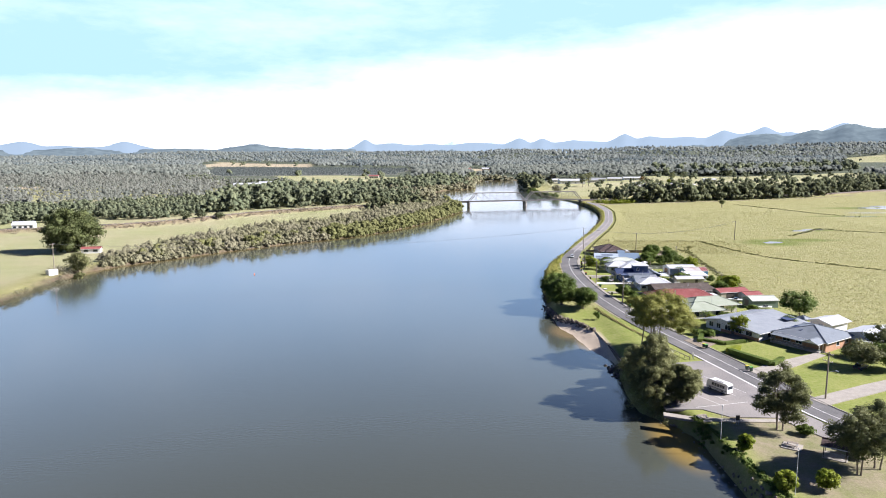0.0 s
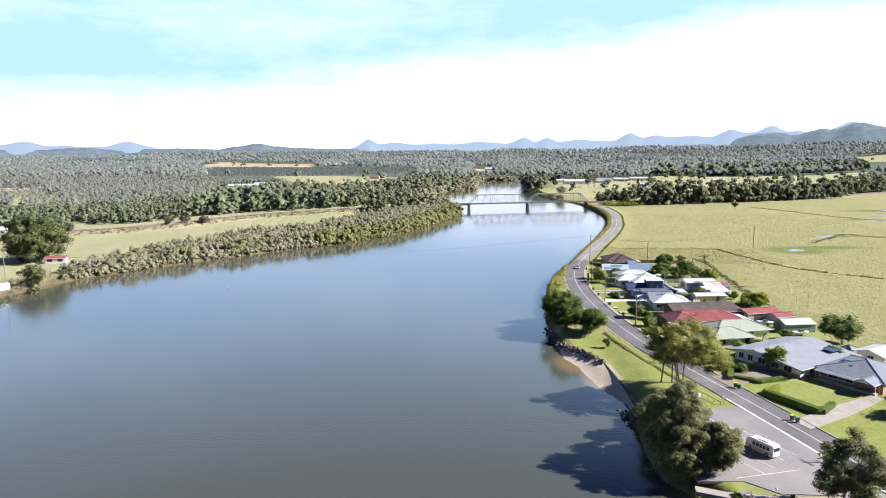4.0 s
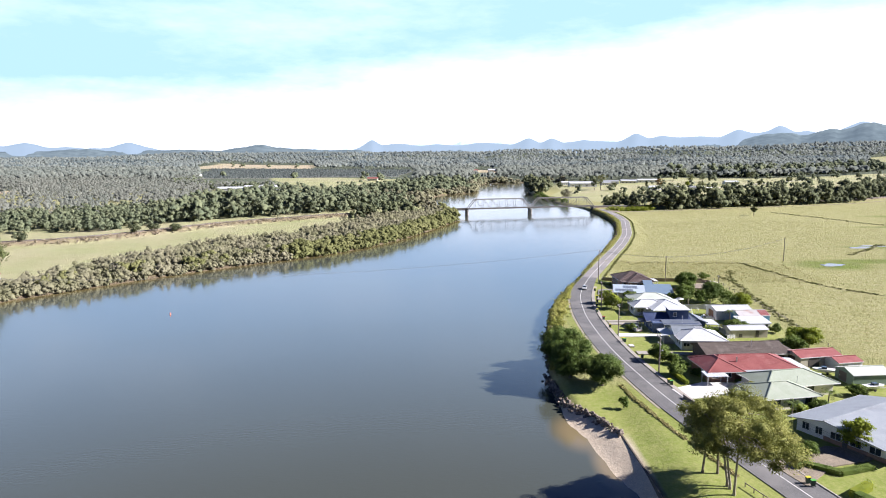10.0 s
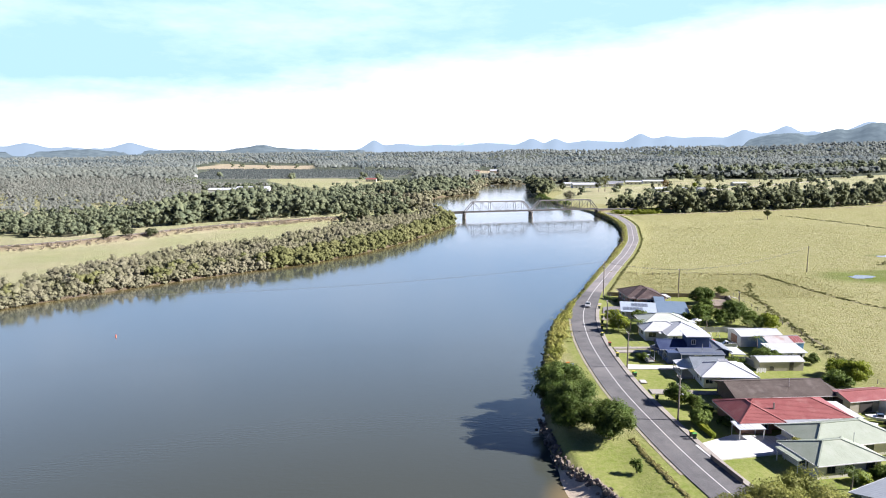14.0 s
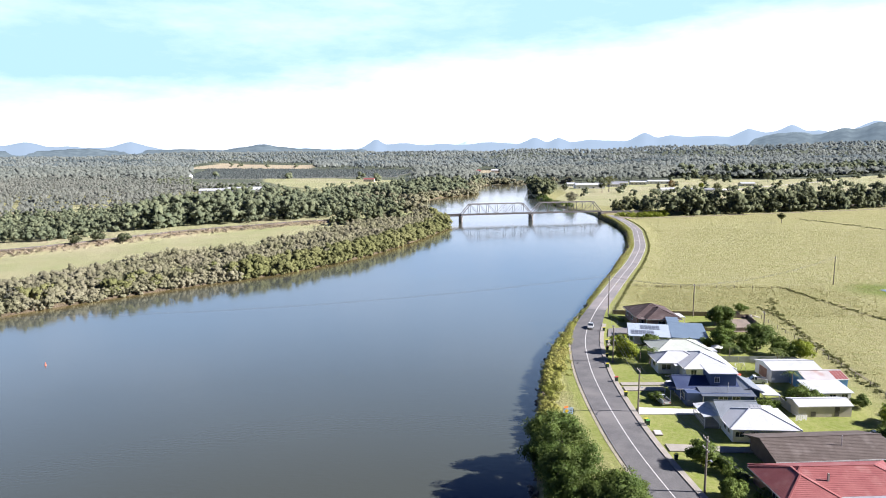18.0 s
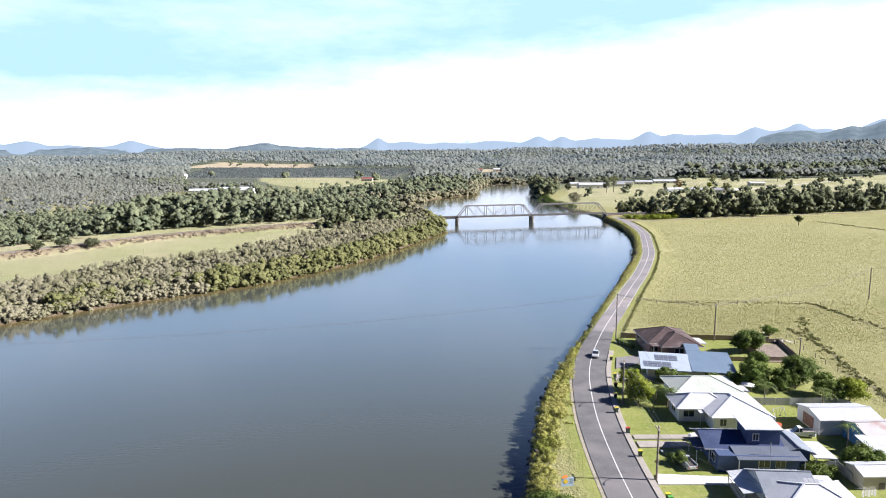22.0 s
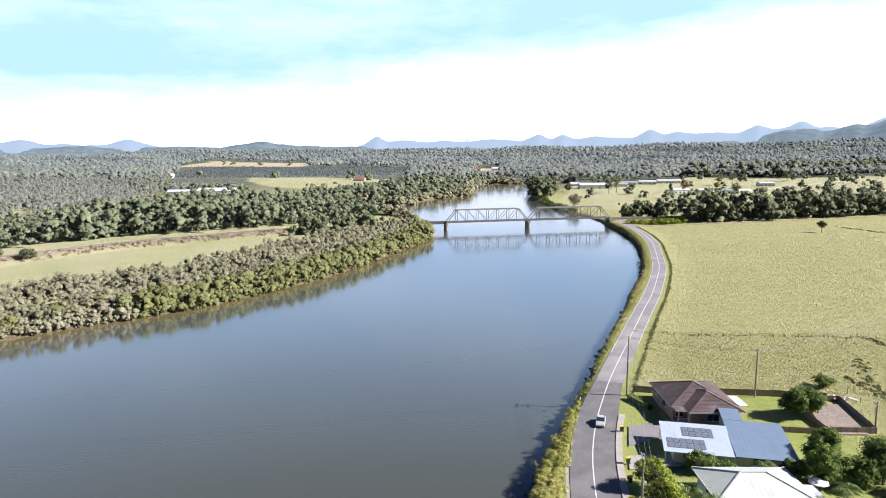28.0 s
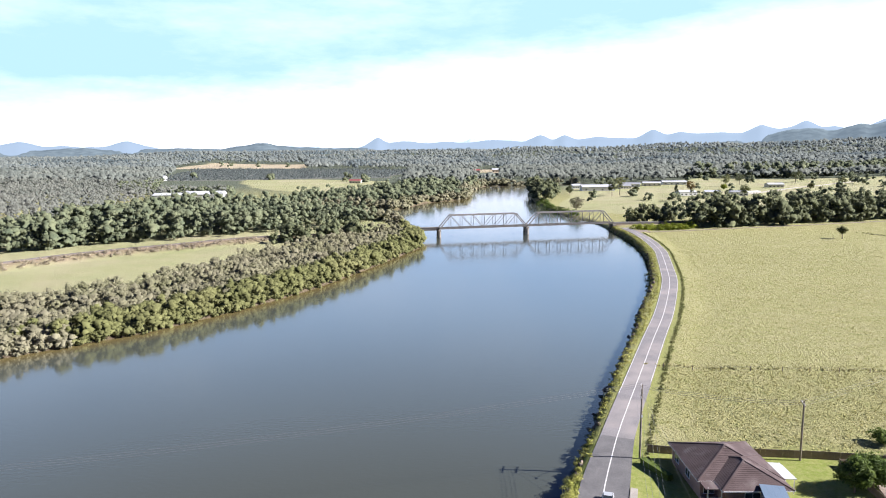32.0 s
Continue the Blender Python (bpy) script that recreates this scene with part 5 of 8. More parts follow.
def thicket(name, label, category, pts, h, spread, mat, per, leaf, seed, clumps=5, squash=0.8, core=None, sub=7, plain=False, lift=0.35):
    """Many crowns as one object: pts x, y; heights h and spreads per crown."""
    r = np.random.RandomState(seed)
    P = np.asarray(pts, float)
    k = len(P)
    h, spread = np.broadcast_to(h, (k,)), np.broadcast_to(spread, (k,))
    gz = np.maximum(ground_z(P[:, 0], P[:, 1]), -0.3)
    off = r.normal(size=(k, clumps, 3)) * np.array([0.26, 0.26, 0.17])
    C = np.empty((k, clumps, 3))
    C[..., :2] = P[:, None, :] + off[..., :2] * spread[:, None, None]
    frac = np.linspace(0.18, 0.82, clumps)[None] + off[..., 2] * 0.6
    C[..., 2] = gz[:, None] + np.clip(frac, 0.08, 0.9) * h[:, None]
    Rr = spread[:, None] * r.uniform(0.24, 0.42, (k, clumps)) * (1.12 - 0.45 * np.abs(frac - 0.35))
    V = clump_cards(r, C.reshape(-1, 3), Rr.ravel(), per, np.repeat(leaf * r.uniform(0.8, 1.2, k), clumps), squash,
                    up=lift, **(dict(shell=(0.72, 1.1), stir=0.2, rough=0.6) if core else {}))
    ob = new(name, card_mesh(name, V, M[mat]))
    tagged(ob, label, category, kind="stuff")
    if core:
        V, F, N = lumps(r, C.reshape(-1, 3), Rr.ravel(), sub, squash, plain, 0.5, lift)
        inner = new("canopy", tri_mesh("canopy", V, F, M[core], N))
        inner.parent = ob
        inner["kind"] = "stuff"
    return ob


def canopy(name, label, pts, h, spread, mat, seed, sub=5):
    """Far forest: tall uneven crowns of several lumps, as one object."""
    r = np.random.RandomState(seed)
    P = np.asarray(pts, float)
    k = len(P)
    C = np.empty((k, 3))
    C[:, :2] = P
    C[:, 2] = ground_z(P[:, 0], P[:, 1]) + h * 0.62
    V, F, N = lumps(r, C, spread * 0.55, sub, 1.1, True, 0.6, 1.6)
    ob = new(name, tri_mesh(name, V, F, M[mat], N))
    return tagged(ob, label, "trees", kind="stuff")


def scatter(n, poly, seed, keep=None):
    """Random points inside a polygon."""
    r = np.random.RandomState(seed)
    Q = np.array(poly, float)
    lo, hi = Q.min(0), Q.max(0)
    out = []
    while len(out) < n:
        p = r.uniform(lo, hi, (n * 3, 2))
        ins = np.zeros(len(p), bool)
        for i in range(len(Q)):
            (ax_, ay1), (bx_, by1) = Q[i], Q[(i + 1) % len(Q)]
            if ay1 != by1:
                ins ^= ((ay1 > p[:, 1]) != (by1 > p[:, 1])) & (p[:, 0] < (bx_ - ax_) * (p[:, 1] - ay1) / (by1 - ay1) + ax_)
        p = p[ins]
        if keep is not None:
            p = p[keep(p[:, 0], p[:, 1])]
        out.extend(p.tolist())
    return np.array(out[:n])


def land_margin(a, b):
    return lambda x, y: (bank_distance(x, y) > a) & (bank_distance(x, y) < b)


r0 = np.random.RandomState(77)
MANGROVE = [(-160, 316), (-148, 325), (-114, 364), (-84, 398), (-50, 430), (-7, 512), (15, 574), (25, 613), (22, 646), (2, 665), (-36, 640), (-64, 582), (-80, 530), (-98, 490), (-120, 455),
            (-144, 410), (-160, 362), (-166, 328)]


def mangrove_height(p_, lo, hi):
    return r0.uniform(lo, hi, len(p_)) * np.clip(p_[:, 1] / 460, 0.6, 1)


p = scatter(420, MANGROVE, 41, land_margin(-0.6, 2.6))
for far, lab_, leaf_ in ((True, "low olive-green mangroves standing in the water", "mangrove"), (False, "low grey-olive mangroves standing in the water", "mangrove_grey")):
    q = p[(p[:, 1] > 420) == far]
    thicket("mangroves", lab_, "mangroves", q, mangrove_height(q, 2.0, 4.2), r0.uniform(2.8, 4.2, len(q)), leaf_, 34, 0.36, 41, 4, 1.0, leaf_ + "_core", 6, True)
p = scatter(330, MANGROVE, 42, land_margin(-1.3, 0.9))
for far, lab_, leaf_ in ((True, "low mangrove shoots hanging over the waterline", "mangrove"), (False, "thin grey mangrove shoots at the waterline", "mangrove_grey")):
    q = p[(p[:, 1] > 420) == far]
    thicket("mangroves", lab_, "mangroves", q, mangrove_height(q, 1.3, 2.6), r0.uniform(2.0, 3.2, len(q)), leaf_, 30, 0.34, 42, 3, 1.0, leaf_ + "_core", 5, True)
p = scatter(430, MANGROVE, 1, land_margin(0.5, 9))
p = p[(p[:, 1] > 425) | (r0.uniform(size=len(p)) < 0.12)]
thicket("mangroves", "dense olive-green mangroves fringing the far bank", "mangroves", p, mangrove_height(p, 4.2, 6.8), r0.uniform(4.6, 6.8, len(p)), "mangrove", 84, 0.31, 21, 6, 1.0, "mangrove_core", 8, True)
p = scatter(900, MANGROVE, 2, lambda x, y: (bank_distance(x, y) > np.where(y > 425, 7, 0.6)) & (bank_distance(x, y) < 60))
thicket("mangroves", "grey-brown scrubby mangroves behind the fringe", "mangroves", p, mangrove_height(p, 3.4, 7.0), r0.uniform(3.4, 5.4, len(p)), "mangrove_grey", 56, 0.27, 22, 5, 1.3, "mangrove_grey_core", 5, True, 1.2)
p = scatter(36, [(-166, 285), (-150, 322), (-163, 330), (-174, 290)], 3, land_margin(-1, 7))
thicket("bank_scrub", "low scrub on the far river bank", "scrub", p, 2.5, 3.5, "mangrove_grey", 30, 0.4, 23, 4)
# near right bank: narrow strip of scrub between road and water
p = scatter(430, [(34, 238), (47, 238), (50, 270), (56, 300), (64, 330), (72, 352), (62, 352), (45, 304), (38, 270)], 4, land_margin(0.2, 4.2))
p = p[road_distance(p[:, 0], p[:, 1]) > 4.5]
thicket("bank_scrub", "thick green scrub along the near river bank", "scrub", p, r0.uniform(0.6, 1.7, len(p)) * np.interp(p[:, 1], [280, 320], [1.0, 0.55]), r0.uniform(1.2, 2.4, len(p)), "bank", 60, 0.2, 24, 5, lift=1.5)
EDGE = [(44, 286), (60, 286), (60, 320), (74, 345), (92, 400), (112, 462), (130, 530), (142, 590), (152, 690), (138, 690), (118, 540), (82, 415), (60, 345), (46, 310)]
p = scatter(2400, EDGE, 5, land_margin(0.5, 7))
p = p[road_distance(p[:, 0], p[:, 1]) > np.where(p[:, 1] < 345, 4.5, 3.7)]
thicket("bank_grass", "long yellow-green grass between the road and the river", "grass", p, r0.uniform(0.12, 0.42, len(p)), r0.uniform(0.8, 1.6, len(p)), "bank", 11, 0.26, 25, 3, lift=1.6)
p = scatter(230, EDGE, 6, land_margin(-0.5, 0.6))
thicket("bank_bushes", "low dark weeds on the broken lip of the bank", "bushes", p, r0.uniform(0.3, 1.1, len(p)), r0.uniform(0.7, 1.6, len(p)), "fig_old", 24, 0.26, 26, 4)
p = scatter(16, [(100, 440), (120, 440), (150, 690), (130, 690)], 16, land_margin(-1.2, 0.4))
thicket("bank_bushes", "dark mangrove bushes at the water's edge", "bushes", p, r0.uniform(1.4, 2.8, len(p)), r0.uniform(2.2, 3.6, len(p)), "fig_old", 50, 0.32, 46, 5)
hedge = ROAD[(ROAD[:, 1] > 345) & (ROAD[:, 1] < 655)]
nh = normals_of(hedge) * np.interp(hedge[:, 1], [345, 400, 640], [5.8, 5.2, 4.5])[:, None]
pick = r0.randint(0, len(hedge) - 1, 900)
p = hedge[pick] + nh[pick] + (hedge[pick + 1] - hedge[pick]) * r0.uniform(0, 1, (900, 1)) + r0.normal(size=(900, 2)) * 0.22
thicket("verge_scrub", "thin line of dark rough grass along the paddock side of the road", "scrub", p, r0.uniform(0.12, 0.42, len(p)), r0.uniform(0.5, 0.9, len(p)), "rush", 10, 0.24, 27, 3, lift=0.6)

# dry weeds on the railway bank, dark trees at its end
rail_w = RAIL[(RAIL[:, 0] > -330) & (RAIL[:, 0] < -30)]
nw = normals_of(rail_w)
pick = r0.randint(0, len(rail_w), 520)
p = rail_w[pick] + nw[pick] * r0.uniform(3.2, 11, 520)[:, None] + np.stack([nw[pick][:, 1], -nw[pick][:, 0]], 1) * r0.uniform(-4, 4, 520)[:, None]
p = p[bank_distance(p[:, 0], p[:, 1]) > 8]
thicket("dry_weeds", "dry pinkish-brown weeds and rubble on the railway bank", "scrub", p, r0.uniform(0.4, 1.5, len(p)), r0.uniform(1.2, 2.8, len(p)), "dry_weed", 22, 0.45, 50, 4, lift=1.0)
p = scatter(30, [(-70, 612), (-40, 616), (-16, 636), (-18, 650), (-34, 648), (-66, 628)], 51, lambda x, y: bank_distance(x, y) > 3)
thicket("she_oaks", "dark feathery she-oaks beside the bridge approach", "trees", p, r0.uniform(6, 12, len(p)), r0.uniform(5, 8, len(p)), "belt", 50, 0.7, 51, 6, 1.2, "belt_core", 6, True)

# tree belts
p = scatter(560, [(186, 679), (213, 686.5), (250, 696.5), (315, 719), (420, 762), (572, 868), (690, 951), (680, 985), (560, 905), (420, 803), (345, 765), (240, 728), (182, 716)], 7, lambda x, y: line_distance(RAIL_R, x, y) > 4.2)
thicket("tree_belt", "dark she-oak belt along the railway", "trees", p, r0.uniform(11, 24, len(p)), r0.uniform(5.5, 10, len(p)), "belt", 36, 0.8, 28, 6, 1.3, "belt_core", 5, True, 0.6)
p = scatter(1250, [(-450, 452), (-313, 482), (-278, 512), (-222, 530), (-190, 588), (-125, 632), (-88, 662), (-52, 700), (-24, 738), (-42, 768), (-66, 792), (-126, 806), (-235, 725), (-320, 630), (-470, 540)], 8, lambda x, y: (bank_distance(x, y) > 3) & (line_distance(RAIL, x, y) > 16))
hh = np.where(p[:, 0] > -205, r0.uniform(11, 23, len(p)) * np.interp(p[:, 0], [-150, -60], [1.0, 0.66]), r0.uniform(6, 11, len(p)))
thicket("woodland", "dark mixed woodland behind the railway bank", "trees", p, hh, np.clip(hh * 0.46, 5.5, 10.5), "wood", 34, 0.7, 29, 6, 1.0, "wood_core", 6, True, 0.6)
p = scatter(200, [(-100, 868), (-24, 856), (-2, 930), (38, 985), (38, 1120), (62, 1225), (-20, 1240), (-60, 1100), (-120, 980), (-150, 890)], 9, lambda x, y: bank_distance(x, y) > 0.5)
thicket("woodland", "river-bank trees beyond the bridge", "trees", p, r0.uniform(6, 15, len(p)), r0.uniform(8, 12, len(p)), "wood", 36, 0.9, 30, 5, 1.0, "wood_core", 6, True, 0.6)
p = scatter(36, [(110, 905), (114, 1000), (120, 1090), (150, 1120), (140, 1000), (128, 905)], 10, lambda x, y: bank_distance(x, y) > 1)
thicket("woodland", "dark trees on the bank past the bridge", "trees", p, r0.uniform(9, 19, len(p)), r0.uniform(8, 12, len(p)), "belt", 40, 1.2, 31, 6, 1.0, "belt_core", 12, True)
p = scatter(46, [(148, 742), (126, 778), (114, 834), (112, 915), (122, 915), (122, 840), (134, 785), (156, 748)], 23, land_margin(-0.5, 5))
thicket("bank_bushes", "low dark bushes on the bank past the bridge", "bushes", p, r0.uniform(1.5, 4, len(p)), r0.uniform(3, 5, len(p)), "fig", 30, 0.8, 43, 5)
p = scatter(34, [(156, 706), (186, 712), (194, 728), (156, 726)], 25)
thicket("she_oaks", "thin grey-green she-oaks behind the bridge approach", "trees", p, r0.uniform(8, 15, len(p)), r0.uniform(4, 6, len(p)), "oak", 40, 0.6, 45, 6, 1.5, "belt_core", 6, True)
p = scatter(40, [(150, 671), (172, 676), (190, 682), (192, 690), (170, 683), (149, 677)], 24)
thicket("bank_bushes", "bright green bushes beside the bridge approach", "bushes", p, r0.uniform(2, 4.5, len(p)), r0.uniform(3, 6, len(p)), "lime", 50, 0.7, 44, 5)


p = scatter(240, [(-135, 800), (-20, 690), (10, 740), (-20, 850), (0, 925), (45, 980), (48, 1120), (75, 1228), (215, 1250), (205, 1270), (40, 1270), (-60, 1100), (-150, 880)], 19, land_margin(-2, 6))
thicket("bank_scrub", "pale bushes fringing the river beyond the bridge", "scrub", p, r0.uniform(4, 9, len(p)), r0.uniform(6, 10, len(p)), "mangrove_grey", 30, 1.0, 39, 5, 0.9, "mangrove_grey_core", 5, True)


def open_ground(x, y):
    """Off the river and the far paddocks, and off the strips in front of these."""
    ok = (bank_distance(x, y) > 8) & (np.hypot((x + 250) / 60, (y - 915) / 75) > 1)
    for f in FIELDS:
        for s in (1.0, 1.08, 1.17, 1.27, 1.38):
            ok &= ~in_field(25 + (x - 25) * s, 140 + (y - 140) * s, f)
    return ok


def in_view(x, y):
    return np.abs(x) < (y + 60) * 0.86


p = scatter(4300, [(-1400, 600), (-470, 540), (-320, 650), (-200, 830), (-150, 990), (-80, 1230), (-80, 1320), (-650, 1320), (-1400, 1400)], 11, lambda x, y: open_ground(x, y) & in_view(x, y))
thicket("swamp_forest", "grey-green paperbark forest on the flats", "trees", p, r0.uniform(9, 14, len(p)), r0.uniform(5, 8.5, len(p)), "scrub_grey", 12, 0.7, 32, 3, 1.2, "swamp_core", 3, True, 1.9)
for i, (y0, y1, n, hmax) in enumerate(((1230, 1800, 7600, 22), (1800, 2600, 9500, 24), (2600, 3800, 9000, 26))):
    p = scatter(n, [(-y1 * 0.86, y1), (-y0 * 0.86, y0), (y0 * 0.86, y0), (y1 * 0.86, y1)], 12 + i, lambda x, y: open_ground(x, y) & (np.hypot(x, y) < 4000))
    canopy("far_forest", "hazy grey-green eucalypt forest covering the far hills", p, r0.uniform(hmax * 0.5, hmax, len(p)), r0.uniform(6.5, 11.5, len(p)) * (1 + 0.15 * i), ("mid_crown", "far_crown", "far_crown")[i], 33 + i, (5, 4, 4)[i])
# rows of bushes in the dark far field, a few trees in the tan one
rows_ = np.array([(x_, y_) for y_ in np.arange(1400, 2030, 15.0) for x_ in np.arange(-690, -90, 8.0)])
rows_ = rows_ + r0.normal(size=rows_.shape) * np.array([1.5, 0.8])
rows_ = rows_[in_field(rows_[:, 0], rows_[:, 1], FIELDS[1])]
canopy("orchard_rows", "long dark rows of low bushes in a far field", rows_, r0.uniform(2.2, 3.6, len(rows_)), r0.uniform(4, 6.5, len(rows_)), "orchard", 48, 2)
p = np.array([(-655, 2230), (-560, 2200), (-468, 2170), (-720, 2330), (-300, 1420), (-150, 1340), (-120, 1330), (-470, 1500)], float)
thicket("scattered_trees", "single dark trees in the far fields", "trees", p, r0.uniform(10, 17, len(p)), r0.uniform(11, 17, len(p)), "wood", 40, 1.4, 49, 5, 1.0, "wood_core", 8, True)
p = scatter(150, [(425, 1395), (565, 1370), (770, 1500), (1000, 1640), (1010, 1720), (760, 1580), (560, 1450), (430, 1460)], 17)
thicket("woodland", "dark round-crowned trees at the edge of far paddocks", "trees", p, r0.uniform(14, 27, len(p)), r0.uniform(14, 22, len(p)), "wood", 14, 1.8, 37, 5, 1.0, "wood_core", 12, True)
p = scatter(46, FIELDS[3][1], 16, lambda x, y: (y > 900) & (np.hypot(x - 300, y - 1080) > 90))
thicket("scattered_trees", "scattered trees between far paddocks", "trees", p, r0.uniform(5, 15, len(p)), r0.uniform(6, 12, len(p)), "wood", 30, 1.2, 36, 5, 1.0, "wood_core", 12, True)
p = scatter(110, [(-484, 1380), (-336, 1370), (-260, 1180), (-150, 1000), (-220, 960), (-420, 1100)], 18, open_ground)
thicket("scattered_trees", "mixed trees in front of the far paddocks", "trees", p, r0.uniform(5, 11, len(p)), r0.uniform(8, 14, len(p)), "wood", 20, 1.4, 38, 5, 1.0, "wood_core", 12, True)

# ---- houses and sheds ----
G = 3.0


def walls(parent, x0, x1, y0, y1, z1, mat, name="wall", z0=-0.3):
    bm = bmesh.new()
    box(bm, x0, x1, y0, y1, z0, z1)
    return part(name, bm, M[mat], parent)


def courses(parent, quad, mat, step=0.34, lift=0.05):
    """Stepped tile courses on one roof plane. quad: eave left, eave right, top right, top left."""
    a, b, c, d = (Vector(p) for p in quad)
    n = max(2, int(((a + b) / 2 - (c + d) / 2).length / step))
    nrm = (b - a).cross(d - a if (d - a).length > 1e-4 else c - a).normalized()
    if nrm.z < 0:
        nrm.negate()
    V, F = [], []
    for i in range(n):
        f0, f1 = i / n, (i + 1) / n
        l0, r0_, l1, r1 = a.lerp(d, f0), b.lerp(c, f0), a.lerp(d, f1), b.lerp(c, f1)
        k = len(V)
        V += [l0 + nrm * lift, r0_ + nrm * lift, r1 + nrm * 0.012, l1 + nrm * 0.012, l0, r0_]
        F += [(k, k + 1, k + 2, k + 3), (k + 4, k + 5, k + 1, k)]
    ob = link_mesh("tiling", V, F, M[mat], parent)
    ob["kind"] = "stuff"
    return ob


def ribs(parent, quad, mat, gap=0.76):
    """Standing ribs of a sheet-metal roof plane, running up the slope."""
    a, b, c, d = (Vector(p) for p in quad)
    n = max(2, int((b - a).length / gap))
    V, F = [], []
    up = Vector((0, 0, 0.012))
    e = (b - a).normalized()
    top_len = (c - d).length
    for i in range(1, n):
        f = i / n
        p0 = a.lerp(b, f)
        s = (p0 - a).dot(e)
        dl, dr = (d - a).dot(e), (c - a).dot(e)
        L = (b - a).length
        if s < dl:
            q = a.lerp(d, s / dl)
        elif s > dr:
            q = b.lerp(c, (L - s) / max(1e-6, L - dr))
        else:
            q = d.lerp(c, (s - dl) / max(1e-6, dr - dl))
        k = len(V)
        w = e * 0.03
        V += [p0 - w, p0 + up, p0 + w, q - w, q + up, q + w]
        F += [(k, k + 1, k + 4, k + 3), (k + 1, k + 2, k + 5, k + 4)]
    ob = link_mesh("sheeting", V, F, M[mat], parent)
    ob["kind"] = "stuff"
    return ob


def roof_planes(parent, planes, mat, tiles, caps, eaves, label=""):
    bm = bmesh.new()
    for q in planes:
        slab(bm, q, 0.14)
    rf = part("roof", bm, M[mat], parent, label)
    for q in planes:
        if len(q) == 3:
            q = (q[0], q[1], q[2], q[2])
        if tiles:
            courses(rf, q, mat)
        else:
            ribs(rf, q, mat)
    for a, b in caps:
        bm = bmesh.new()
        beam(bm, Vector(a) + Vector((0, 0, 0.05)), Vector(b) + Vector((0, 0, 0.05)), 0.26, 0.12)
        part("ridge_cap", bm, M[mat], rf)
    for a, b in eaves:
        bm = bmesh.new()
        beam(bm, Vector(a) - Vector((0, 0, 0.08)), Vector(b) - Vector((0, 0, 0.08)), 0.13, 0.16)
        part("gutter", bm, M["white_frame"], rf)
    return rf


def hip_roof(parent, x0, x1, y0, y1, ze, rise, mat, tiles=False, over=0.55, label=""):
    x0, x1, y0, y1 = x0 - over, x1 + over, y0 - over, y1 + over
    if x1 - x0 >= y1 - y0:
        h = (y1 - y0) / 2
        r1, r2 = (x0 + h, (y0 + y1) / 2, ze + rise), (x1 - h, (y0 + y1) / 2, ze + rise)
        A, B, C, D = (x0, y0, ze), (x1, y0, ze), (x1, y1, ze), (x0, y1, ze)
        planes = [(A, B, r2, r1), (B, C, r2), (C, D, r1, r2), (D, A, r1)]
        caps = [(r1, r2), (A, r1), (D, r1), (B, r2), (C, r2)]
    else:
        h = (x1 - x0) / 2
        r1, r2 = ((x0 + x1) / 2, y0 + h, ze + rise), ((x0 + x1) / 2, y1 - h, ze + rise)
        A, B, C, D = (x0, y0, ze), (x1, y0, ze), (x1, y1, ze), (x0, y1, ze)
        planes = [(B, C, r2, r1), (A, B, r1), (D, A, r1, r2), (C, D, r2)]
        caps = [(r1, r2), (A, r1), (B, r1), (C, r2), (D, r2)]
    return roof_planes(parent, planes, mat, tiles, caps, [(A, B), (B, C), (C, D), (D, A)], label)


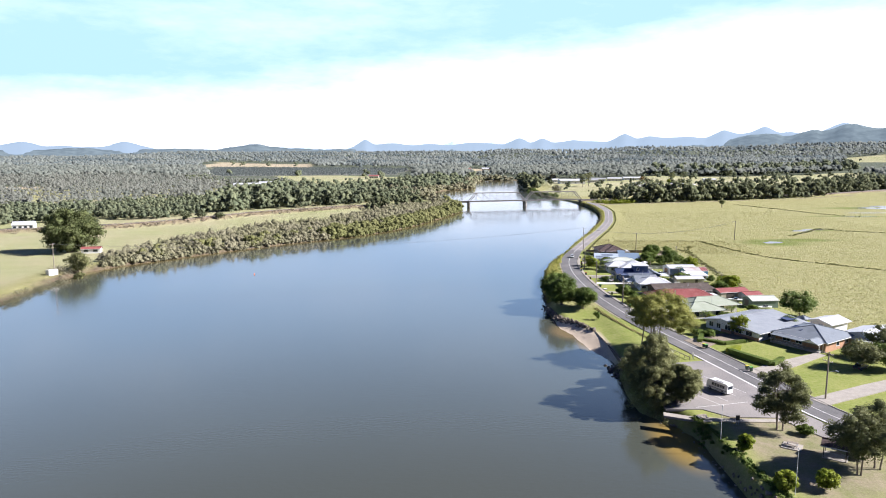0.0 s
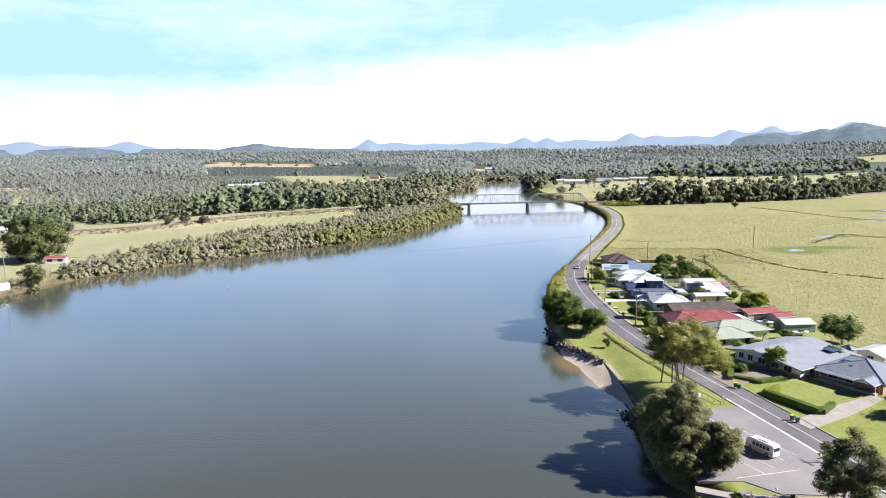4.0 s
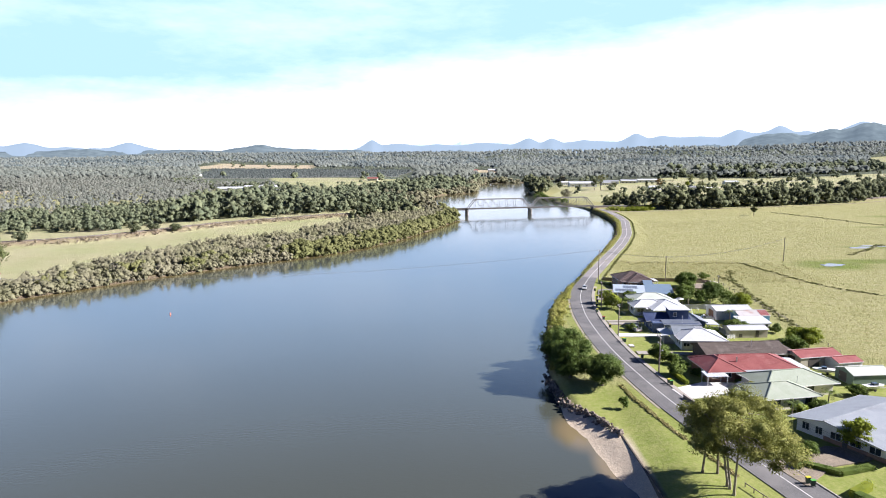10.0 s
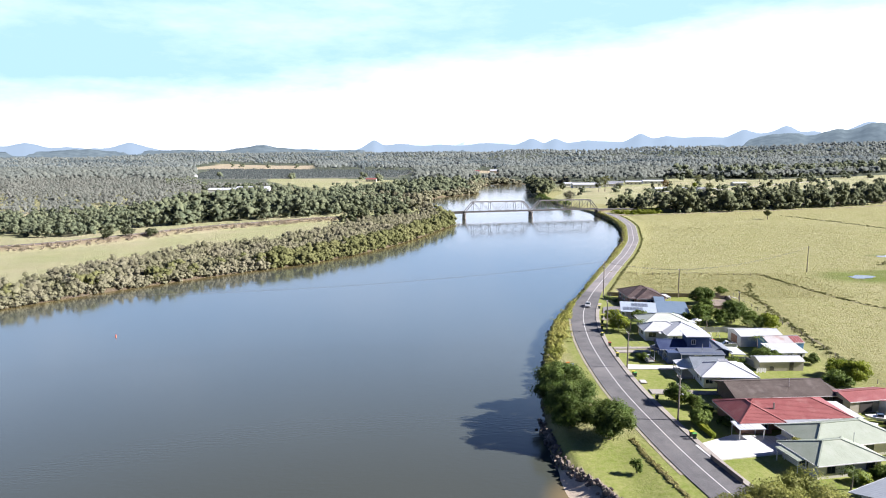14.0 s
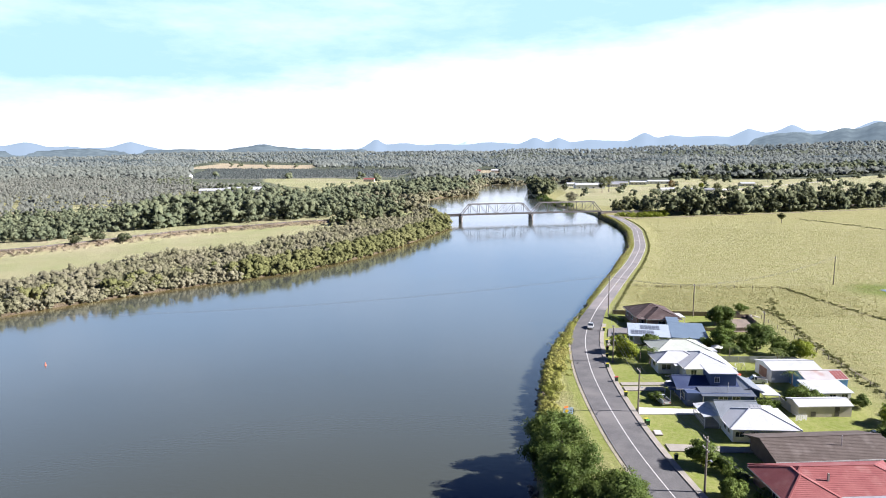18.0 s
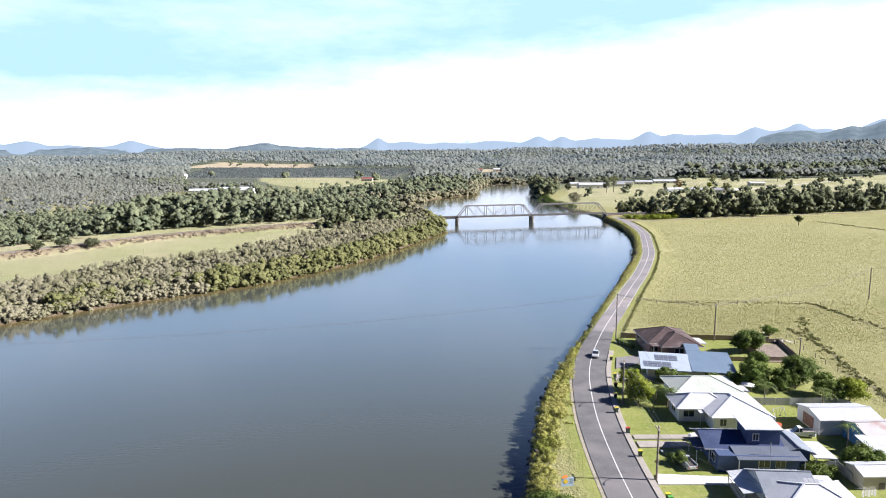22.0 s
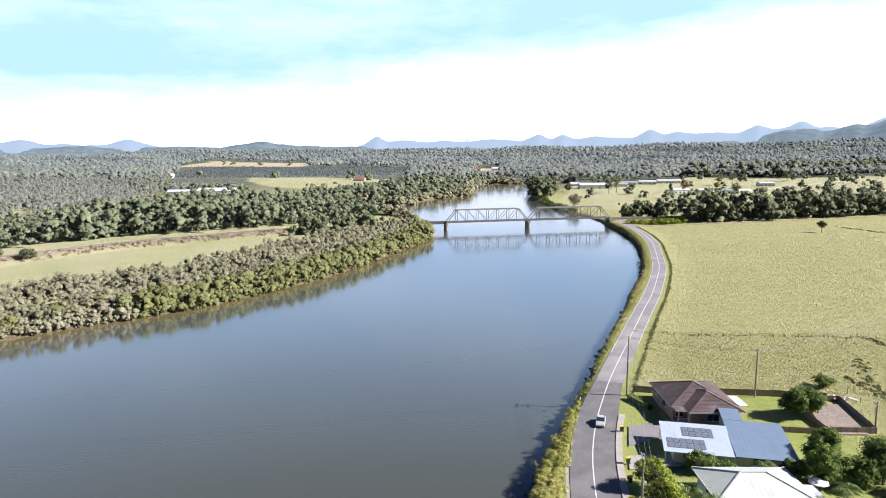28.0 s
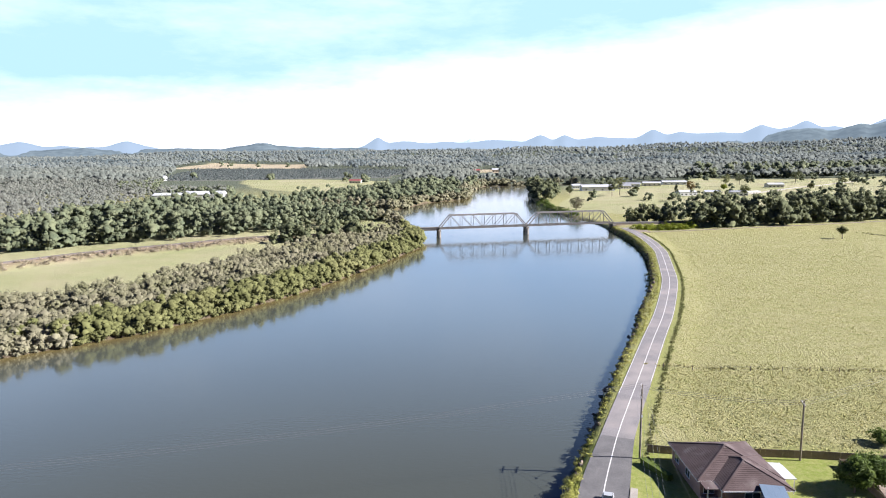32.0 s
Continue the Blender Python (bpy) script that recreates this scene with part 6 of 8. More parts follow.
def gable_roof(parent, x0, x1, y0, y1, ze, rise, mat, axis="x", tiles=False, over=0.5, wall_mat=None, ridge=0.5, label="", ze2=None):
    """A gable with its ridge along an axis; ridge: where it stands between the two eaves."""
    z2 = ze if ze2 is None else ze2
    if wall_mat:
        if axis == "x":
            ym = y0 + (y1 - y0) * ridge
            tri = [(y0, ze), (y1, z2), (ym, ze + rise - 0.1)]
            for xa, xb in ((x0, x0 + 0.2), (x1 - 0.2, x1)):
                bm = bmesh.new()
                a = [bm.verts.new((xa, *t)) for t in tri]
                b = [bm.verts.new((xb, *t)) for t in tri]
                bm.faces.new(a), bm.faces.new(b)
                for i in range(3):
                    j = (i + 1) % 3
                    bm.faces.new([a[i], a[j], b[j], b[i]])
                part("gable_wall", bm, M[wall_mat], parent)
        else:
            xm = x0 + (x1 - x0) * ridge
            tri = [(x0, ze), (x1, z2), (xm, ze + rise - 0.1)]
            for ya, yb in ((y0, y0 + 0.2), (y1 - 0.2, y1)):
                bm = bmesh.new()
                a = [bm.verts.new((t[0], ya, t[1])) for t in tri]
                b = [bm.verts.new((t[0], yb, t[1])) for t in tri]
                bm.faces.new(a), bm.faces.new(b)
                for i in range(3):
                    j = (i + 1) % 3
                    bm.faces.new([a[i], a[j], b[j], b[i]])
                part("gable_wall", bm, M[wall_mat], parent)
    x0, x1, y0, y1 = x0 - over, x1 + over, y0 - over, y1 + over
    if axis == "x":
        ym = y0 + (y1 - y0) * ridge
        A, B, C, D, r1, r2 = (x0, y0, ze), (x1, y0, ze), (x1, y1, z2), (x0, y1, z2), (x0, ym, ze + rise), (x1, ym, ze + rise)
        planes = [(A, B, r2, r1), (C, D, r1, r2)]
        eaves = [(A, B), (C, D)]
    else:
        xm = x0 + (x1 - x0) * ridge
        A, B, C, D, r1, r2 = (x0, y0, ze), (x1, y0, z2), (x1, y1, z2), (x0, y1, ze), (xm, y0, ze + rise), (xm, y1, ze + rise)
        planes = [(B, C, r2, r1), (D, A, r1, r2)]
        eaves = [(B, C), (D, A)]
    return roof_planes(parent, planes, mat, tiles, [(r1, r2)], eaves, label)


def flat_roof(parent, x0, x1, y0, y1, zs, mat, name="awning", posts=True, label="", post_mat="white_frame"):
    """A sloping sheet roof; zs: heights at (x0,y0), (x1,y0), (x1,y1), (x0,y1)."""
    q = [(x0, y0, zs[0]), (x1, y0, zs[1]), (x1, y1, zs[2]), (x0, y1, zs[3])]
    bm = bmesh.new()
    slab(bm, q, 0.12)
    rf = part(name, bm, M[mat], parent, label)
    ribs(rf, q if abs(zs[0] - zs[3]) > abs(zs[0] - zs[1]) else (q[1], q[2], q[3], q[0]), mat)
    if posts:
        for (px, py, pz), sx, sy in zip(q, (0.25, -0.25, -0.25, 0.25), (0.25, 0.25, -0.25, -0.25)):
            bm = bmesh.new()
            beam(bm, (px + sx, py + sy, -0.2), (px + sx, py + sy, pz - 0.1), 0.12)
            part("post", bm, M[post_mat], rf)
    return rf


def window(parent, side, c, pos, w, sill, h, style="white_frame", name="window", panes=2):
    """A window (or door) on a wall. side: s, n, w, e; c: the wall's plane; pos: centre along it."""
    out = {"s": -1, "n": 1, "w": -1, "e": 1}[side]

    def put(bm, u0, u1, z0, z1, d0, d1):
        a, b = sorted((c + out * d0, c + out * d1))
        if side in "sn":
            box(bm, u0, u1, a, b, z0, z1)
        else:
            box(bm, a, b, u0, u1, z0, z1)

    bm = bmesh.new()
    put(bm, pos - w / 2, pos + w / 2, sill, sill + h, -0.05, 0.03)
    win = part(name, bm, M["dark_glass"], parent, "dark reflecting glass")
    t = 0.08
    bm = bmesh.new()
    put(bm, pos - w / 2 - t, pos - w / 2, sill, sill + h, -0.02, 0.07)
    put(bm, pos + w / 2, pos + w / 2 + t, sill, sill + h, -0.02, 0.07)
    put(bm, pos - w / 2 - t, pos + w / 2 + t, sill + h, sill + h + t, -0.02, 0.07)
    for k in range(1, panes):
        u = pos - w / 2 + w * k / panes
        put(bm, u - 0.03, u + 0.03, sill, sill + h, 0.0, 0.06)
    part("window_frame", bm, M[style], win)
    bm = bmesh.new()
    put(bm, pos - w / 2 - 0.12, pos + w / 2 + 0.12, sill - 0.09, sill, -0.02, 0.13)
    part("window_sill", bm, M[style], win)
    return win


def door(parent, side, c, pos, w=0.95, h=2.05, mat="dark_frame", sill=0.1):
    out = {"s": -1, "n": 1, "w": -1, "e": 1}[side]
    bm = bmesh.new()
    a, b = sorted((c - out * 0.05, c + out * 0.05))
    if side in "sn":
        box(bm, pos - w / 2, pos + w / 2, a, b, sill, sill + h)
    else:
        box(bm, a, b, pos - w / 2, pos + w / 2, sill, sill + h)
    d = part("door", bm, M[mat], parent)
    bm = bmesh.new()
    a, b = sorted((c + out * 0.05, c + out * 0.11))
    if side in "sn":
        box(bm, pos + w * 0.32, pos + w * 0.4, a, b, sill + 0.95, sill + 1.1)
    else:
        box(bm, a, b, pos + w * 0.32, pos + w * 0.4, sill + 0.95, sill + 1.1)
    part("handle", bm, M["metal_grey"], d)
    return d


def rail_fence(parent, x0, x1, y, z, h=0.9, mat="white_frame", axis="x"):
    n = max(2, int(abs(x1 - x0) / 1.6))
    bm = bmesh.new()
    for zz in (z + h, z + 0.15):
        if axis == "x":
            beam(bm, (x0, y, zz), (x1, y, zz), 0.07)
        else:
            beam(bm, (y, x0, zz), (y, x1, zz), 0.07)
    for i in range(n * 5 + 1):
        u = x0 + (x1 - x0) * i / (n * 5)
        p_ = (u, y) if axis == "x" else (y, u)
        beam(bm, (*p_, z + 0.15), (*p_, z + h), 0.03)
    return part("balustrade", bm, M[mat], parent)


# brown-tiled brick house at the end of the row
h = empty("house", 84, 336, G, 2.0, "pink-brown brick house with a dark brown tiled hip roof", "house")
walls(h, -6.5, 5.4, -4.2, 8.3, 3.0, "brick_pink")
walls(h, -3.9, 5.2, -6.9, -4.2, 3.0, "brick_pink")
hip_roof(h, -6.5, 5.6, -4.0, 8.5, 3.0, 2.6, "roof_brown", True)
hip_roof(h, -4.1, 5.4, -7.2, 3.4, 3.02, 2.2, "roof_brown", True)
window(h, "s", -6.9, 0.2, 2.2, 1.0, 1.3, panes=2)
window(h, "s", -6.9, 3.6, 1.6, 1.0, 1.2)
window(h, "w", -6.5, 1.0, 1.8, 1.0, 1.2)
window(h, "w", -6.5, 6.0, 1.8, 1.0, 1.2)
walls(h, -6.5, -4.0, -6.7, -4.3, 0.55, "brick_pink", "porch_floor")
rail_fence(h, -6.5, -4.1, -6.65, 0.5)
for px in (-6.3, -4.25):
    bm = bmesh.new()
    beam(bm, (px, -6.6, 0.4), (px, -6.6, 3.0), 0.14)
    part("porch_post", bm, M["white_frame"], h)
flat_roof(h, -6.8, -3.8, -7.0, -4.0, (2.98, 2.98, 3.0, 3.0), "roof_brown", "porch_roof", False)
window(h, "s", -4.2, -5.2, 1.5, 0.9, 1.2)
flat_roof(h, 6.2, 8.6, -3.2, 2.2, (2.6, 2.5, 2.5, 2.6), "roof_white", "awning")

# blue metal roof with solar panels
h = empty("house", 83, 319, G, -11.0, "low house with blue sheet-metal roof and solar panels", "house")
walls(h, -9.4, 0.3, -7.2, 2.2, 2.35, "wall_cream")
walls(h, 0.3, 9.3, -7.2, 4.8, 2.4, "wall_cream")
walls(h, 0.5, 3.4, 4.8, 10.0, 2.5, "wall_cream")
flat_roof(h, -11.0, 0.4, -8.0, 2.8, (2.3, 2.3, 3.2, 3.2), "roof_pale_blue", "roof", True, "pale blue sheet-metal roof")
flat_roof(h, 0.3, 10.0, -8.0, 5.5, (2.42, 2.42, 3.35, 3.35), "roof_blue", "roof", False, "mid-blue sheet-metal roof")
flat_roof(h, 0.3, 3.7, 5.55, 10.4, (3.36, 3.36, 3.7, 3.7), "roof_blue", "roof", False, "mid-blue sheet-metal roof")
for bx0, by0, cols in ((-10.2, -6.5, 6), (-7.4, -2.2, 5)):
    for row in range(2):
        for col in range(cols):
            x0, y0 = bx0 + col * 1.05, by0 + row * 1.72
            z0 = 2.37 + (y0 + 8.0) * 0.0833
            bm = bmesh.new()
            slab(bm, [(x0, y0, z0), (x0 + 0.9, y0, z0), (x0 + 0.9, y0 + 1.54, z0 + 0.128), (x0, y0 + 1.54, z0 + 0.128)], 0.05)
            part("solar_panel", bm, M["solar"], h, "blue-grey solar panel in a pale frame")
window(h, "s", -7.2, -7, 1.6, 0.9, 1.2)
window(h, "s", -7.2, -3.5, 1.6, 0.9, 1.2)
window(h, "s", -7.2, 4, 1.8, 0.9, 1.2)

# pale green hip roof
h = empty("house", 80.5, 301.5, G, 1.0, "white weatherboard house with a pale green hip roof", "house")
walls(h, -6.6, 6.4, -4.6, 4.6, 2.7, "wall_white")
hip_roof(h, -6.8, 6.6, -4.8, 4.8, 2.7, 1.9, "roof_pale_green")
for u in (-4.6, -1.0, 3.2):
    window(h, "s", -4.6, u, 1.5, 0.95, 1.2)
window(h, "w", -6.6, 0, 1.8, 0.95, 1.2)
flat_roof(h, 6.4, 9.0, -3.0, 0.5, (2.4, 2.3, 2.3, 2.4), "roof_white", "awning")

# white L-shaped house
h = empty("house", 78.5, 289, G, 0.0, "white weatherboard house with pale metal roofs and brick chimney", "house")
walls(h, -6.9, 1.0, -0.8, 5.4, 2.8, "wall_white")
walls(h, -1.8, 8.6, -5.2, 6.4, 2.8, "wall_white")
hip_roof(h, -7.0, 3.2, -1.0, 5.6, 2.8, 1.8, "roof_white")
hip_roof(h, -2.0, 8.8, -5.4, 6.6, 2.82, 2.1, "roof_white")
window(h, "s", -0.8, -5.0, 2.0, 0.95, 1.25)
window(h, "s", -5.2, 0.0, 1.2, 0.95, 1.3)
window(h, "w", -6.9, 2.4, 2.0, 0.95, 1.2)
window(h, "s", -5.2, 5.0, 1.6, 0.95, 1.2)
flat_roof(h, -3.6, -1.6, -2.9, -0.5, (2.5, 2.6, 2.8, 2.7), "roof_white", "porch_awning")

# navy two-storey house
h = empty("house", 78, 271.5, G, -1.0, "navy-blue two-storey house with pale upper roof", "house")
walls(h, -6.4, 6.6, -4.4, 5.6, 2.8, "wall_navy")
gable_roof(h, -7.4, 5.0, -1.5, 5.9, 2.85, 1.6, "roof_navy", "x", wall_mat="wall_navy", label="navy sheet-metal roof")
flat_roof(h, -3.6, 7.4, -5.4, -1.4, (2.6, 2.6, 3.2, 3.2), "roof_dull_blue", "verandah_roof", True, "dull blue-grey sheet-metal verandah roof")
walls(h, -0.6, 4.8, -0.9, 3.6, 5.9, "wall_navy", "upper_wall")
flat_roof(h, -1.1, 5.2, -1.2, 4.4, (6.0, 6.0, 6.3, 6.3), "roof_white", "upper_roof", False, "pale grey skillion roof")
window(h, "s", -0.9, 0.8, 0.9, 4.0, 1.1, "white_frame")
window(h, "s", -4.4, 1.0, 1.7, 0.9, 1.2)
window(h, "s", -4.4, 3.6, 1.5, 0.9, 1.2)
window(h, "w", -6.4, -2.0, 1.6, 0.9, 1.2)
gable_roof(h, 5.0, 9.6, -2.2, 5.2, 2.6, 1.0, "roof_slate", "y", wall_mat="wall_navy", label="grey-blue sheet-metal roof")
walls(h, 6.4, 9.4, -2.0, 5.0, 2.6, "wall_navy")
flat_roof(h, 9.4, 13.0, -3.8, 2.8, (2.4, 2.3, 2.3, 2.4), "roof_white", "carport")
flat_roof(h, -9.0, -6.4, -1.0, 3.6, (2.3, 2.6, 2.6, 2.3), "roof_navy", "porch_roof")
bm = bmesh.new()
tube(bm, [(2.0, -4.0, 2.9), (2.0, -4.0, 5.0)], [0.06, 0.06], 8)
part("flue", bm, M["metal_grey"], h)

# white hip-roofed house with front verandah
h = empty("house", 79.5, 255.2, G, -2.0, "white house with a bright metal hip roof and front verandah", "house")
walls(h, -5.2, 6.0, -5.6, 5.8, 2.7, "wall_white")
hip_roof(h, -5.4, 6.2, -5.8, 3.6, 2.7, 2.0, "roof_white", label="white sheet-metal hip roof")
gable_roof(h, -5.6, 1.8, -0.6, 7.0, 2.72, 1.8, "roof_slate", "x", over=0.4, wall_mat="wall_white", label="slate-blue sheet-metal roof")
flat_roof(h, -8.6, -5.3, 0.2, 7.4, (2.3, 2.75, 2.75, 2.3), "roof_white", "verandah_roof")
walls(h, -8.2, -5.2, 0.5, 7.2, 0.35, "concrete", "verandah_floor")
rail_fence(h, 0.6, 7.1, -8.2, 0.35, axis="y")
for u in (-4.0, -1.2, 1.6):
    window(h, "s", -5.6, u, 1.5, 1.0, 0.9)
window(h, "s", -5.6, 4.6, 1.0, 1.0, 0.9)
window(h, "w", -5.2, -3.6, 1.0, 0.9, 1.3)
window(h, "w", -5.2, -1.6, 1.0, 0.9, 1.3)
for k in range(3):
    bm = bmesh.new()
    slab(bm, [(-0.4 + k * 0.75, -0.9, 4.6), (0.25 + k * 0.75, -0.9, 4.6), (0.25 + k * 0.75, 0.2, 5.0), (-0.4 + k * 0.75, 0.2, 5.0)], 0.08)
    part("solar_heater", bm, M["metal_grey"], h)

# long brown house
h = empty("house", 86, 242.5, G, 5.0, "long dark-brick house with weathered brown tiled gable roof", "house")
walls(h, -9.8, 9.6, -4.6, 4.8, 2.55, "wall_dark")
gable_roof(h, -10.4, 10.2, -5.0, 5.2, 2.6, 1.75, "roof_brown_long", "x", True, wall_mat="wall_dark")
for u in (-7.5, -4.0, -0.5, 3.0, 6.4):
    window(h, "s", -4.6, u, 1.4, 0.95, 1.2)
bm = bmesh.new()
tube(bm, [(2.2, -2.2, 3.3), (2.2, -2.2, 5.4)], [0.07, 0.07], 8)
part("vent_pipe", bm, M["metal_grey"], h)
flat_roof(h, 10.2, 13.4, -2.0, 3.6, (2.4, 2.4, 2.6, 2.6), "roof_brown_long", "pergola", True, post_mat="paling")

# red-roofed house
h = empty("house", 82, 230.4, G, 4.0, "red-roofed brick house with white awnings", "house")
walls(h, -10.2, 10.6, -3.4, 5.0, 2.6, "brick_brown")
walls(h, -10.6, -4.4, -5.2, -3.4, 2.6, "brick_brown")
hip_roof(h, -10.4, 11.0, -4.6, 5.2, 2.62, 2.1, "roof_red", True, label="brick-red tiled hip roof")
hip_roof(h, -10.8, -3.0, -6.0, 4.4, 2.64, 2.0, "roof_red", True, label="brick-red tiled hip roof")
flat_roof(h, -12.4, -7.4, -8.6, -5.0, (2.4, 2.4, 2.6, 2.6), "roof_white", "porch_awning")
flat_roof(h, -4.6, 6.2, -12.0, -4.6, (2.35, 2.35, 2.65, 2.65), "roof_shed", "carport", True, "pale translucent carport roof")
flat_roof(h, 8.0, 14.2, -4.2, 4.6, (2.5, 2.2, 2.2, 2.5), "roof_white", "awning")
for u in (-9.0, -6.0):
    window(h, "s", -5.2, u, 1.4, 0.9, 1.2)
for u in (7.4, 9.6):
    window(h, "s", -3.4, u, 1.2, 0.9, 1.2)
door(h, "s", -3.4, 5.6)
window(h, "w", -10.6, -2.5, 1.8, 0.9, 1.2)
bm = bmesh.new()
box(bm, -2.85, -2.6, -2.5, -2.25, 3.6, 4.9)
part("chimney", bm, M["concrete"], h)

# green-roofed house
h = empty("house", 84.8, 213.8, G, 12.0, "cream house with pale green sheet-metal hip roof", "house")
walls(h, -9.0, 2.8, -5.2, 3.2, 2.6, "wall_cream")
walls(h, -4.6, 11.6, 0.6, 9.4, 2.6, "wall_cream")
hip_roof(h, -9.2, 3.0, -5.4, 3.4, 2.6, 1.8, "roof_green", label="pale green sheet-metal hip roof")
hip_roof(h, -4.8, 12.2, 0.4, 9.8, 2.62, 2.0, "roof_green", label="pale green sheet-metal hip roof")
for u in (-6.6, -3.2, 0.8):
    window(h, "s", -5.2, u, 1.4, 0.9, 1.25, "dark_frame")
window(h, "w", -9.0, -2.0, 1.8, 0.9, 1.2, "dark_frame")
window(h, "s", 0.6, 6.0, 1.5, 0.9, 1.2, "dark_frame")
bm = bmesh.new()
tube(bm, [(1.5, -0.6, 3.4), (1.5, -0.6, 5.2)], [0.06, 0.06], 8)
part("flue", bm, M["metal_grey"], h)
flat_roof(h, -11.0, -9.0, -3.0, 2.6, (2.3, 2.5, 2.5, 2.3), "roof_green", "porch_roof")

# long grey-roofed house
h = empty("house", 91, 195.4, G, 29.0, "low brick house with a broad grey sheet-metal roof", "house")
walls(h, -9.6, 11.6, -9.8, 8.0, 2.45, "wall_white")
walls(h, -9.75, -9.6, -9.8, 2.6, 0.75, "brick_brown", "brick_facing")
gable_roof(h, -10.6, 12.4, -10.4, 8.8, 2.45, 1.6, "roof_grey", "x", over=0.4, wall_mat="wall_white", ridge=0.64, label="mid-grey sheet-metal roof")
for u in (6.2, 3.6):
    window(h, "w", -9.6, u, 1.3, 0.7, 1.4)
for u in (0.4, -3.2, -6.6):
    window(h, "w", -9.6, u, 1.9, 0.8, 1.3)
door(h, "w", -9.75, -1.4)
window(h, "s", -9.8, -5, 2.2, 0.6, 1.4)
bm = bmesh.new()
slab(bm, [(6, -7.5, 3.5), (10.5, -7.5, 3.5), (10.5, -5, 3.75), (6, -5, 3.75)], 0.06)
part("roof_sheet", bm, M["roof_navy"], h, "blue tarpaulin on the roof")

# brick house with grey hip roof
h = empty("house", 102, 180.8, G, 33.0, "orange-brick house with a blue-grey hip roof and porch", "house")
walls(h, -7.0, 7.6, -6.6, 7.2, 2.7, "brick_orange")
hip_roof(h, -7.2, 7.8, -6.8, 7.4, 2.7, 2.3, "roof_slate", label="blue-grey sheet-metal hip roof")
flat_roof(h, -9.6, -7.2, -6.4, 7.2, (2.3, 2.75, 2.75, 2.3), "roof_slate", "verandah_roof", True)
walls(h, -9.2, -7.0, -6.0, 7.0, 0.4, "concrete", "verandah_floor")
rail_fence(h, -1.8, 6.8, -9.15, 0.4, axis="y")
gable_roof(h, -10.4, -6.5, -6.2, -2.2, 2.6, 0.9, "roof_slate", "x", over=0.2, wall_mat="wall_white")
window(h, "w", -7.0, 4.0, 2.0, 0.8, 1.3)
window(h, "w", -7.0, 0.5, 1.6, 0.8, 1.3)
window(h, "s", -6.6, -1.0, 1.3, 1.0, 1.1)
window(h, "s", -6.6, 3.5, 1.3, 1.0, 1.1)
bm = bmesh.new()
slab(bm, [(-4.5, 1.5, 3.75), (-4.5, 5.0, 3.5), (-2.0, 4.6, 4.3), (-2.0, 1.5, 4.35)], 0.05)
part("roof_sheet", bm, M["roof_navy"], h, "blue-black solar sheet on the roof")

# white houses beyond the brick house
h = empty("house", 118, 180, G, 33.0, "white weatherboard cottage with pale metal roof", "house")
walls(h, -6.0, 6.0, -5.0, 5.4, 2.7, "wall_white")
gable_roof(h, -6.4, 6.4, -5.4, 5.8, 2.7, 1.6, "roof_white", "x", wall_mat="wall_white")
for u in (-3.5, 0.5):
    window(h, "w", -6.0, u, 1.2, 0.9, 1.2)
window(h, "s", -5.0, -2.5, 1.6, 0.9, 1.2)
flat_roof(h, -9.0, -6.0, -3.5, 4.5, (2.3, 2.7, 2.7, 2.3), "roof_white", "verandah_roof")
h = empty("house", 113.4, 195, G, 30.0, "white cottage with pale metal roof behind the brick house", "house")
walls(h, -3.5, 5.0, -3.0, 3.4, 2.5, "wall_white")
gable_roof(h, -3.8, 5.3, -3.3, 3.7, 2.5, 1.1, "roof_white", "x", wall_mat="wall_white")
window(h, "w", -3.5, 0, 1.4, 0.9, 1.1)
h = empty("gazebo", 108.2, 198.8, G, 30.0, "small grey-roofed garden gazebo", "gazebo")
hip_roof(h, -1.6, 1.6, -1.6, 1.6, 2.3, 1.0, "roof_slate", over=0.2)
for sx in (-1.5, 1.5):
    for sy in (-1.5, 1.5):
        bm = bmesh.new()
        beam(bm, (sx, sy, -0.2), (sx, sy, 2.3), 0.12)
        part("post", bm, M["paling"], h)


def shed(name, label, x, y, rz, lx, ly, hz, rise, wall_mat, roof_mat, axis="x", doors=(), roof_label=""):
    s = empty(name, x, y, G, rz, label, "shed")
    walls(s, -lx / 2, lx / 2, -ly / 2, ly / 2, hz, wall_mat)
    gable_roof(s, -lx / 2, lx / 2, -ly / 2, ly / 2, hz, rise, roof_mat, axis, over=0.2, wall_mat=wall_mat, label=roof_label)
    for side, pos, w, hh_, mat_ in doors:
        c = {"s": -ly / 2, "n": ly / 2, "w": -lx / 2, "e": lx / 2}[side]
        door(s, side, c, pos, w, hh_, mat_)
    return s


shed("shed", "dark green shed with a pale roof", 107.6, 225.4, 6, 9.2, 6.2, 2.5, 1.0, "wall_green", "roof_pale_green", "x", (("w", 0.5, 2.6, 2.2, "dark_frame"),))
shed("shed", "open-fronted shed with red sheet roof", 103, 239.2, 12, 11.5, 6.5, 2.5, 0.9, "wall_beige", "roof_red", "x", (("s", -2, 3.0, 2.1, "dark_frame"), ("w", 0, 2.6, 2.1, "dark_frame")))
shed("shed", "small red-roofed garden shed", 108.3, 234.8, 12, 6.5, 5.0, 2.2, 0.8, "wall_white", "roof_red", "x", (("s", 0, 1.8, 1.9, "white_frame"),))
shed("shed", "white sheet-metal garage with brown door", 101.2, 286.4, 2, 11.5, 8, 2.9, 0.9, "wall_white", "roof_white", "x", (("w", 0, 3.6, 2.3, "brick_brown"),))
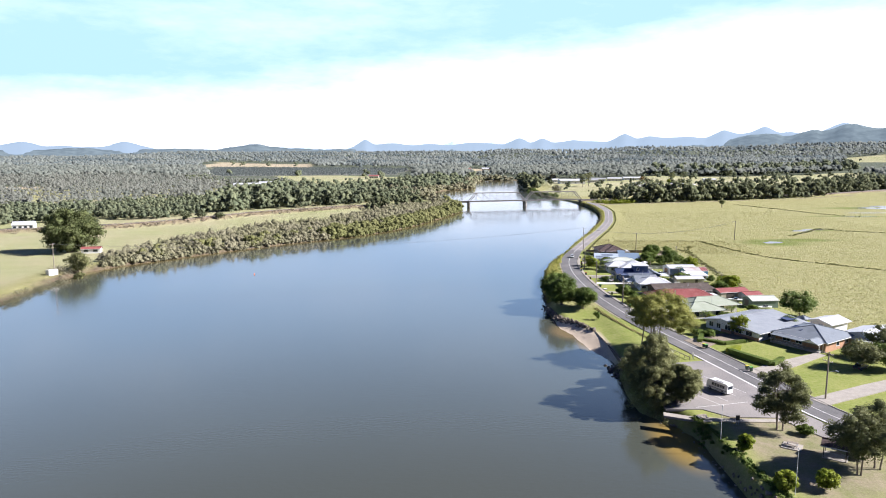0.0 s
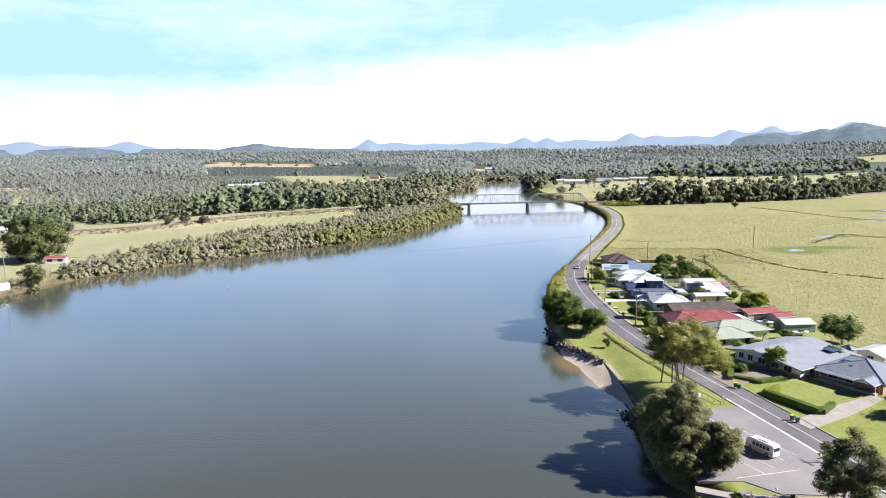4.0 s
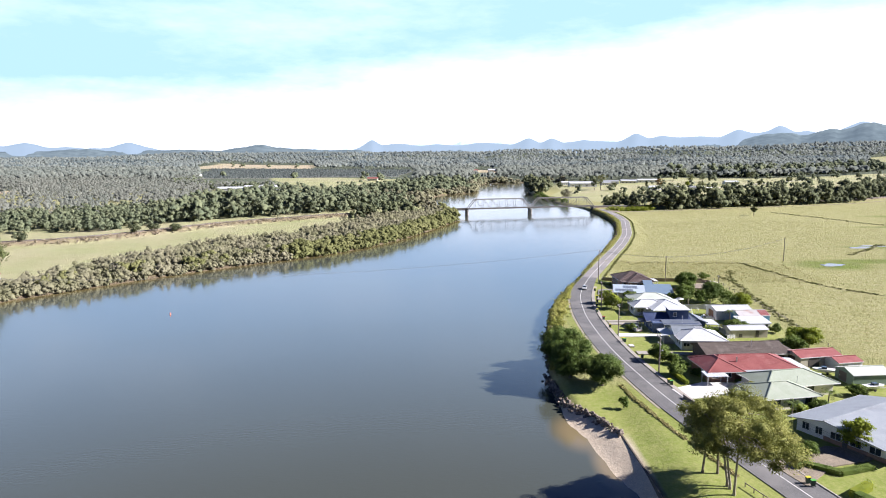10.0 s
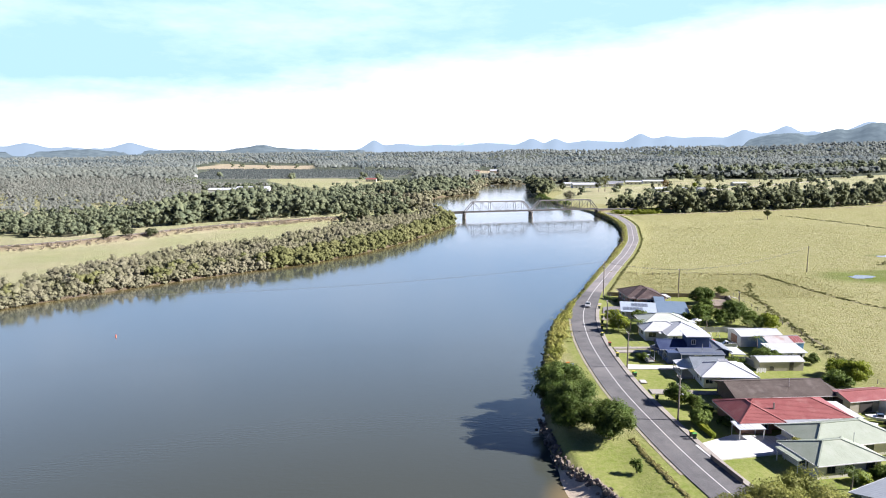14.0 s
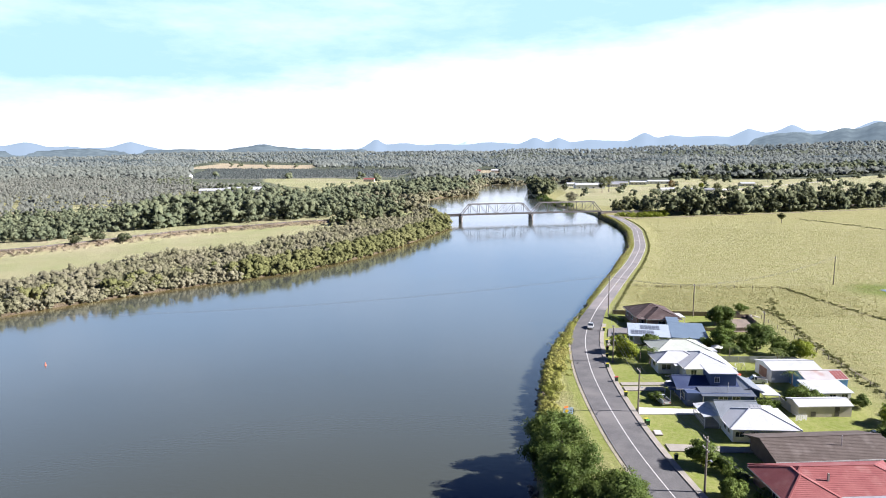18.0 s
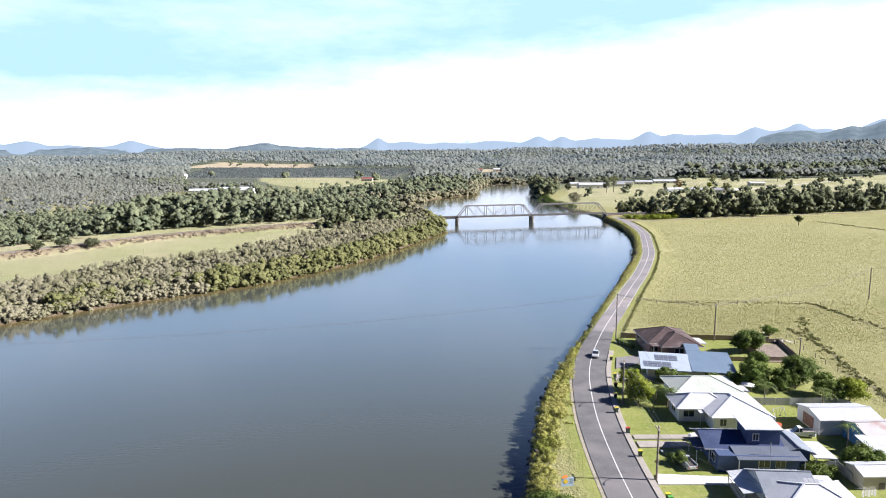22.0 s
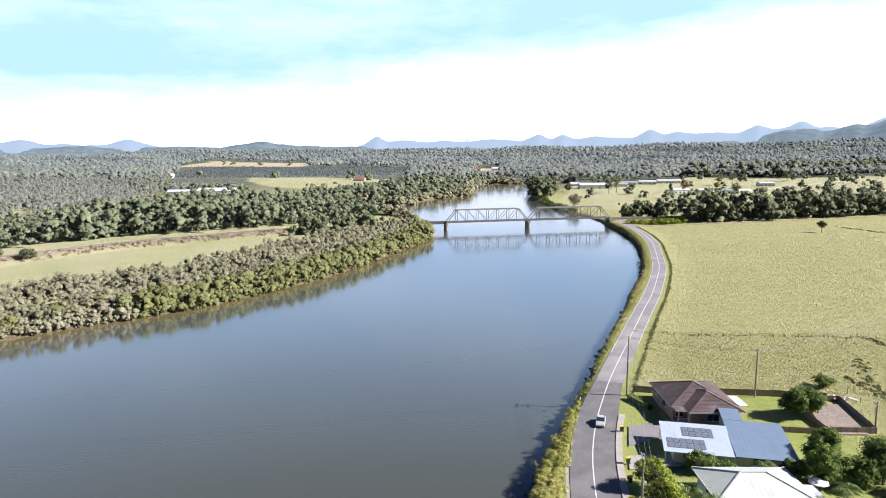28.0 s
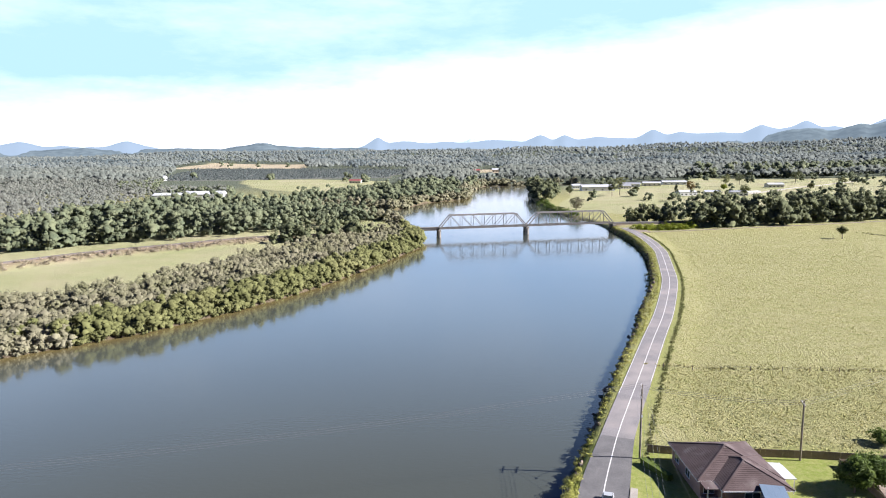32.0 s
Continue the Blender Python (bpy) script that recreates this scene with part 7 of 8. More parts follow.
s = shed("shed", "blue-sided shed with a rusty patched roof", 104.6, 279.2, 4, 9.4, 6.4, 2.9, 1.0, "wall_blue", "roof_rust", "x")
for k in range(4):
    bm = bmesh.new()
    x0 = 2.0 + k * 0.72
    slab(bm, [(x0, -3.3, 2.965), (x0 + 0.6, -3.3, 2.965), (x0 + 0.6, -0.3, 3.86), (x0, -0.3, 3.86)], 0.03)
    part("roof_sheet", bm, M["roof_red"], s, "rust-red roofing sheet")
s = empty("shed", 102.6, 272.9, G, 4, "low pale lean-to shed with dark windows", "shed")
walls(s, -4.0, 4.2, -2.8, 2.9, 2.0, "wall_white")
flat_roof(s, -4.4, 4.6, -3.2, 3.1, (2.05, 2.05, 2.9, 2.9), "roof_white", "roof", False, "pale grey-blue sheet roof")
for u in (-2.6, 0.2, 2.8):
    window(s, "s", -2.8, u, 1.3, 0.7, 0.95, "white_frame")
shed("shed", "long beige shed with white roof", 97, 264.2, 3, 10.8, 4.6, 2.3, 0.7, "wall_beige", "roof_white", "x", (("s", 2.4, 1.0, 2.0, "dark_frame"), ("s", -2.4, 1.0, 1.0, "dark_frame")))

# ---- poles and wires ----
POLES = {}


def power_pole(key, x, y, h, arm_rz=0.0, arms=1, lamp=0.0, label="weathered timber power pole with crossarm"):
    gz = float(ground_z(x, y))
    p = empty("power_pole", x, y, gz, arm_rz, label, "power pole", "power poles")
    bm = bmesh.new()
    tube(bm, [(0, 0, -0.5), (0, 0, h * 0.5), (0, 0, h)], [0.19, 0.165, 0.13], 10)
    part("pole", bm, M["pole"], p)
    for k in range(arms):
        z = h - 0.5 - k * 1.6
        bm = bmesh.new()
        beam(bm, (-1.25, 0.16, z), (1.25, 0.16, z), 0.11, 0.13)
        part("crossarm", bm, M["pole"], p)
        for u in (-1.1, -0.45, 0.45, 1.1):
            bm = bmesh.new()
            tube(bm, [(u, 0.16, z + 0.06), (u, 0.16, z + 0.16), (u, 0.16, z + 0.26)], [0.05, 0.075, 0.04], 8)
            part("insulator", bm, M["white_frame"], p)
    if lamp:
        bm = bmesh.new()
        tube(bm, [(0, 0, h * 0.55), (-lamp * 0.5, 0, h * 0.62), (-lamp, 0, h * 0.66)], [0.05, 0.045, 0.04], 6)
        part("lamp_arm", bm, M["metal_grey"], p)
        bm = bmesh.new()
        box(bm, -lamp - 0.5, -lamp + 0.1, -0.12, 0.12, h * 0.66 - 0.06, h * 0.66 + 0.06)
        part("lamp_head", bm, M["metal_grey"], p)
    POLES[key] = (x, y, gz + h - 0.35)
    return p


power_pole("a", 81.3, 138.3, 10.5, 110, 2, 2.0)
power_pole("b", 62.4, 231, 9.3, 92, 2, 1.6)
power_pole("c", 60.6, 264, 9.2, 90, 1, 2.0)
power_pole("d", 62.8, 297, 9.5, 86, 1, 2.0)
power_pole("e", 72.0, 345, 13.2, 78, 2, 2.6, "tall timber power pole with two crossarms and street lamp")
power_pole("f", 99, 345, 10.6, 80, 1, 0, "timber power pole at the edge of the paddock")
power_pole("g", 173.5, 401, 11.5, 60, 1, 0, "timber power pole in the open paddock")
power_pole("h", 113.5, 327, 6.0, 80, 1, 0, "short timber pole behind the back yards")
lp = power_pole("i", -169, 291, 13.5, 60, 1, 0, "slim pale pole with white transformer on the far bank")
bm = bmesh.new()
box(bm, -3.2, 0.8, -1.2, 1.2, -0.3, 2.2)
part("switch_cabinet", bm, M["white_frame"], lp, "white cabinet at the pole foot")


def cable(p, q, sag, label="thin black overhead power cable", r=0.016):
    p, q = Vector(p), Vector(q)
    pts = []
    for i in range(15):
        f = i / 14
        v = p.lerp(q, f)
        v.z -= sag * 4 * f * (1 - f)
        pts.append(v)
    bm = bmesh.new()
    tube(bm, [v - pts[0] for v in pts], [r] * 15, 4)
    me_ = bpy.data.meshes.new("power_cable")
    bm.to_mesh(me_)
    bm.free()
    me_.materials.append(M["wire"])
    ob = new("power_cable", me_)
    ob.location = pts[0]
    return tagged(ob, label, "cable", "power cables")


def offs(k, dx, dy, dz=0.0):
    x, y, z = POLES[k]
    return (x + dx, y + dy, z + dz)


for k1, k2, sag in (("a", "b", 2.0), ("b", "c", 0.7), ("c", "d", 0.7), ("d", "e", 1.0)):
    for o in (-1.1, -0.45, 0.45, 1.1):
        cable(offs(k1, o, 0, -0.3), offs(k2, o, 0, -0.3), sag)
for o in (-0.9, 0.0, 0.9):
    cable(offs("e", 0, o, 0.3), offs("i", 0, o), 5.0, "power cable strung across the river", 0.014)
    cable(offs("e", 0, o, 0.0), offs("f", 0, o), 0.6)
    cable(offs("f", 0, o, 0.0), offs("g", 0, o), 2.0)
for (kx, hx, hy) in (("b", 72, 226), ("c", 74, 258), ("c", 72, 270), ("d", 74, 291), ("d", 74, 300), ("e", 77, 330), ("e", 74, 318)):
    cable(offs(kx, 0, 0, -1.2), (hx, hy, 5.8), 0.6, "thin service cable to a house")


# ---- wheelie bins ----
M["bin_green"] = material("bin_plastic", (0.03, 0.055, 0.035), 0.5, vary=(0.04, 0.07, 0.045), scale=2)
M["lid_yellow"] = material("bin_lid_yellow", (0.62, 0.55, 0.04), 0.45)
M["lid_red"] = material("bin_lid_red", (0.45, 0.05, 0.04), 0.45)
M["lid_green"] = material("bin_lid_green", (0.12, 0.4, 0.08), 0.45)
M["tyre"] = material("rubber", (0.03, 0.03, 0.03), 0.8)


def bin_thing(lid, label):
    b = empty("wheelie_bin", 0, 0, 0, 0, label, "bin", "wheelie bins")
    bm = bmesh.new()
    lo = [bm.verts.new(v) for v in ((-0.22, -0.24, 0.06), (0.22, -0.24, 0.06), (0.22, 0.24, 0.06), (-0.22, 0.24, 0.06))]
    hi = [bm.verts.new(v) for v in ((-0.29, -0.34, 0.98), (0.29, -0.34, 0.98), (0.29, 0.34, 0.98), (-0.29, 0.34, 0.98))]
    bm.faces.new(list(reversed(lo))), bm.faces.new(hi)
    for i in range(4):
        j = (i + 1) % 4
        bm.faces.new([lo[i], lo[j], hi[j], hi[i]])
    part("body", bm, M["bin_green"], b)
    bm = bmesh.new()
    slab(bm, [(-0.31, -0.37, 1.03), (0.31, -0.37, 1.03), (0.31, 0.37, 1.1), (-0.31, 0.37, 1.1)], 0.06)
    part("lid", bm, M[lid], b)
    for s in (-0.25, 0.25):
        bm = bmesh.new()
        tube(bm, [(s - 0.03, 0.27, 0.1), (s + 0.03, 0.27, 0.1)], [0.1, 0.1], 10)
        part("wheel", bm, M["tyre"], b)
    return b


proto = {"lid_yellow": bin_thing("lid_yellow", "dark wheelie bin with a yellow lid at the kerb"),
         "lid_red": bin_thing("lid_red", "dark wheelie bin with a red lid at the kerb"),
         "lid_green": bin_thing("lid_green", "dark wheelie bin with a green lid at the kerb")}
used = set()
for bx, by, lid in ((60.4, 292, "lid_yellow"), (60.3, 282, "lid_red"), (60.1, 272.3, "lid_yellow"), (60.5, 257.6, "lid_yellow"), (60.6, 256.7, "lid_green"), (61.4, 242, "lid_yellow"),
                    (62.3, 223, "lid_yellow"), (62.5, 222.0, "lid_green"), (66.6, 326, "lid_yellow"), (64.7, 313, "lid_yellow"), (63.4, 306.4, "lid_red"), (69.7, 176, "lid_yellow"), (70.0, 175, "lid_green"),
                    (73.0, 157.3, "lid_yellow"), (73.5, 156.2, "lid_green"), (62.0, 300, "lid_yellow")):
    m_ = pose(bx, by, 3.17, 0, 0, -85 + random.uniform(-14, 14))
    if lid in used:
        copy_thing(proto[lid], m_)
    else:
        proto[lid].matrix_basis = m_
        used.add(lid)

# ---- vehicles ----
M["car_white"] = material("white_car_paint", (0.78, 0.78, 0.76), 0.3, spec=0.5)
M["car_silver"] = material("silver_car_paint", (0.62, 0.63, 0.62), 0.3, 0.4, spec=0.5)
M["car_dark"] = material("dark_car_paint", (0.05, 0.06, 0.08), 0.3, spec=0.5)
M["car_red"] = material("orange_red_paint", (0.6, 0.12, 0.05), 0.4, spec=0.5)
M["lens_red"] = material("red_lamp_lens", (0.4, 0.02, 0.02), 0.2)
M["lens_clear"] = material("clear_lamp_lens", (0.7, 0.7, 0.68), 0.15)


def loft(bm, rings):
    R = [[bm.verts.new(p) for p in ring] for ring in rings]
    k = len(R[0])
    for a, b in zip(R, R[1:]):
        for i in range(k):
            j = (i + 1) % k
            bm.faces.new([a[i], a[j], b[j], b[i]])
    bm.faces.new(list(reversed(R[0])))
    bm.faces.new(R[-1])


def wheel_parts(v, xs, half, r):
    for x in xs:
        for s in (-half, half):
            bm = bmesh.new()
            tube(bm, [(x, s - 0.11, r), (x, s - 0.07, r), (x, s + 0.07, r), (x, s + 0.11, r)], [r * 0.86, r, r, r * 0.86], 16)
            w = part("wheel", bm, M["tyre"], v)
            bm = bmesh.new()
            tube(bm, [(x, s - 0.125, r), (x, s + 0.125, r)], [r * 0.55, r * 0.55], 12)
            part("rim", bm, M["metal_grey"], w)


def vehicle(name, label, x, y, rz, L, Wd, H, paint, style, z=3.08):
    """A vehicle with its nose towards local +x. style: sedan, ute or bus."""
    v = empty(name, x, y, z, rz, label, "car" if style != "bus" else "bus")
    w, l = Wd / 2, L / 2
    r = 0.33 if style != "bus" else 0.40

    def sec(xx, z0, z1, ww, top):
        return [(xx, -ww, z0), (xx, -ww, (z0 + z1) / 2), (xx, -ww * top, z1), (xx, ww * top, z1), (xx, ww, (z0 + z1) / 2), (xx, ww, z0)]

    bm = bmesh.new()
    if style == "bus":
        loft(bm, [sec(-l, 0.45, H * 0.93, w * 0.93, 0.9), sec(-l + 0.25, 0.35, H, w, 0.92), sec(l - 0.9, 0.35, H, w, 0.92), sec(l - 0.15, 0.4, H * 0.8, w * 0.95, 0.9), sec(l, 0.45, H * 0.5, w * 0.9, 0.95)])
        part("body", bm, M[paint], v)
        for s in (-1, 1):
            for k in range(5):
                u = -l + 0.75 + k * (L - 2.2) / 5
                bm = bmesh.new()
                a, b = sorted((s * (w - 0.06), s * (w + 0.012)))
                box(bm, u, u + (L - 2.2) / 5 - 0.12, a, b, H * 0.53, H * 0.8)
                part("side_window", bm, M["dark_glass"], v)
        bm = bmesh.new()
        box(bm, -l - 0.015, -l + 0.05, -w * 0.75, w * 0.75, H * 0.55, H * 0.82)
        part("rear_window", bm, M["dark_glass"], v)
        bm = bmesh.new()
        slab(bm, [(l - 0.1, -w * 0.8, H * 0.58), (l - 0.1, w * 0.8, H * 0.58), (l - 0.45, w * 0.75, H * 0.9), (l - 0.45, -w * 0.75, H * 0.9)], 0.04)
        part("windscreen", bm, M["dark_glass"], v)
        bm = bmesh.new()
        box(bm, -l * 0.5, l * 0.2, -w * 0.5, w * 0.5, H - 0.03, H + 0.14)
        part("roof_pod", bm, M["white_frame"], v)
        bm = bmesh.new()
        box(bm, -l * 0.95, l * 0.75, -w - 0.008, w + 0.008, 0.75, 0.95)
        part("stripe", bm, M["roof_shed"], v, "pale grey side stripe")
        wheel_parts(v, (-l * 0.55, l * 0.62), w - 0.1, r)
    else:
        hb = 0.95
        loft(bm, [sec(-l, 0.4, hb * 0.9, w * 0.9, 0.92), sec(-l + 0.25, 0.28, hb, w, 0.93), sec(l * 0.35, 0.28, hb, w, 0.93), sec(l - 0.3, 0.3, hb * 0.82, w * 0.96, 0.92), sec(l, 0.4, hb * 0.65, w * 0.86, 0.92)])
        part("body", bm, M[paint], v)
        c0, c1 = (-l * 0.72, l * 0.42) if style == "sedan" else (-l * 0.08, l * 0.46)
        bm = bmesh.new()
        loft(bm, [[(c0, -w * 0.86, hb - 0.03), (c0, w * 0.86, hb - 0.03), (c1, w * 0.86, hb - 0.03), (c1, -w * 0.86, hb - 0.03)],
                  [(c0 + 0.45 * (style == "sedan") + 0.08, -w * 0.7, H - 0.05), (c0 + 0.45 * (style == "sedan") + 0.08, w * 0.7, H - 0.05), (c1 - 0.75, w * 0.7, H - 0.05), (c1 - 0.75, -w * 0.7, H - 0.05)]])
        part("cabin_glass", bm, M["dark_glass"], v, "dark tinted glass")
        bm = bmesh.new()
        box(bm, c0 + 0.5 * (style == "sedan") + 0.05, c1 - 0.72, -w * 0.71, w * 0.71, H - 0.06, H)
        part("roof_panel", bm, M[paint], v)
        for s in (-1, 1):
            for u in ((c0 + c1) / 2 - 0.1,):
                bm = bmesh.new()
                beam(bm, (u, s * w * 0.87, hb - 0.05), (u, s * w * 0.71, H - 0.03), 0.09)
                part("door_pillar", bm, M[paint], v)
            bm = bmesh.new()
            box(bm, l - 0.2, l - 0.02, min(s * w * 0.5, s * w * 0.85), max(s * w * 0.5, s * w * 0.85), 0.55, 0.7)
            part("headlight", bm, M["lens_clear"], v)
            bm = bmesh.new()
            box(bm, -l - 0.012, -l + 0.1, min(s * w * 0.6, s * w * 0.88), max(s * w * 0.6, s * w * 0.88), 0.58, 0.76)
            part("tail_light", bm, M["lens_red"], v)
        if style == "ute":
            bm = bmesh.new()
            box(bm, -l + 0.1, c0 - 0.08, -w * 0.8, w * 0.8, hb - 0.01, hb + 0.02)
            part("tray_floor", bm, M["dark_frame"], v)
            for s in (-1, 1):
                bm = bmesh.new()
                box(bm, -l + 0.05, c0 - 0.05, min(s * w * 0.84, s * w * 0.96), max(s * w * 0.84, s * w * 0.96), hb - 0.05, hb + 0.28)
                part("tray_side", bm, M[paint], v)
        wheel_parts(v, (-l * 0.6, l * 0.6), w - 0.08, r)
    return v


vehicle("minibus", "white minibus camper parked in the riverside car park", 60.6, 143, 117, 5.7, 1.9, 2.4, "car_white", "bus", 3.05)
vehicle("car", "silver hatchback driving along the river road", 63.4, 329.5, -104, 4.2, 1.74, 1.46, "car_silver", "sedan", 3.06)
vehicle("ute", "pale silver utility parked on the front lawn", 67.0, 269.5, 100, 4.8, 1.75, 1.6, "car_silver", "ute", 3.0)
vehicle("ute", "white utility parked in a back yard", 91.8, 281.8, 172, 5.1, 1.8, 1.7, "car_white", "ute", 3.0)
vehicle("car", "white car under the carport roof", 79.5, 221.5, 190, 4.4, 1.75, 1.45, "car_white", "sedan", 3.15)
vehicle("car", "dark car parked in deep shade", 101, 158.5, 35, 4.4, 1.75, 1.45, "car_dark", "sedan", 3.0)
vehicle("car", "white car under the navy house carport", 73.0, 279.6, 180, 4.3, 1.75, 1.45, "car_white", "sedan", 3.14)


def boat(x, y, rz, L, label, paint="car_white"):
    b = empty("boat", x, y, G + 0.45, rz, label, "boat")
    bm = bmesh.new()
    rings = []
    for f, ww, z0 in ((-0.5, 0.85, 0.1), (-0.2, 1.0, 0.0), (0.15, 0.95, 0.02), (0.38, 0.6, 0.12), (0.5, 0.06, 0.35)):
        rings.append([(f * L, -ww, 0.75), (f * L, -ww * 0.75, z0 + 0.25), (f * L, 0, z0), (f * L, ww * 0.75, z0 + 0.25), (f * L, ww, 0.75)])
    loft(bm, rings)
    part("hull", bm, M[paint], b)
    bm = bmesh.new()
    box(bm, -0.1 * L, 0.12 * L, -0.55, 0.55, 0.74, 1.25)
    part("console", bm, M["dark_glass"], b)
    bm = bmesh.new()
    beam(bm, (-0.5 * L, 0, -0.1), (0.62 * L, 0, -0.1), 0.12)
    part("trailer", bm, M["metal_grey"], b)
    for s in (-0.95, 0.95):
        bm = bmesh.new()
        tube(bm, [(-0.12 * L, s - 0.1, -0.15), (-0.12 * L, s + 0.1, -0.15)], [0.3, 0.3], 12)
        part("wheel", bm, M["tyre"], b)
    return b


boat(96, 226.5, 10, 6.0, "white boat on a trailer behind the house")
boat(101.5, 230.5, 160, 5.2, "white boat on a trailer beside the red sheds")
boat(106.5, 219.2, 12, 5.0, "white boat on a trailer beside the green shed")
boat(100.5, 251.0, 20, 4.2, "small white dinghy in the long grass")
boat(88.2, 284.5, 150, 2.6, "small orange dinghy in the back yard", "car_red")

# ---- rocks, walls and fences ----
rock_meshes = []
for k in range(7):
    bm = bmesh.new()
    bmesh.ops.create_icosphere(bm, subdivisions=1, radius=1.0)
    rr = np.random.RandomState(500 + k)
    for v in bm.verts:
        v.co *= rr.uniform(0.65, 1.15)
    mm = bpy.data.meshes.new("rock")
    bm.to_mesh(mm)
    bm.free()
    mm.materials.append(M["rock"])
    rock_meshes.append(mm)


def rock_run(label, pts, n, size, spread, z0, z1, seed):
    r = np.random.RandomState(seed)
    L = smooth_line(pts, 0.5)
    root = empty("rock_wall", L[0][0], L[0][1], 0, 0, label, "rocks")
    for i in range(n):
        p_ = L[int(r.randint(len(L)))] + r.normal(size=2) * spread
        s = r.uniform(*size)
        ob = new("rock", rock_meshes[int(r.randint(7))])
        ob.parent = root
        zz = max(float(ground_z(p_[0], p_[1])), -0.3) + r.uniform(z0, z1)
        ob.matrix_local = Matrix.LocRotScale(Vector((p_[0] - L[0][0], p_[1] - L[0][1], zz)), Euler(r.uniform(0, 6.28, 3)), Vector((s, s * r.uniform(0.7, 1.1), s * r.uniform(0.6, 0.9))))
    return root


rock_run("brown boulder wall above the small beach", [(36.0, 238), (36.4, 228), (37.0, 219), (38.2, 213), (41.4, 206.6), (43.6, 201.5), (45.2, 197.5)], 260, (0.3, 0.7), 0.42, -0.1, 0.5, 61)
rock_run("tumbled pale boulders at the end of the beach", [(43.6, 169), (44, 165.5), (43.2, 162)], 60, (0.4, 0.9), 0.9, 0.0, 0.5, 62)
rock_run("tumbled rocks along the park's river edge", [(44.5, 133), (46.6, 130), (48.0, 121), (49.0, 110), (49.5, 101), (52, 88)], 120, (0.2, 0.5), 0.5, -0.15, 0.15, 63)
rock_run("dark rocks at the foot of the road bank", [(37.2, 240), (40, 262), (45, 293), (50, 313), (59, 338), (70, 371)], 260, (0.3, 0.8), 0.6, -0.15, 0.25, 64)
rock_run("dark broken rocks under the grassy road bank", [(70, 371), (76, 388), (83, 408), (91, 429), (102, 463), (116, 503), (130, 561), (137, 605)], 280, (0.3, 0.9), 0.5, -0.1, 0.4, 65)
M["dark_timber"] = material("dark_timber", (0.075, 0.065, 0.05), 0.9, vary=(0.12, 0.10, 0.08), scale=1.5, bump=0.01)
wall_line = smooth_line([(45.3, 198), (45.4, 194), (45.8, 182), (45.9, 173), (45.7, 166)], 1.0)
tagged(ribbon("retaining_wall", wall_line, -0.14, 0.14, 1.95, -0.3, M["dark_timber"]), "dark timber retaining wall above the beach", "retaining wall", kind="structure")


def paling_fence(label, pts, h, mat, board=0.9, z=None):
    root = empty("fence", pts[0][0], pts[0][1], 0, 0, label, "fence")
    for (ax_, ay1), (bx_, by1) in zip(pts, pts[1:]):
        n = max(1, int(math.hypot(bx_ - ax_, by1 - ay1) / board))
        for i in range(n):
            u0, u1 = i / n, (i + 0.97) / n
            p0 = (ax_ + (bx_ - ax_) * u0 - pts[0][0], ay1 + (by1 - ay1) * u0 - pts[0][1])
            p1 = (ax_ + (bx_ - ax_) * u1 - pts[0][0], ay1 + (by1 - ay1) * u1 - pts[0][1])
            gz = float(ground_z(p0[0] + pts[0][0], p0[1] + pts[0][1]))
            bm = bmesh.new()
            beam(bm, (*p0, gz + h / 2 - 0.1), (*p1, gz + h / 2 - 0.1), 0.06, h)
            part("panel", bm, M[mat], root)
            if i % 3 == 0:
                bm = bmesh.new()
                beam(bm, (*p0, gz - 0.2), (*p0, gz + h + 0.04), 0.11)
                part("post", bm, M[mat], root)
    return root


paling_fence("brown timber paling fence behind the end house", [(74, 347.5), (78, 347), (92, 346.5), (104, 345.5), (113.5, 344)], 1.5, "paling")
paling_fence("brown timber fence round a bare garden plot", [(104.5, 343), (104.5, 326.5), (113.5, 326.5), (115.5, 343), (104.5, 343)], 1.3, "paling")
paling_fence("brown timber side fence between back yards", [(95.5, 327), (104, 326)], 1.2, "paling")
paling_fence("grey sheet-metal yard fence", [(88.5, 297.2), (97, 297), (107, 297.5), (110, 292)], 1.7, "fence_grey", 2.2)
paling_fence("grey sheet-metal fence beside the shed", [(86.8, 268.2), (91.4, 268.2), (91.4, 264)], 1.7, "fence_grey", 2.2)
paling_fence("low dark timber fence at the driveway", [(62.6, 214), (64.4, 205)], 1.0, "paling", 1.5)
paling_fence("grey sheet-metal back fence", [(98, 247), (105, 245), (110, 246)], 1.4, "fence_grey", 2.2)
plot = plate("garden_plot", [(104.4, 325.6), (111.6, 325.6), (114, 340.6), (107.4, 340.6)], float(ground_z(109, 335)) + 0.22, 2.0, M["ballast"])
tagged(plot, "bare brown soil in a fenced garden plot", "garden plot", kind="structure")


def wire_fence(label, pts, gap=6.0, h=1.15):
    L = smooth_line(pts, gap)
    root = empty("wire_fence", L[0][0], L[0][1], 0, 0, label, "fence")
    Z = ground_z(L[:, 0], L[:, 1])
    for (x_, y_), z_ in zip(L, Z):
        bm = bmesh.new()
        tube(bm, [(x_ - L[0][0], y_ - L[0][1], z_ - 0.3), (x_ - L[0][0], y_ - L[0][1], z_ + h)], [0.09, 0.08], 6)
        part("post", bm, M["pole"], root)
    for k in (0.45, 0.8, 1.1):
        bm = bmesh.new()
        tube(bm, [(x_ - L[0][0], y_ - L[0][1], z_ + k) for (x_, y_), z_ in zip(L, Z)], [0.012] * len(L), 3)
        part("strand", bm, M["wire"], root)


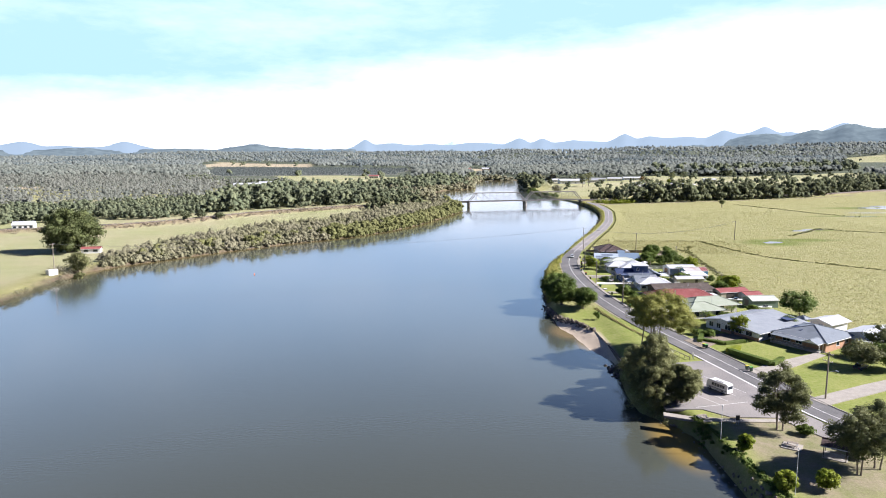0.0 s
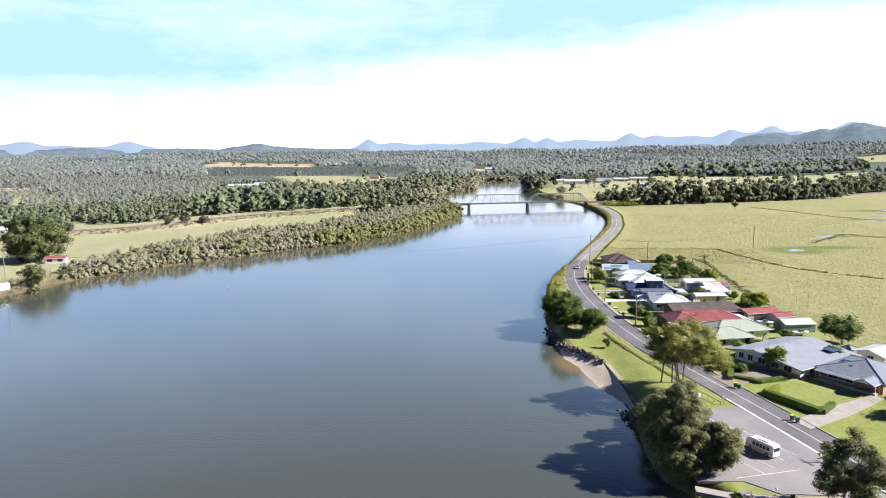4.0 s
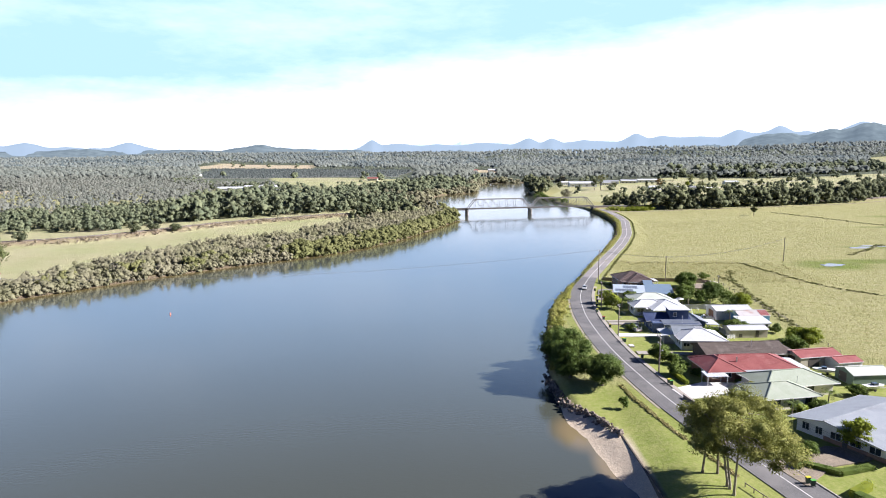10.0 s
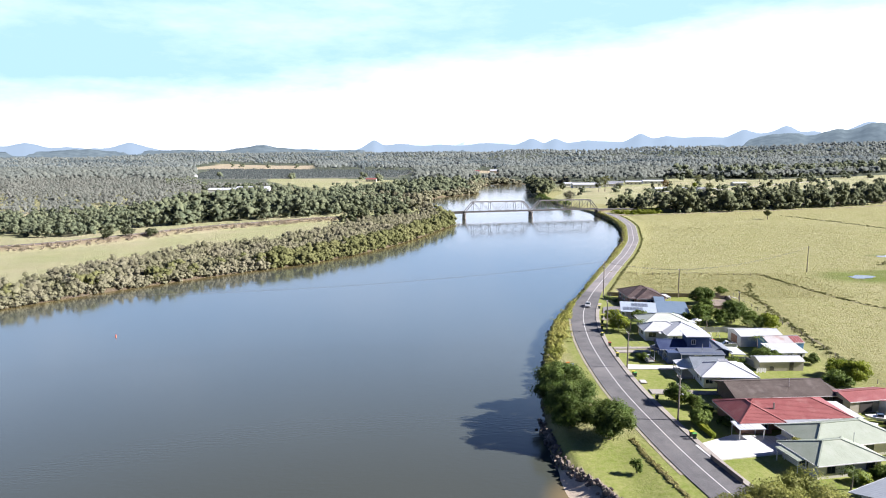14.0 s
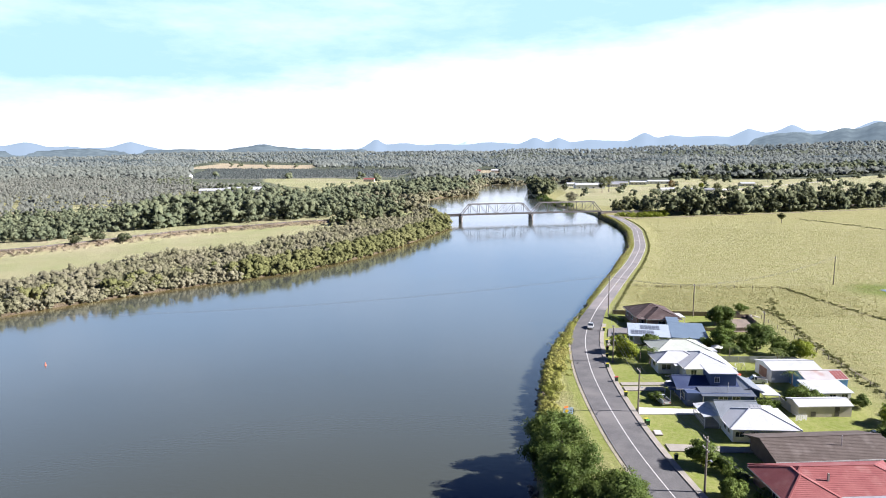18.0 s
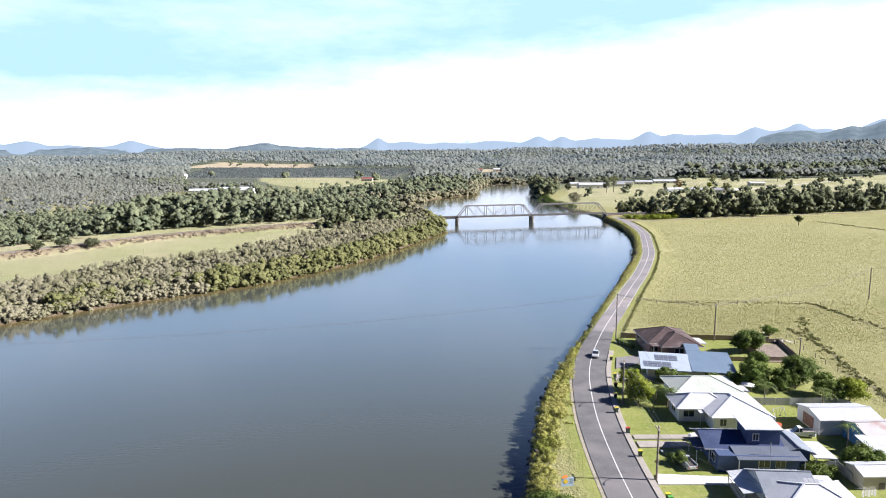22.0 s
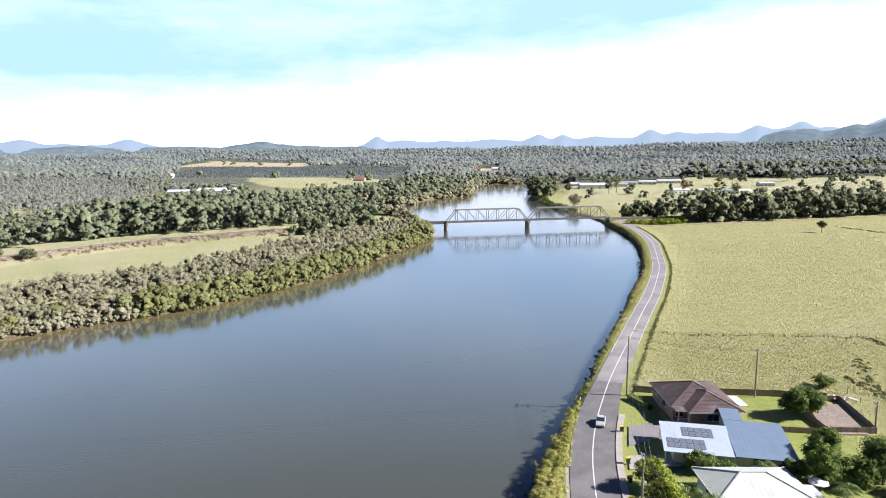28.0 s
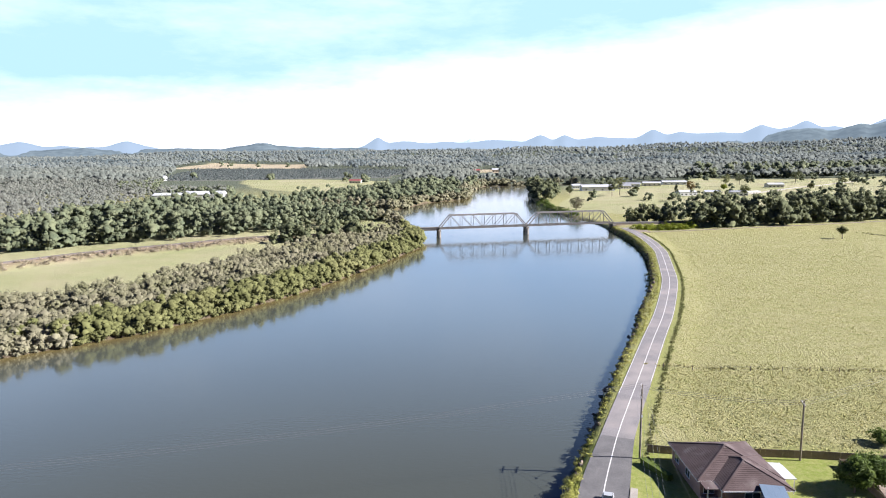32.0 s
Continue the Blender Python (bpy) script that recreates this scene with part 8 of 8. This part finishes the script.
wire_fence("sagging timber post-and-wire paddock fence", [(90, 394), (118, 393.5), (152, 392)])
wire_fence("timber post-and-wire fence behind the sheds", [(114, 246), (116, 268), (118, 300), (119, 330), (120, 348)])
wire_fence("old post-and-wire fence on the far bank", [(-205, 372), (-176, 352), (-150, 370)])
wire_fence("timber post-and-wire fence along the railway", [(175, 716), (215, 722), (300, 745), (420, 786)], 14)

# hedges
for hx0, hy0, hx1, hy1, hw, hh_, tm, lab in ((74.6, 171.2, 80.3, 160.6, 1.7, 1.4, "garden", "clipped green hedge along the front boundary"), (80.6, 160.4, 85, 164.6, 1.5, 1.2, "garden", "clipped green hedge beside the drive"), (74.4, 171.6, 78.4, 174.4, 1.5, 1.3, "lime", "bright clipped hedge at the front corner"), (71.8, 183, 76.6, 179.4, 1.5, 0.8, "garden", "low leafy garden bed border"), (76.6, 179.2, 83, 181.4, 1.4, 0.8, "garden", "low leafy garden bed border by the lawn"),
                                             (65.2, 231, 66.4, 222.8, 0.9, 0.9, "lime", "clipped yellow-green garden hedge"), (73.5, 187.5, 70.5, 181, 1.4, 1.1, "garden", "low mixed garden border"),
                                             (72, 343, 74.8, 337, 1.2, 1.1, "garden", "dark clipped hedge beside the drive")):
    r = np.random.RandomState(int(hx0 * 7))
    n = int(math.hypot(hx1 - hx0, hy1 - hy0) / 0.3)
    C = np.stack([np.linspace(0, hx1 - hx0, n) + r.normal(size=n) * hw * 0.2, np.linspace(0, hy1 - hy0, n) + r.normal(size=n) * hw * 0.2, hh_ * 0.5 + r.normal(size=n) * 0.1], 1)
    hob = new("hedge", card_mesh("hedge", clump_cards(r, C, np.full(n, hw * 0.5), 60, 0.2, hh_ / hw), M[tm]))
    hob.location = (hx0, hy0, G)
    bm = bmesh.new()
    beam(bm, (0, 0, hh_ * 0.46), (hx1 - hx0, hy1 - hy0, hh_ * 0.46), hw * 0.86, hh_ * 0.9)
    part("inner_foliage", bm, M[tm], hob)
    tagged(hob, lab, "hedge")

# ---- park furniture ----


def picnic_table(x, y, rz, label):
    t = empty("picnic_table", x, y, float(ground_z(x, y)) + 0.1, rz, label, "picnic table")
    bm = bmesh.new()
    box(bm, -1.6, 1.6, -1.5, 1.5, -0.2, 0.06)
    part("slab", bm, M["concrete"], t)
    for k in range(4):
        bm = bmesh.new()
        box(bm, -0.95, 0.95, -0.36 + k * 0.185, -0.2 + k * 0.185, 0.74, 0.79)
        part("table_board", bm, M["pole"], t)
    for s in (-0.75, 0.75):
        bm = bmesh.new()
        box(bm, -0.95, 0.95, s - 0.14, s + 0.14, 0.43, 0.48)
        part("bench_board", bm, M["pole"], t)
        bm = bmesh.new()
        beam(bm, (s, -0.75, 0.4), (s, 0.75, 0.4), 0.08)
        beam(bm, (s, -0.3, 0.74), (s, -0.6, 0.05), 0.08)
        beam(bm, (s, 0.3, 0.74), (s, 0.6, 0.05), 0.08)
        part("frame", bm, M["metal_grey"], t)


picnic_table(51, 127.6, 12, "weathered timber picnic table on a concrete slab by the river")
picnic_table(62.4, 115, -35, "pale timber picnic table on a concrete slab")
sh = empty("picnic_shelter", 67.8, 111.0, float(ground_z(67.8, 111.0)), -35, "dark-roofed picnic shelter under the trees", "shelter")
gable_roof(sh, -1.9, 1.9, -1.7, 1.7, 2.3, 0.7, "roof_brown", "x", over=0.3)
for sx in (-1.7, 1.7):
    for sy in (-1.5, 1.5):
        bm = bmesh.new()
        beam(bm, (sx, sy, -0.2), (sx, sy, 2.3), 0.13)
        part("post", bm, M["dark_timber"], sh)
bm = bmesh.new()
box(bm, -1.9, 1.9, -1.7, 1.7, -0.3, 0.1)
part("slab", bm, M["concrete"], sh)
bm = bmesh.new()
box(bm, -0.9, 0.9, -0.4, 0.4, 0.74, 0.8)
part("tabletop", bm, M["pole"], sh)
for nm, x, y, hgt, rad, lab, cat in (("flag_pole", 54.2, 98, 7.5, 0.06, "slim white flagpole in the riverside park", "flagpole"), ("lamp_post", 50.8, 118, 6.5, 0.06, "slim pale lamp post beside the water", "lamp post")):
    f_ = empty(nm, x, y, float(ground_z(x, y)), 0, lab, cat)
    bm = bmesh.new()
    tube(bm, [(0, 0, -0.3), (0, 0, hgt)], [rad, rad * 0.6], 8)
    part("pole", bm, M["white_frame"], f_)
    bm = bmesh.new()
    bmesh.ops.create_icosphere(bm, subdivisions=2, radius=0.11 if nm == "flag_pole" else 0.16, matrix=Matrix.Translation((0, 0, hgt)))
    part("finial" if nm == "flag_pole" else "lamp_head", bm, M["white_frame"], f_)
for x, y, rz, w_, h_, hz, lab in ((58.2, 167, 20, 0.9, 1.1, 1.0, "white sign board on the verge"), (56.8, 124.8, 0, 0.7, 1.0, 0.9, "dark litter bin enclosure in the park"), (63.2, 166, 0, 0.4, 0.5, 1.0, "small white road marker")):
    s_ = empty("sign", x, y, 2.95, rz, lab, "sign")
    bm = bmesh.new()
    box(bm, -w_ / 2, w_ / 2, -0.04, 0.04, hz - h_ / 2 + 0.5, hz + h_ / 2 + 0.5)
    part("board", bm, M["white_frame" if "white" in lab else "dark_frame"], s_)
    for u in (-w_ * 0.35, w_ * 0.35):
        bm = bmesh.new()
        beam(bm, (u, 0, -0.2), (u, 0, hz + 0.5), 0.07)
        part("post", bm, M["metal_grey"], s_)
for i, (x, y) in enumerate(((54.5, 143.4), (53.4, 141.5), (52.3, 139.4), (51.2, 137.2))):
    b_ = empty("bollard", x, y, 3.0, 0, "short dark timber bollard beside the car park", "bollard", "car park bollards")
    bm = bmesh.new()
    tube(bm, [(0, 0, -0.2), (0, 0, 0.95), (0, 0, 1.0)], [0.1, 0.1, 0.07], 8)
    part("post", bm, M["dark_timber"], b_)
gr = empty("guard_rail", 59.3, 175, 3.0, 0, "low timber guard rail on the road verge", "guard rail")
for i in range(6):
    f = i / 5
    bm = bmesh.new()
    beam(bm, (3.0 * f, -9.2 * f, -0.2), (3.0 * f, -9.2 * f, 0.75), 0.12)
    part("post", bm, M["pole"], gr)
bm = bmesh.new()
beam(bm, (0, 0, 0.65), (3.0, -9.2, 0.65), 0.1, 0.16)
part("rail", bm, M["pole"], gr)
bu = empty("buoy", -85, 301, -0.25, 0, "small red-orange channel buoy afloat", "buoy")
bm = bmesh.new()
tube(bm, [(0, 0, -0.2), (0, 0, 0.15), (0, 0, 0.4), (0, 0, 0.9)], [0.3, 0.34, 0.22, 0.07], 12)
part("float", bm, M["car_red"], bu)
bm = bmesh.new()
bmesh.ops.create_icosphere(bm, subdivisions=2, radius=0.13, matrix=Matrix.Translation((0, 0, 0.95)))
part("top_mark", bm, M["car_red"], bu)
tl = empty("clothes_line", 90.5, 258.8, 3.0, 10, "rotary clothes line hung with white washing", "clothes line")
bm = bmesh.new()
tube(bm, [(0, 0, -0.2), (0, 0, 1.9)], [0.04, 0.035], 8)
part("mast", bm, M["metal_grey"], tl)
for k in range(4):
    a = k * math.pi / 2
    bm = bmesh.new()
    beam(bm, (0, 0, 1.6), (1.6 * math.cos(a), 1.6 * math.sin(a), 1.9), 0.04)
    part("arm", bm, M["metal_grey"], tl)
for k in range(5):
    bm = bmesh.new()
    box(bm, -1.2 + k * 0.5, -0.8 + k * 0.5, -0.62, -0.6, 0.7 + 0.2 * (k % 2), 1.78)
    part("washing", bm, M["white_frame"], tl, "white washing on the line")
sw = empty("swing_set", 91.5, 290, 3.0, 20, "metal garden swing frame on the lawn", "swing")
for s in (-1.3, 1.3):
    for q_ in (-0.9, 0.9):
        bm = bmesh.new()
        beam(bm, (s, q_, 0), (s, 0, 2.1), 0.07)
        part("leg", bm, M["metal_grey"], sw)
bm = bmesh.new()
beam(bm, (-1.35, 0, 2.1), (1.35, 0, 2.1), 0.07)
part("top_bar", bm, M["metal_grey"], sw)
for u in (-0.6, 0.5):
    bm = bmesh.new()
    box(bm, u - 0.22, u + 0.22, -0.1, 0.1, 0.5, 0.54)
    beam(bm, (u - 0.2, 0, 0.54), (u - 0.2, 0, 2.1), 0.02)
    beam(bm, (u + 0.2, 0, 0.54), (u + 0.2, 0, 2.1), 0.02)
    part("swing_seat", bm, M["dark_frame"], sw)

# ---- puddles ----
for k, (px_, py_, rx_, ry_) in enumerate(((191, 389.5, 5.5, 4.0), (236, 445, 5, 3.5), (247, 451, 6, 3.0), (395, 617, 14, 10), (412, 630, 12, 12), (362, 574, 26, 2.2), (332, 540, 14, 1.6))):
    r = np.random.RandomState(90 + k)
    gz = float(ground_z(px_, py_)) + 0.10
    V = [(px_, py_, gz)]
    for i in range(28):
        a = i * math.tau / 28
        q_ = 1 + 0.22 * math.sin(2 * a + k) + 0.14 * math.sin(5 * a + 2 * k)
        V.append((px_ + rx_ * q_ * math.cos(a), py_ + ry_ * q_ * math.sin(a), gz))
    tagged(link_mesh("puddle", V, [(0, 1 + i, 1 + (i + 1) % 28) for i in range(28)], wm), "shallow pool of water in the wet paddock", "puddle", kind="structure")

# ---- paddock grass ----
r = np.random.RandomState(303)
n = 15000
px_ = r.uniform(78, 300, n * 3)
py_ = 190 + 400 * r.uniform(0, 1, n * 3) ** 1.3
ok = (road_distance(px_, py_) > 8) & (bank_distance(px_, py_) > 6) & ~((px_ < 122) & (py_ < 350))
px_, py_ = px_[ok][:n], py_[ok][:n]
C = np.stack([px_, py_, ground_z(px_, py_) + 0.06], 1)
tufts = new("grass_tufts", card_mesh("grass_tufts", clump_cards(r, C, r.uniform(0.10, 0.26, len(C)) * np.where(py_ < 395, 1.7, 1.0), 5, 0.36, 0.5, 1.4, 0.4), M["grass_tuft"]))
tagged(tufts, "rough yellow-green tussocks in the paddock", "grass", kind="stuff")
n = 3000
C = np.stack([r.uniform(86, 168, n), r.uniform(347, 398, n)], 1)
C = C[(road_distance(C[:, 0], C[:, 1]) > 6.5)]
C = np.stack([C[:, 0], C[:, 1], ground_z(C[:, 0], C[:, 1]) + 0.1], 1)
tufts = new("grass_tufts", card_mesh("grass_tufts", clump_cards(r, C, r.uniform(0.12, 0.36, len(C)), 6, 0.3, 0.6, 1.6, 0.4), M["rank_tuft"]))
tagged(tufts, "tall rank tussocks beside the paddock fence", "grass", kind="stuff")


def scrub_row(label, pts, n, h, w, mat, seed, spread=0.9):
    r = np.random.RandomState(seed)
    L = smooth_line(pts, 0.8)
    p_ = L[r.randint(0, len(L), n)] + r.normal(size=(n, 2)) * spread
    thicket("ditch_scrub", label, "scrub", p_, r.uniform(*h, n), r.uniform(*w, n), mat, 24, 0.28, seed, 4)


scrub_row("dark rushes along the paddock ditch", [(136, 372), (131, 360), (126, 340), (122, 318), (118.5, 292), (117, 275), (115, 258)], 170, (0.1, 0.26), (0.5, 1.1), "rush", 401, 1.0)
scrub_row("grassy drain line across the paddock", [(86, 396), (118, 395), (150, 393.5)], 60, (0.05, 0.14), (0.4, 0.8), "rank_tuft", 402, 0.5)


def drain(label, pts, width, n, seed):
    """A shallow muddy drain with rushes along both lips."""
    L = smooth_line(pts, 2.5)
    wob = np.random.RandomState(seed).normal(size=(len(L), 1)) * 0.16 * width
    tagged(ribbon("drain", L, -width / 2 + wob, width / 2 + wob, 0.05, -0.3, M["drain_soil"], height=lambda x, y: float(ground_z(x, y))), label, "drain", kind="structure")
    scrub_row("rushes along the lips of a paddock drain", pts, n, (0.12, 0.4), (0.5, 1.3), "rush", seed, width * 0.7)


M["drain_soil"] = material("drain_soil", (0.145, 0.125, 0.07), 0.95, vary=(0.24, 0.22, 0.11), scale=0.5, fine=0.4, fine_scale=3)
drain("narrow muddy drain curving through the paddock", [(150, 394), (152, 380), (155, 362), (160, 342), (166, 330), (178, 318), (198, 298)], 0.9, 130, 411)
drain("muddy drain towards the far creek", [(286, 656), (302, 608), (314, 566), (332, 537)], 2.2, 110, 412)
drain("muddy drain beside the wet hollow", [(216, 419), (240, 441), (254, 455), (266, 442), (284, 432)], 1.2, 110, 413)
drain("bare muddy ditch behind the back yards", [(126, 360), (126.5, 346), (125, 332), (121.5, 312), (119.6, 294), (118.6, 280)], 0.8, 50, 414)
scrub_row("rough grass below the road on the park slope", [(51.2, 222), (52.4, 212), (54.5, 200), (57.4, 187), (59.5, 179)], 420, (0.04, 0.11), (0.3, 0.6), "rank_tuft", 404, 0.2)
scrub_row("low riverside plants along the park edge", [(49.5, 128), (50.5, 118), (51.5, 106), (53, 96)], 110, (0.15, 0.6), (0.6, 1.2), "garden", 405, 0.5)
scrub_row("dense dark scrub under the she-oaks on the bank", [(46.0, 134), (44.2, 137), (43.4, 140), (43.4, 147), (45.2, 158), (46.4, 166)], 150, (0.8, 2.6), (1.6, 3.0), "oak", 407, 0.9)
scrub_row("rushes beside the far river bank", [(-158, 240), (-161, 262), (-161, 285)], 120, (0.8, 2.2), (1.5, 3.0), "mangrove_grey", 406, 1.2)

# ---- far buildings ----


def far_building(label, x, y, rz, lx, ly, hz, rise, wall_mat, roof_mat, z=None, bays=4):
    gz = float(ground_z(x, y)) if z is None else z
    f_ = empty("building", x, y, gz, rz, label, "building")
    bm = bmesh.new()
    box(bm, -lx / 2, lx / 2, -ly / 2, ly / 2, -1, hz)
    part("wall", bm, M[wall_mat], f_)
    gable_roof(f_, -lx / 2, lx / 2, -ly / 2, ly / 2, hz, rise, roof_mat, "x", over=0.4, wall_mat=wall_mat)
    for k in range(bays):
        u = -lx / 2 + lx * (k + 0.5) / bays
        bm = bmesh.new()
        box(bm, u - min(1.1, lx / bays * 0.28), u + min(1.1, lx / bays * 0.28), -ly / 2 - 0.08, -ly / 2 + 0.05, 0.9, 2.1)
        part("window", bm, M["dark_glass"], f_)


far_building("long white farm shed beyond the river", 204, 1082, 2, 40, 16, 5, 2.5, "wall_white", "roof_white")
for k, (bx, by, lx) in enumerate(((262, 1160, 28), (296, 1178, 24), (334, 1204, 34), (246, 1118, 14), (284, 992, 20), (312, 990, 16), (338, 986, 18), (440, 1128, 20), (186, 1130, 12))):
    far_building("pale-roofed building on the far flats", bx, by, 6 * ((k % 5) - 2), lx, 12, 4, 1.8, "wall_cream" if k % 2 else "wall_white", "roof_white" if k % 3 else "roof_shed")
far_building("long white-roofed nursery shed in the woodland", -236, 952, 8, 40, 20, 7, 3, "wall_white", "roof_white")
far_building("lower white-roofed nursery shed in the woodland", -276, 958, 8, 34, 16, 5.5, 2, "wall_white", "roof_white")
far_building("distant white-roofed farm shed among trees", -500, 1409, 0, 34, 16, 6, 3, "wall_white", "roof_white")
far_building("white cottage at the edge of the wood", -287, 463, 20, 13, 9, 3, 2, "wall_white", "roof_white")
far_building("white cottage behind the wood", -314, 456, 20, 10, 8, 3, 2, "wall_white", "roof_white")
far_building("small white shed with red roof on the far bank", -184, 352, 12, 9, 4, 2.4, 0.9, "wall_white", "roof_red", bays=2)
far_building("cream farmhouse on a distant rise", 112, 1740, 0, 26, 14, 5, 3, "wall_cream", "roof_white")
far_building("cream farmhouse on a distant rise", 62, 1700, 0, 20, 12, 5, 3, "wall_cream", "roof_red")
far_building("orange-roofed farmhouse beyond the green field", -130, 1290, 0, 18, 10, 4, 2, "wall_cream", "roof_red")

# white paling yards, pale track and single trees on the far flats
tagged(ribbon("track", smooth_line([(345, 1000), (365, 1014), (451, 1104), (529, 1175), (664, 1307)], 10), -3.5, 3.5, 0.12, -0.3, M["gravel_pale"], height=lambda x, y: float(ground_z(x, y))), "pale gravel track across the far flats", "track", kind="structure")
yard = empty("stock_yard", 337, 1007, float(ground_z(337, 1007)), 0, "white-railed stock yards on the far flats", "fence")
for k in range(3):
    bm = bmesh.new()
    beam(bm, (0, 4 * k, 1.6), (46, 26 + 4 * k, 1.6), 0.3, 0.5)
    beam(bm, (0, 4 * k, 0.8), (46, 26 + 4 * k, 0.8), 0.3, 0.4)
    part("rail", bm, M["white_frame"], yard)
    for j in range(9):
        bm = bmesh.new()
        box(bm, j * 5.6 - 0.2, j * 5.6 + 0.2, j * 3.17 + 4 * k - 0.2, j * 3.17 + 4 * k + 0.2, -0.3, 1.9)
        part("post", bm, M["white_frame"], yard)
for k, (tx, ty, th, ts, tm, lab) in enumerate((
        (213, 997, 25, 16, "dark_gum", "tall open-crowned gum on the far flats"), (201, 980, 18, 11, "belt", "dark tree beside the farm shed"), (271, 984, 15, 4.5, "belt", "narrow dark cypress on the far flats"),
        (311, 1059, 14, 15, "autumn", "russet-leaved tree on the far flats"), (333, 955, 16, 11, "dark_gum", "grey-green tree by the stock yards"), (136, 814, 13, 13, "mangrove_grey", "pale thin-leaved tree past the bridge"),
        (385, 1148, 18, 15, "dark_gum", "spreading tree on the far flats"), (463, 1080, 9, 9, "dark_gum", "small round tree beside the track"), (144, 1002, 13, 11, "belt", "dark tree behind the river bank"),
        (160, 1015, 11, 9, "belt", "dark tree beside the farm shed"), (420, 1190, 17, 16, "belt", "dark round tree on the far flats"), (520, 1240, 19, 18, "belt", "dark round tree at the forest edge"),
        (240, 1035, 9, 8, "dark_gum", "small tree between the sheds"), (360, 1085, 8, 8, "lime", "bright small tree on the far flats"), (560, 1190, 10, 10, "dark_gum", "round tree beside the track"))):
    tree("tree", lab, tx, ty, th, ts, tm, th * 0.02, 34, 46, 0.9, 0.16 if th > 15 else 0.04, "bark", 820 + k, 0.2)

# ---- warning sign on the bank, patio umbrella, cable pit and rubble ----
M["sign_blue"] = material("sign_blue_grey", (0.42, 0.55, 0.66), 0.5, vary=(0.36, 0.48, 0.60), scale=1.5)
M["sign_yellow"] = material("sign_yellow", (0.75, 0.52, 0.04), 0.5, vary=(0.66, 0.45, 0.04), scale=2)
M["sign_orange"] = material("sign_orange", (0.75, 0.22, 0.04), 0.5, vary=(0.66, 0.18, 0.04), scale=2)
sg = empty("warning_sign", 45.8, 260.4, float(ground_z(45.8, 260.4)) - 0.05, 12, "blue-grey board with yellow diamond and orange flag on two posts", "sign")
for sx in (-0.6, 0.6):
    bm = bmesh.new()
    tube(bm, [(sx, 0, -0.3), (sx, 0, 2.6)], [0.05, 0.05], 8)
    part("post", bm, M["metal_grey"], sg)
bm = bmesh.new()
box(bm, -1.0, 1.0, -0.09, -0.05, 0.9, 2.3)
board = part("board", bm, M["sign_blue"], sg)
bm = bmesh.new()
slab(bm, [(-0.45, 0, 0), (0, -0.45, 0), (0.45, 0, 0), (0, 0.45, 0)], 0.03)
dm = part("diamond", bm, M["sign_yellow"], board, "yellow diamond warning plate")
dm.matrix_local = pose(-0.3, -0.13, 1.7, 90, 0, 0)
for k in range(3):
    bm = bmesh.new()
    box(bm, 0.3, 0.85, -0.11, -0.09, 1.95 - k * 0.32, 2.07 - k * 0.32)
    part("text_bar", bm, M["dark_frame"], board)
bm = bmesh.new()
slab(bm, [(-0.9, -0.05, 2.62), (-0.1, -0.05, 2.75), (-0.1, -0.35, 2.45), (-0.9, -0.35, 2.32)], 0.03)
part("flag", bm, M["sign_orange"], sg, "orange cloth flag")
um = empty("patio_umbrella", 91.2, 303.6, G, 0, "white patio umbrella beside the house wall", "umbrella")
bm = bmesh.new()
tube(bm, [(0, 0, -0.1), (0, 0, 2.3)], [0.03, 0.03], 8)
part("pole", bm, M["white_frame"], um)
bm = bmesh.new()
top = bm.verts.new((0, 0, 2.6))
rim = [bm.verts.new((1.5 * math.cos(k * math.tau / 8), 1.5 * math.sin(k * math.tau / 8), 2.05)) for k in range(8)]
low = [bm.verts.new((1.5 * math.cos(k * math.tau / 8), 1.5 * math.sin(k * math.tau / 8), 1.92)) for k in range(8)]
for k in range(8):
    bm.faces.new([top, rim[k], rim[(k + 1) % 8]])
    bm.faces.new([rim[k], low[k], low[(k + 1) % 8], rim[(k + 1) % 8]])
part("canopy", bm, M["white_frame"], um)
pit = empty("cable_pit", 61.6, 253.3, 3.16, -4, "grey concrete cable pit cover in the footpath", "pit cover")
bm = bmesh.new()
box(bm, -0.75, 0.75, -1.1, 1.1, -0.1, 0.06)
part("frame", bm, M["concrete"], pit)
for k in range(3):
    bm = bmesh.new()
    box(bm, -0.55, 0.55, -0.92 + k * 0.64, -0.36 + k * 0.64, 0.05, 0.085)
    part("lid", bm, M["white_concrete"], pit)
rub = empty("rubble_heap", 115.6, 343.4, float(ground_z(115.6, 343.4)), 0, "heap of pale broken timber and rubble by the fence", "rubble")
r = np.random.RandomState(77)
for k in range(26):
    bm = bmesh.new()
    s_ = r.uniform(0.3, 1.1)
    box(bm, -s_, s_, -0.16, 0.16, -0.07, 0.07)
    ob = part("board", bm, M["white_concrete"] if k % 3 else M["paling"], rub)
    ob.matrix_local = pose(r.normal() * 1.2, r.normal() * 0.7, r.uniform(0.1, 0.7), r.uniform(-25, 25), r.uniform(-25, 25), r.uniform(0, 180))
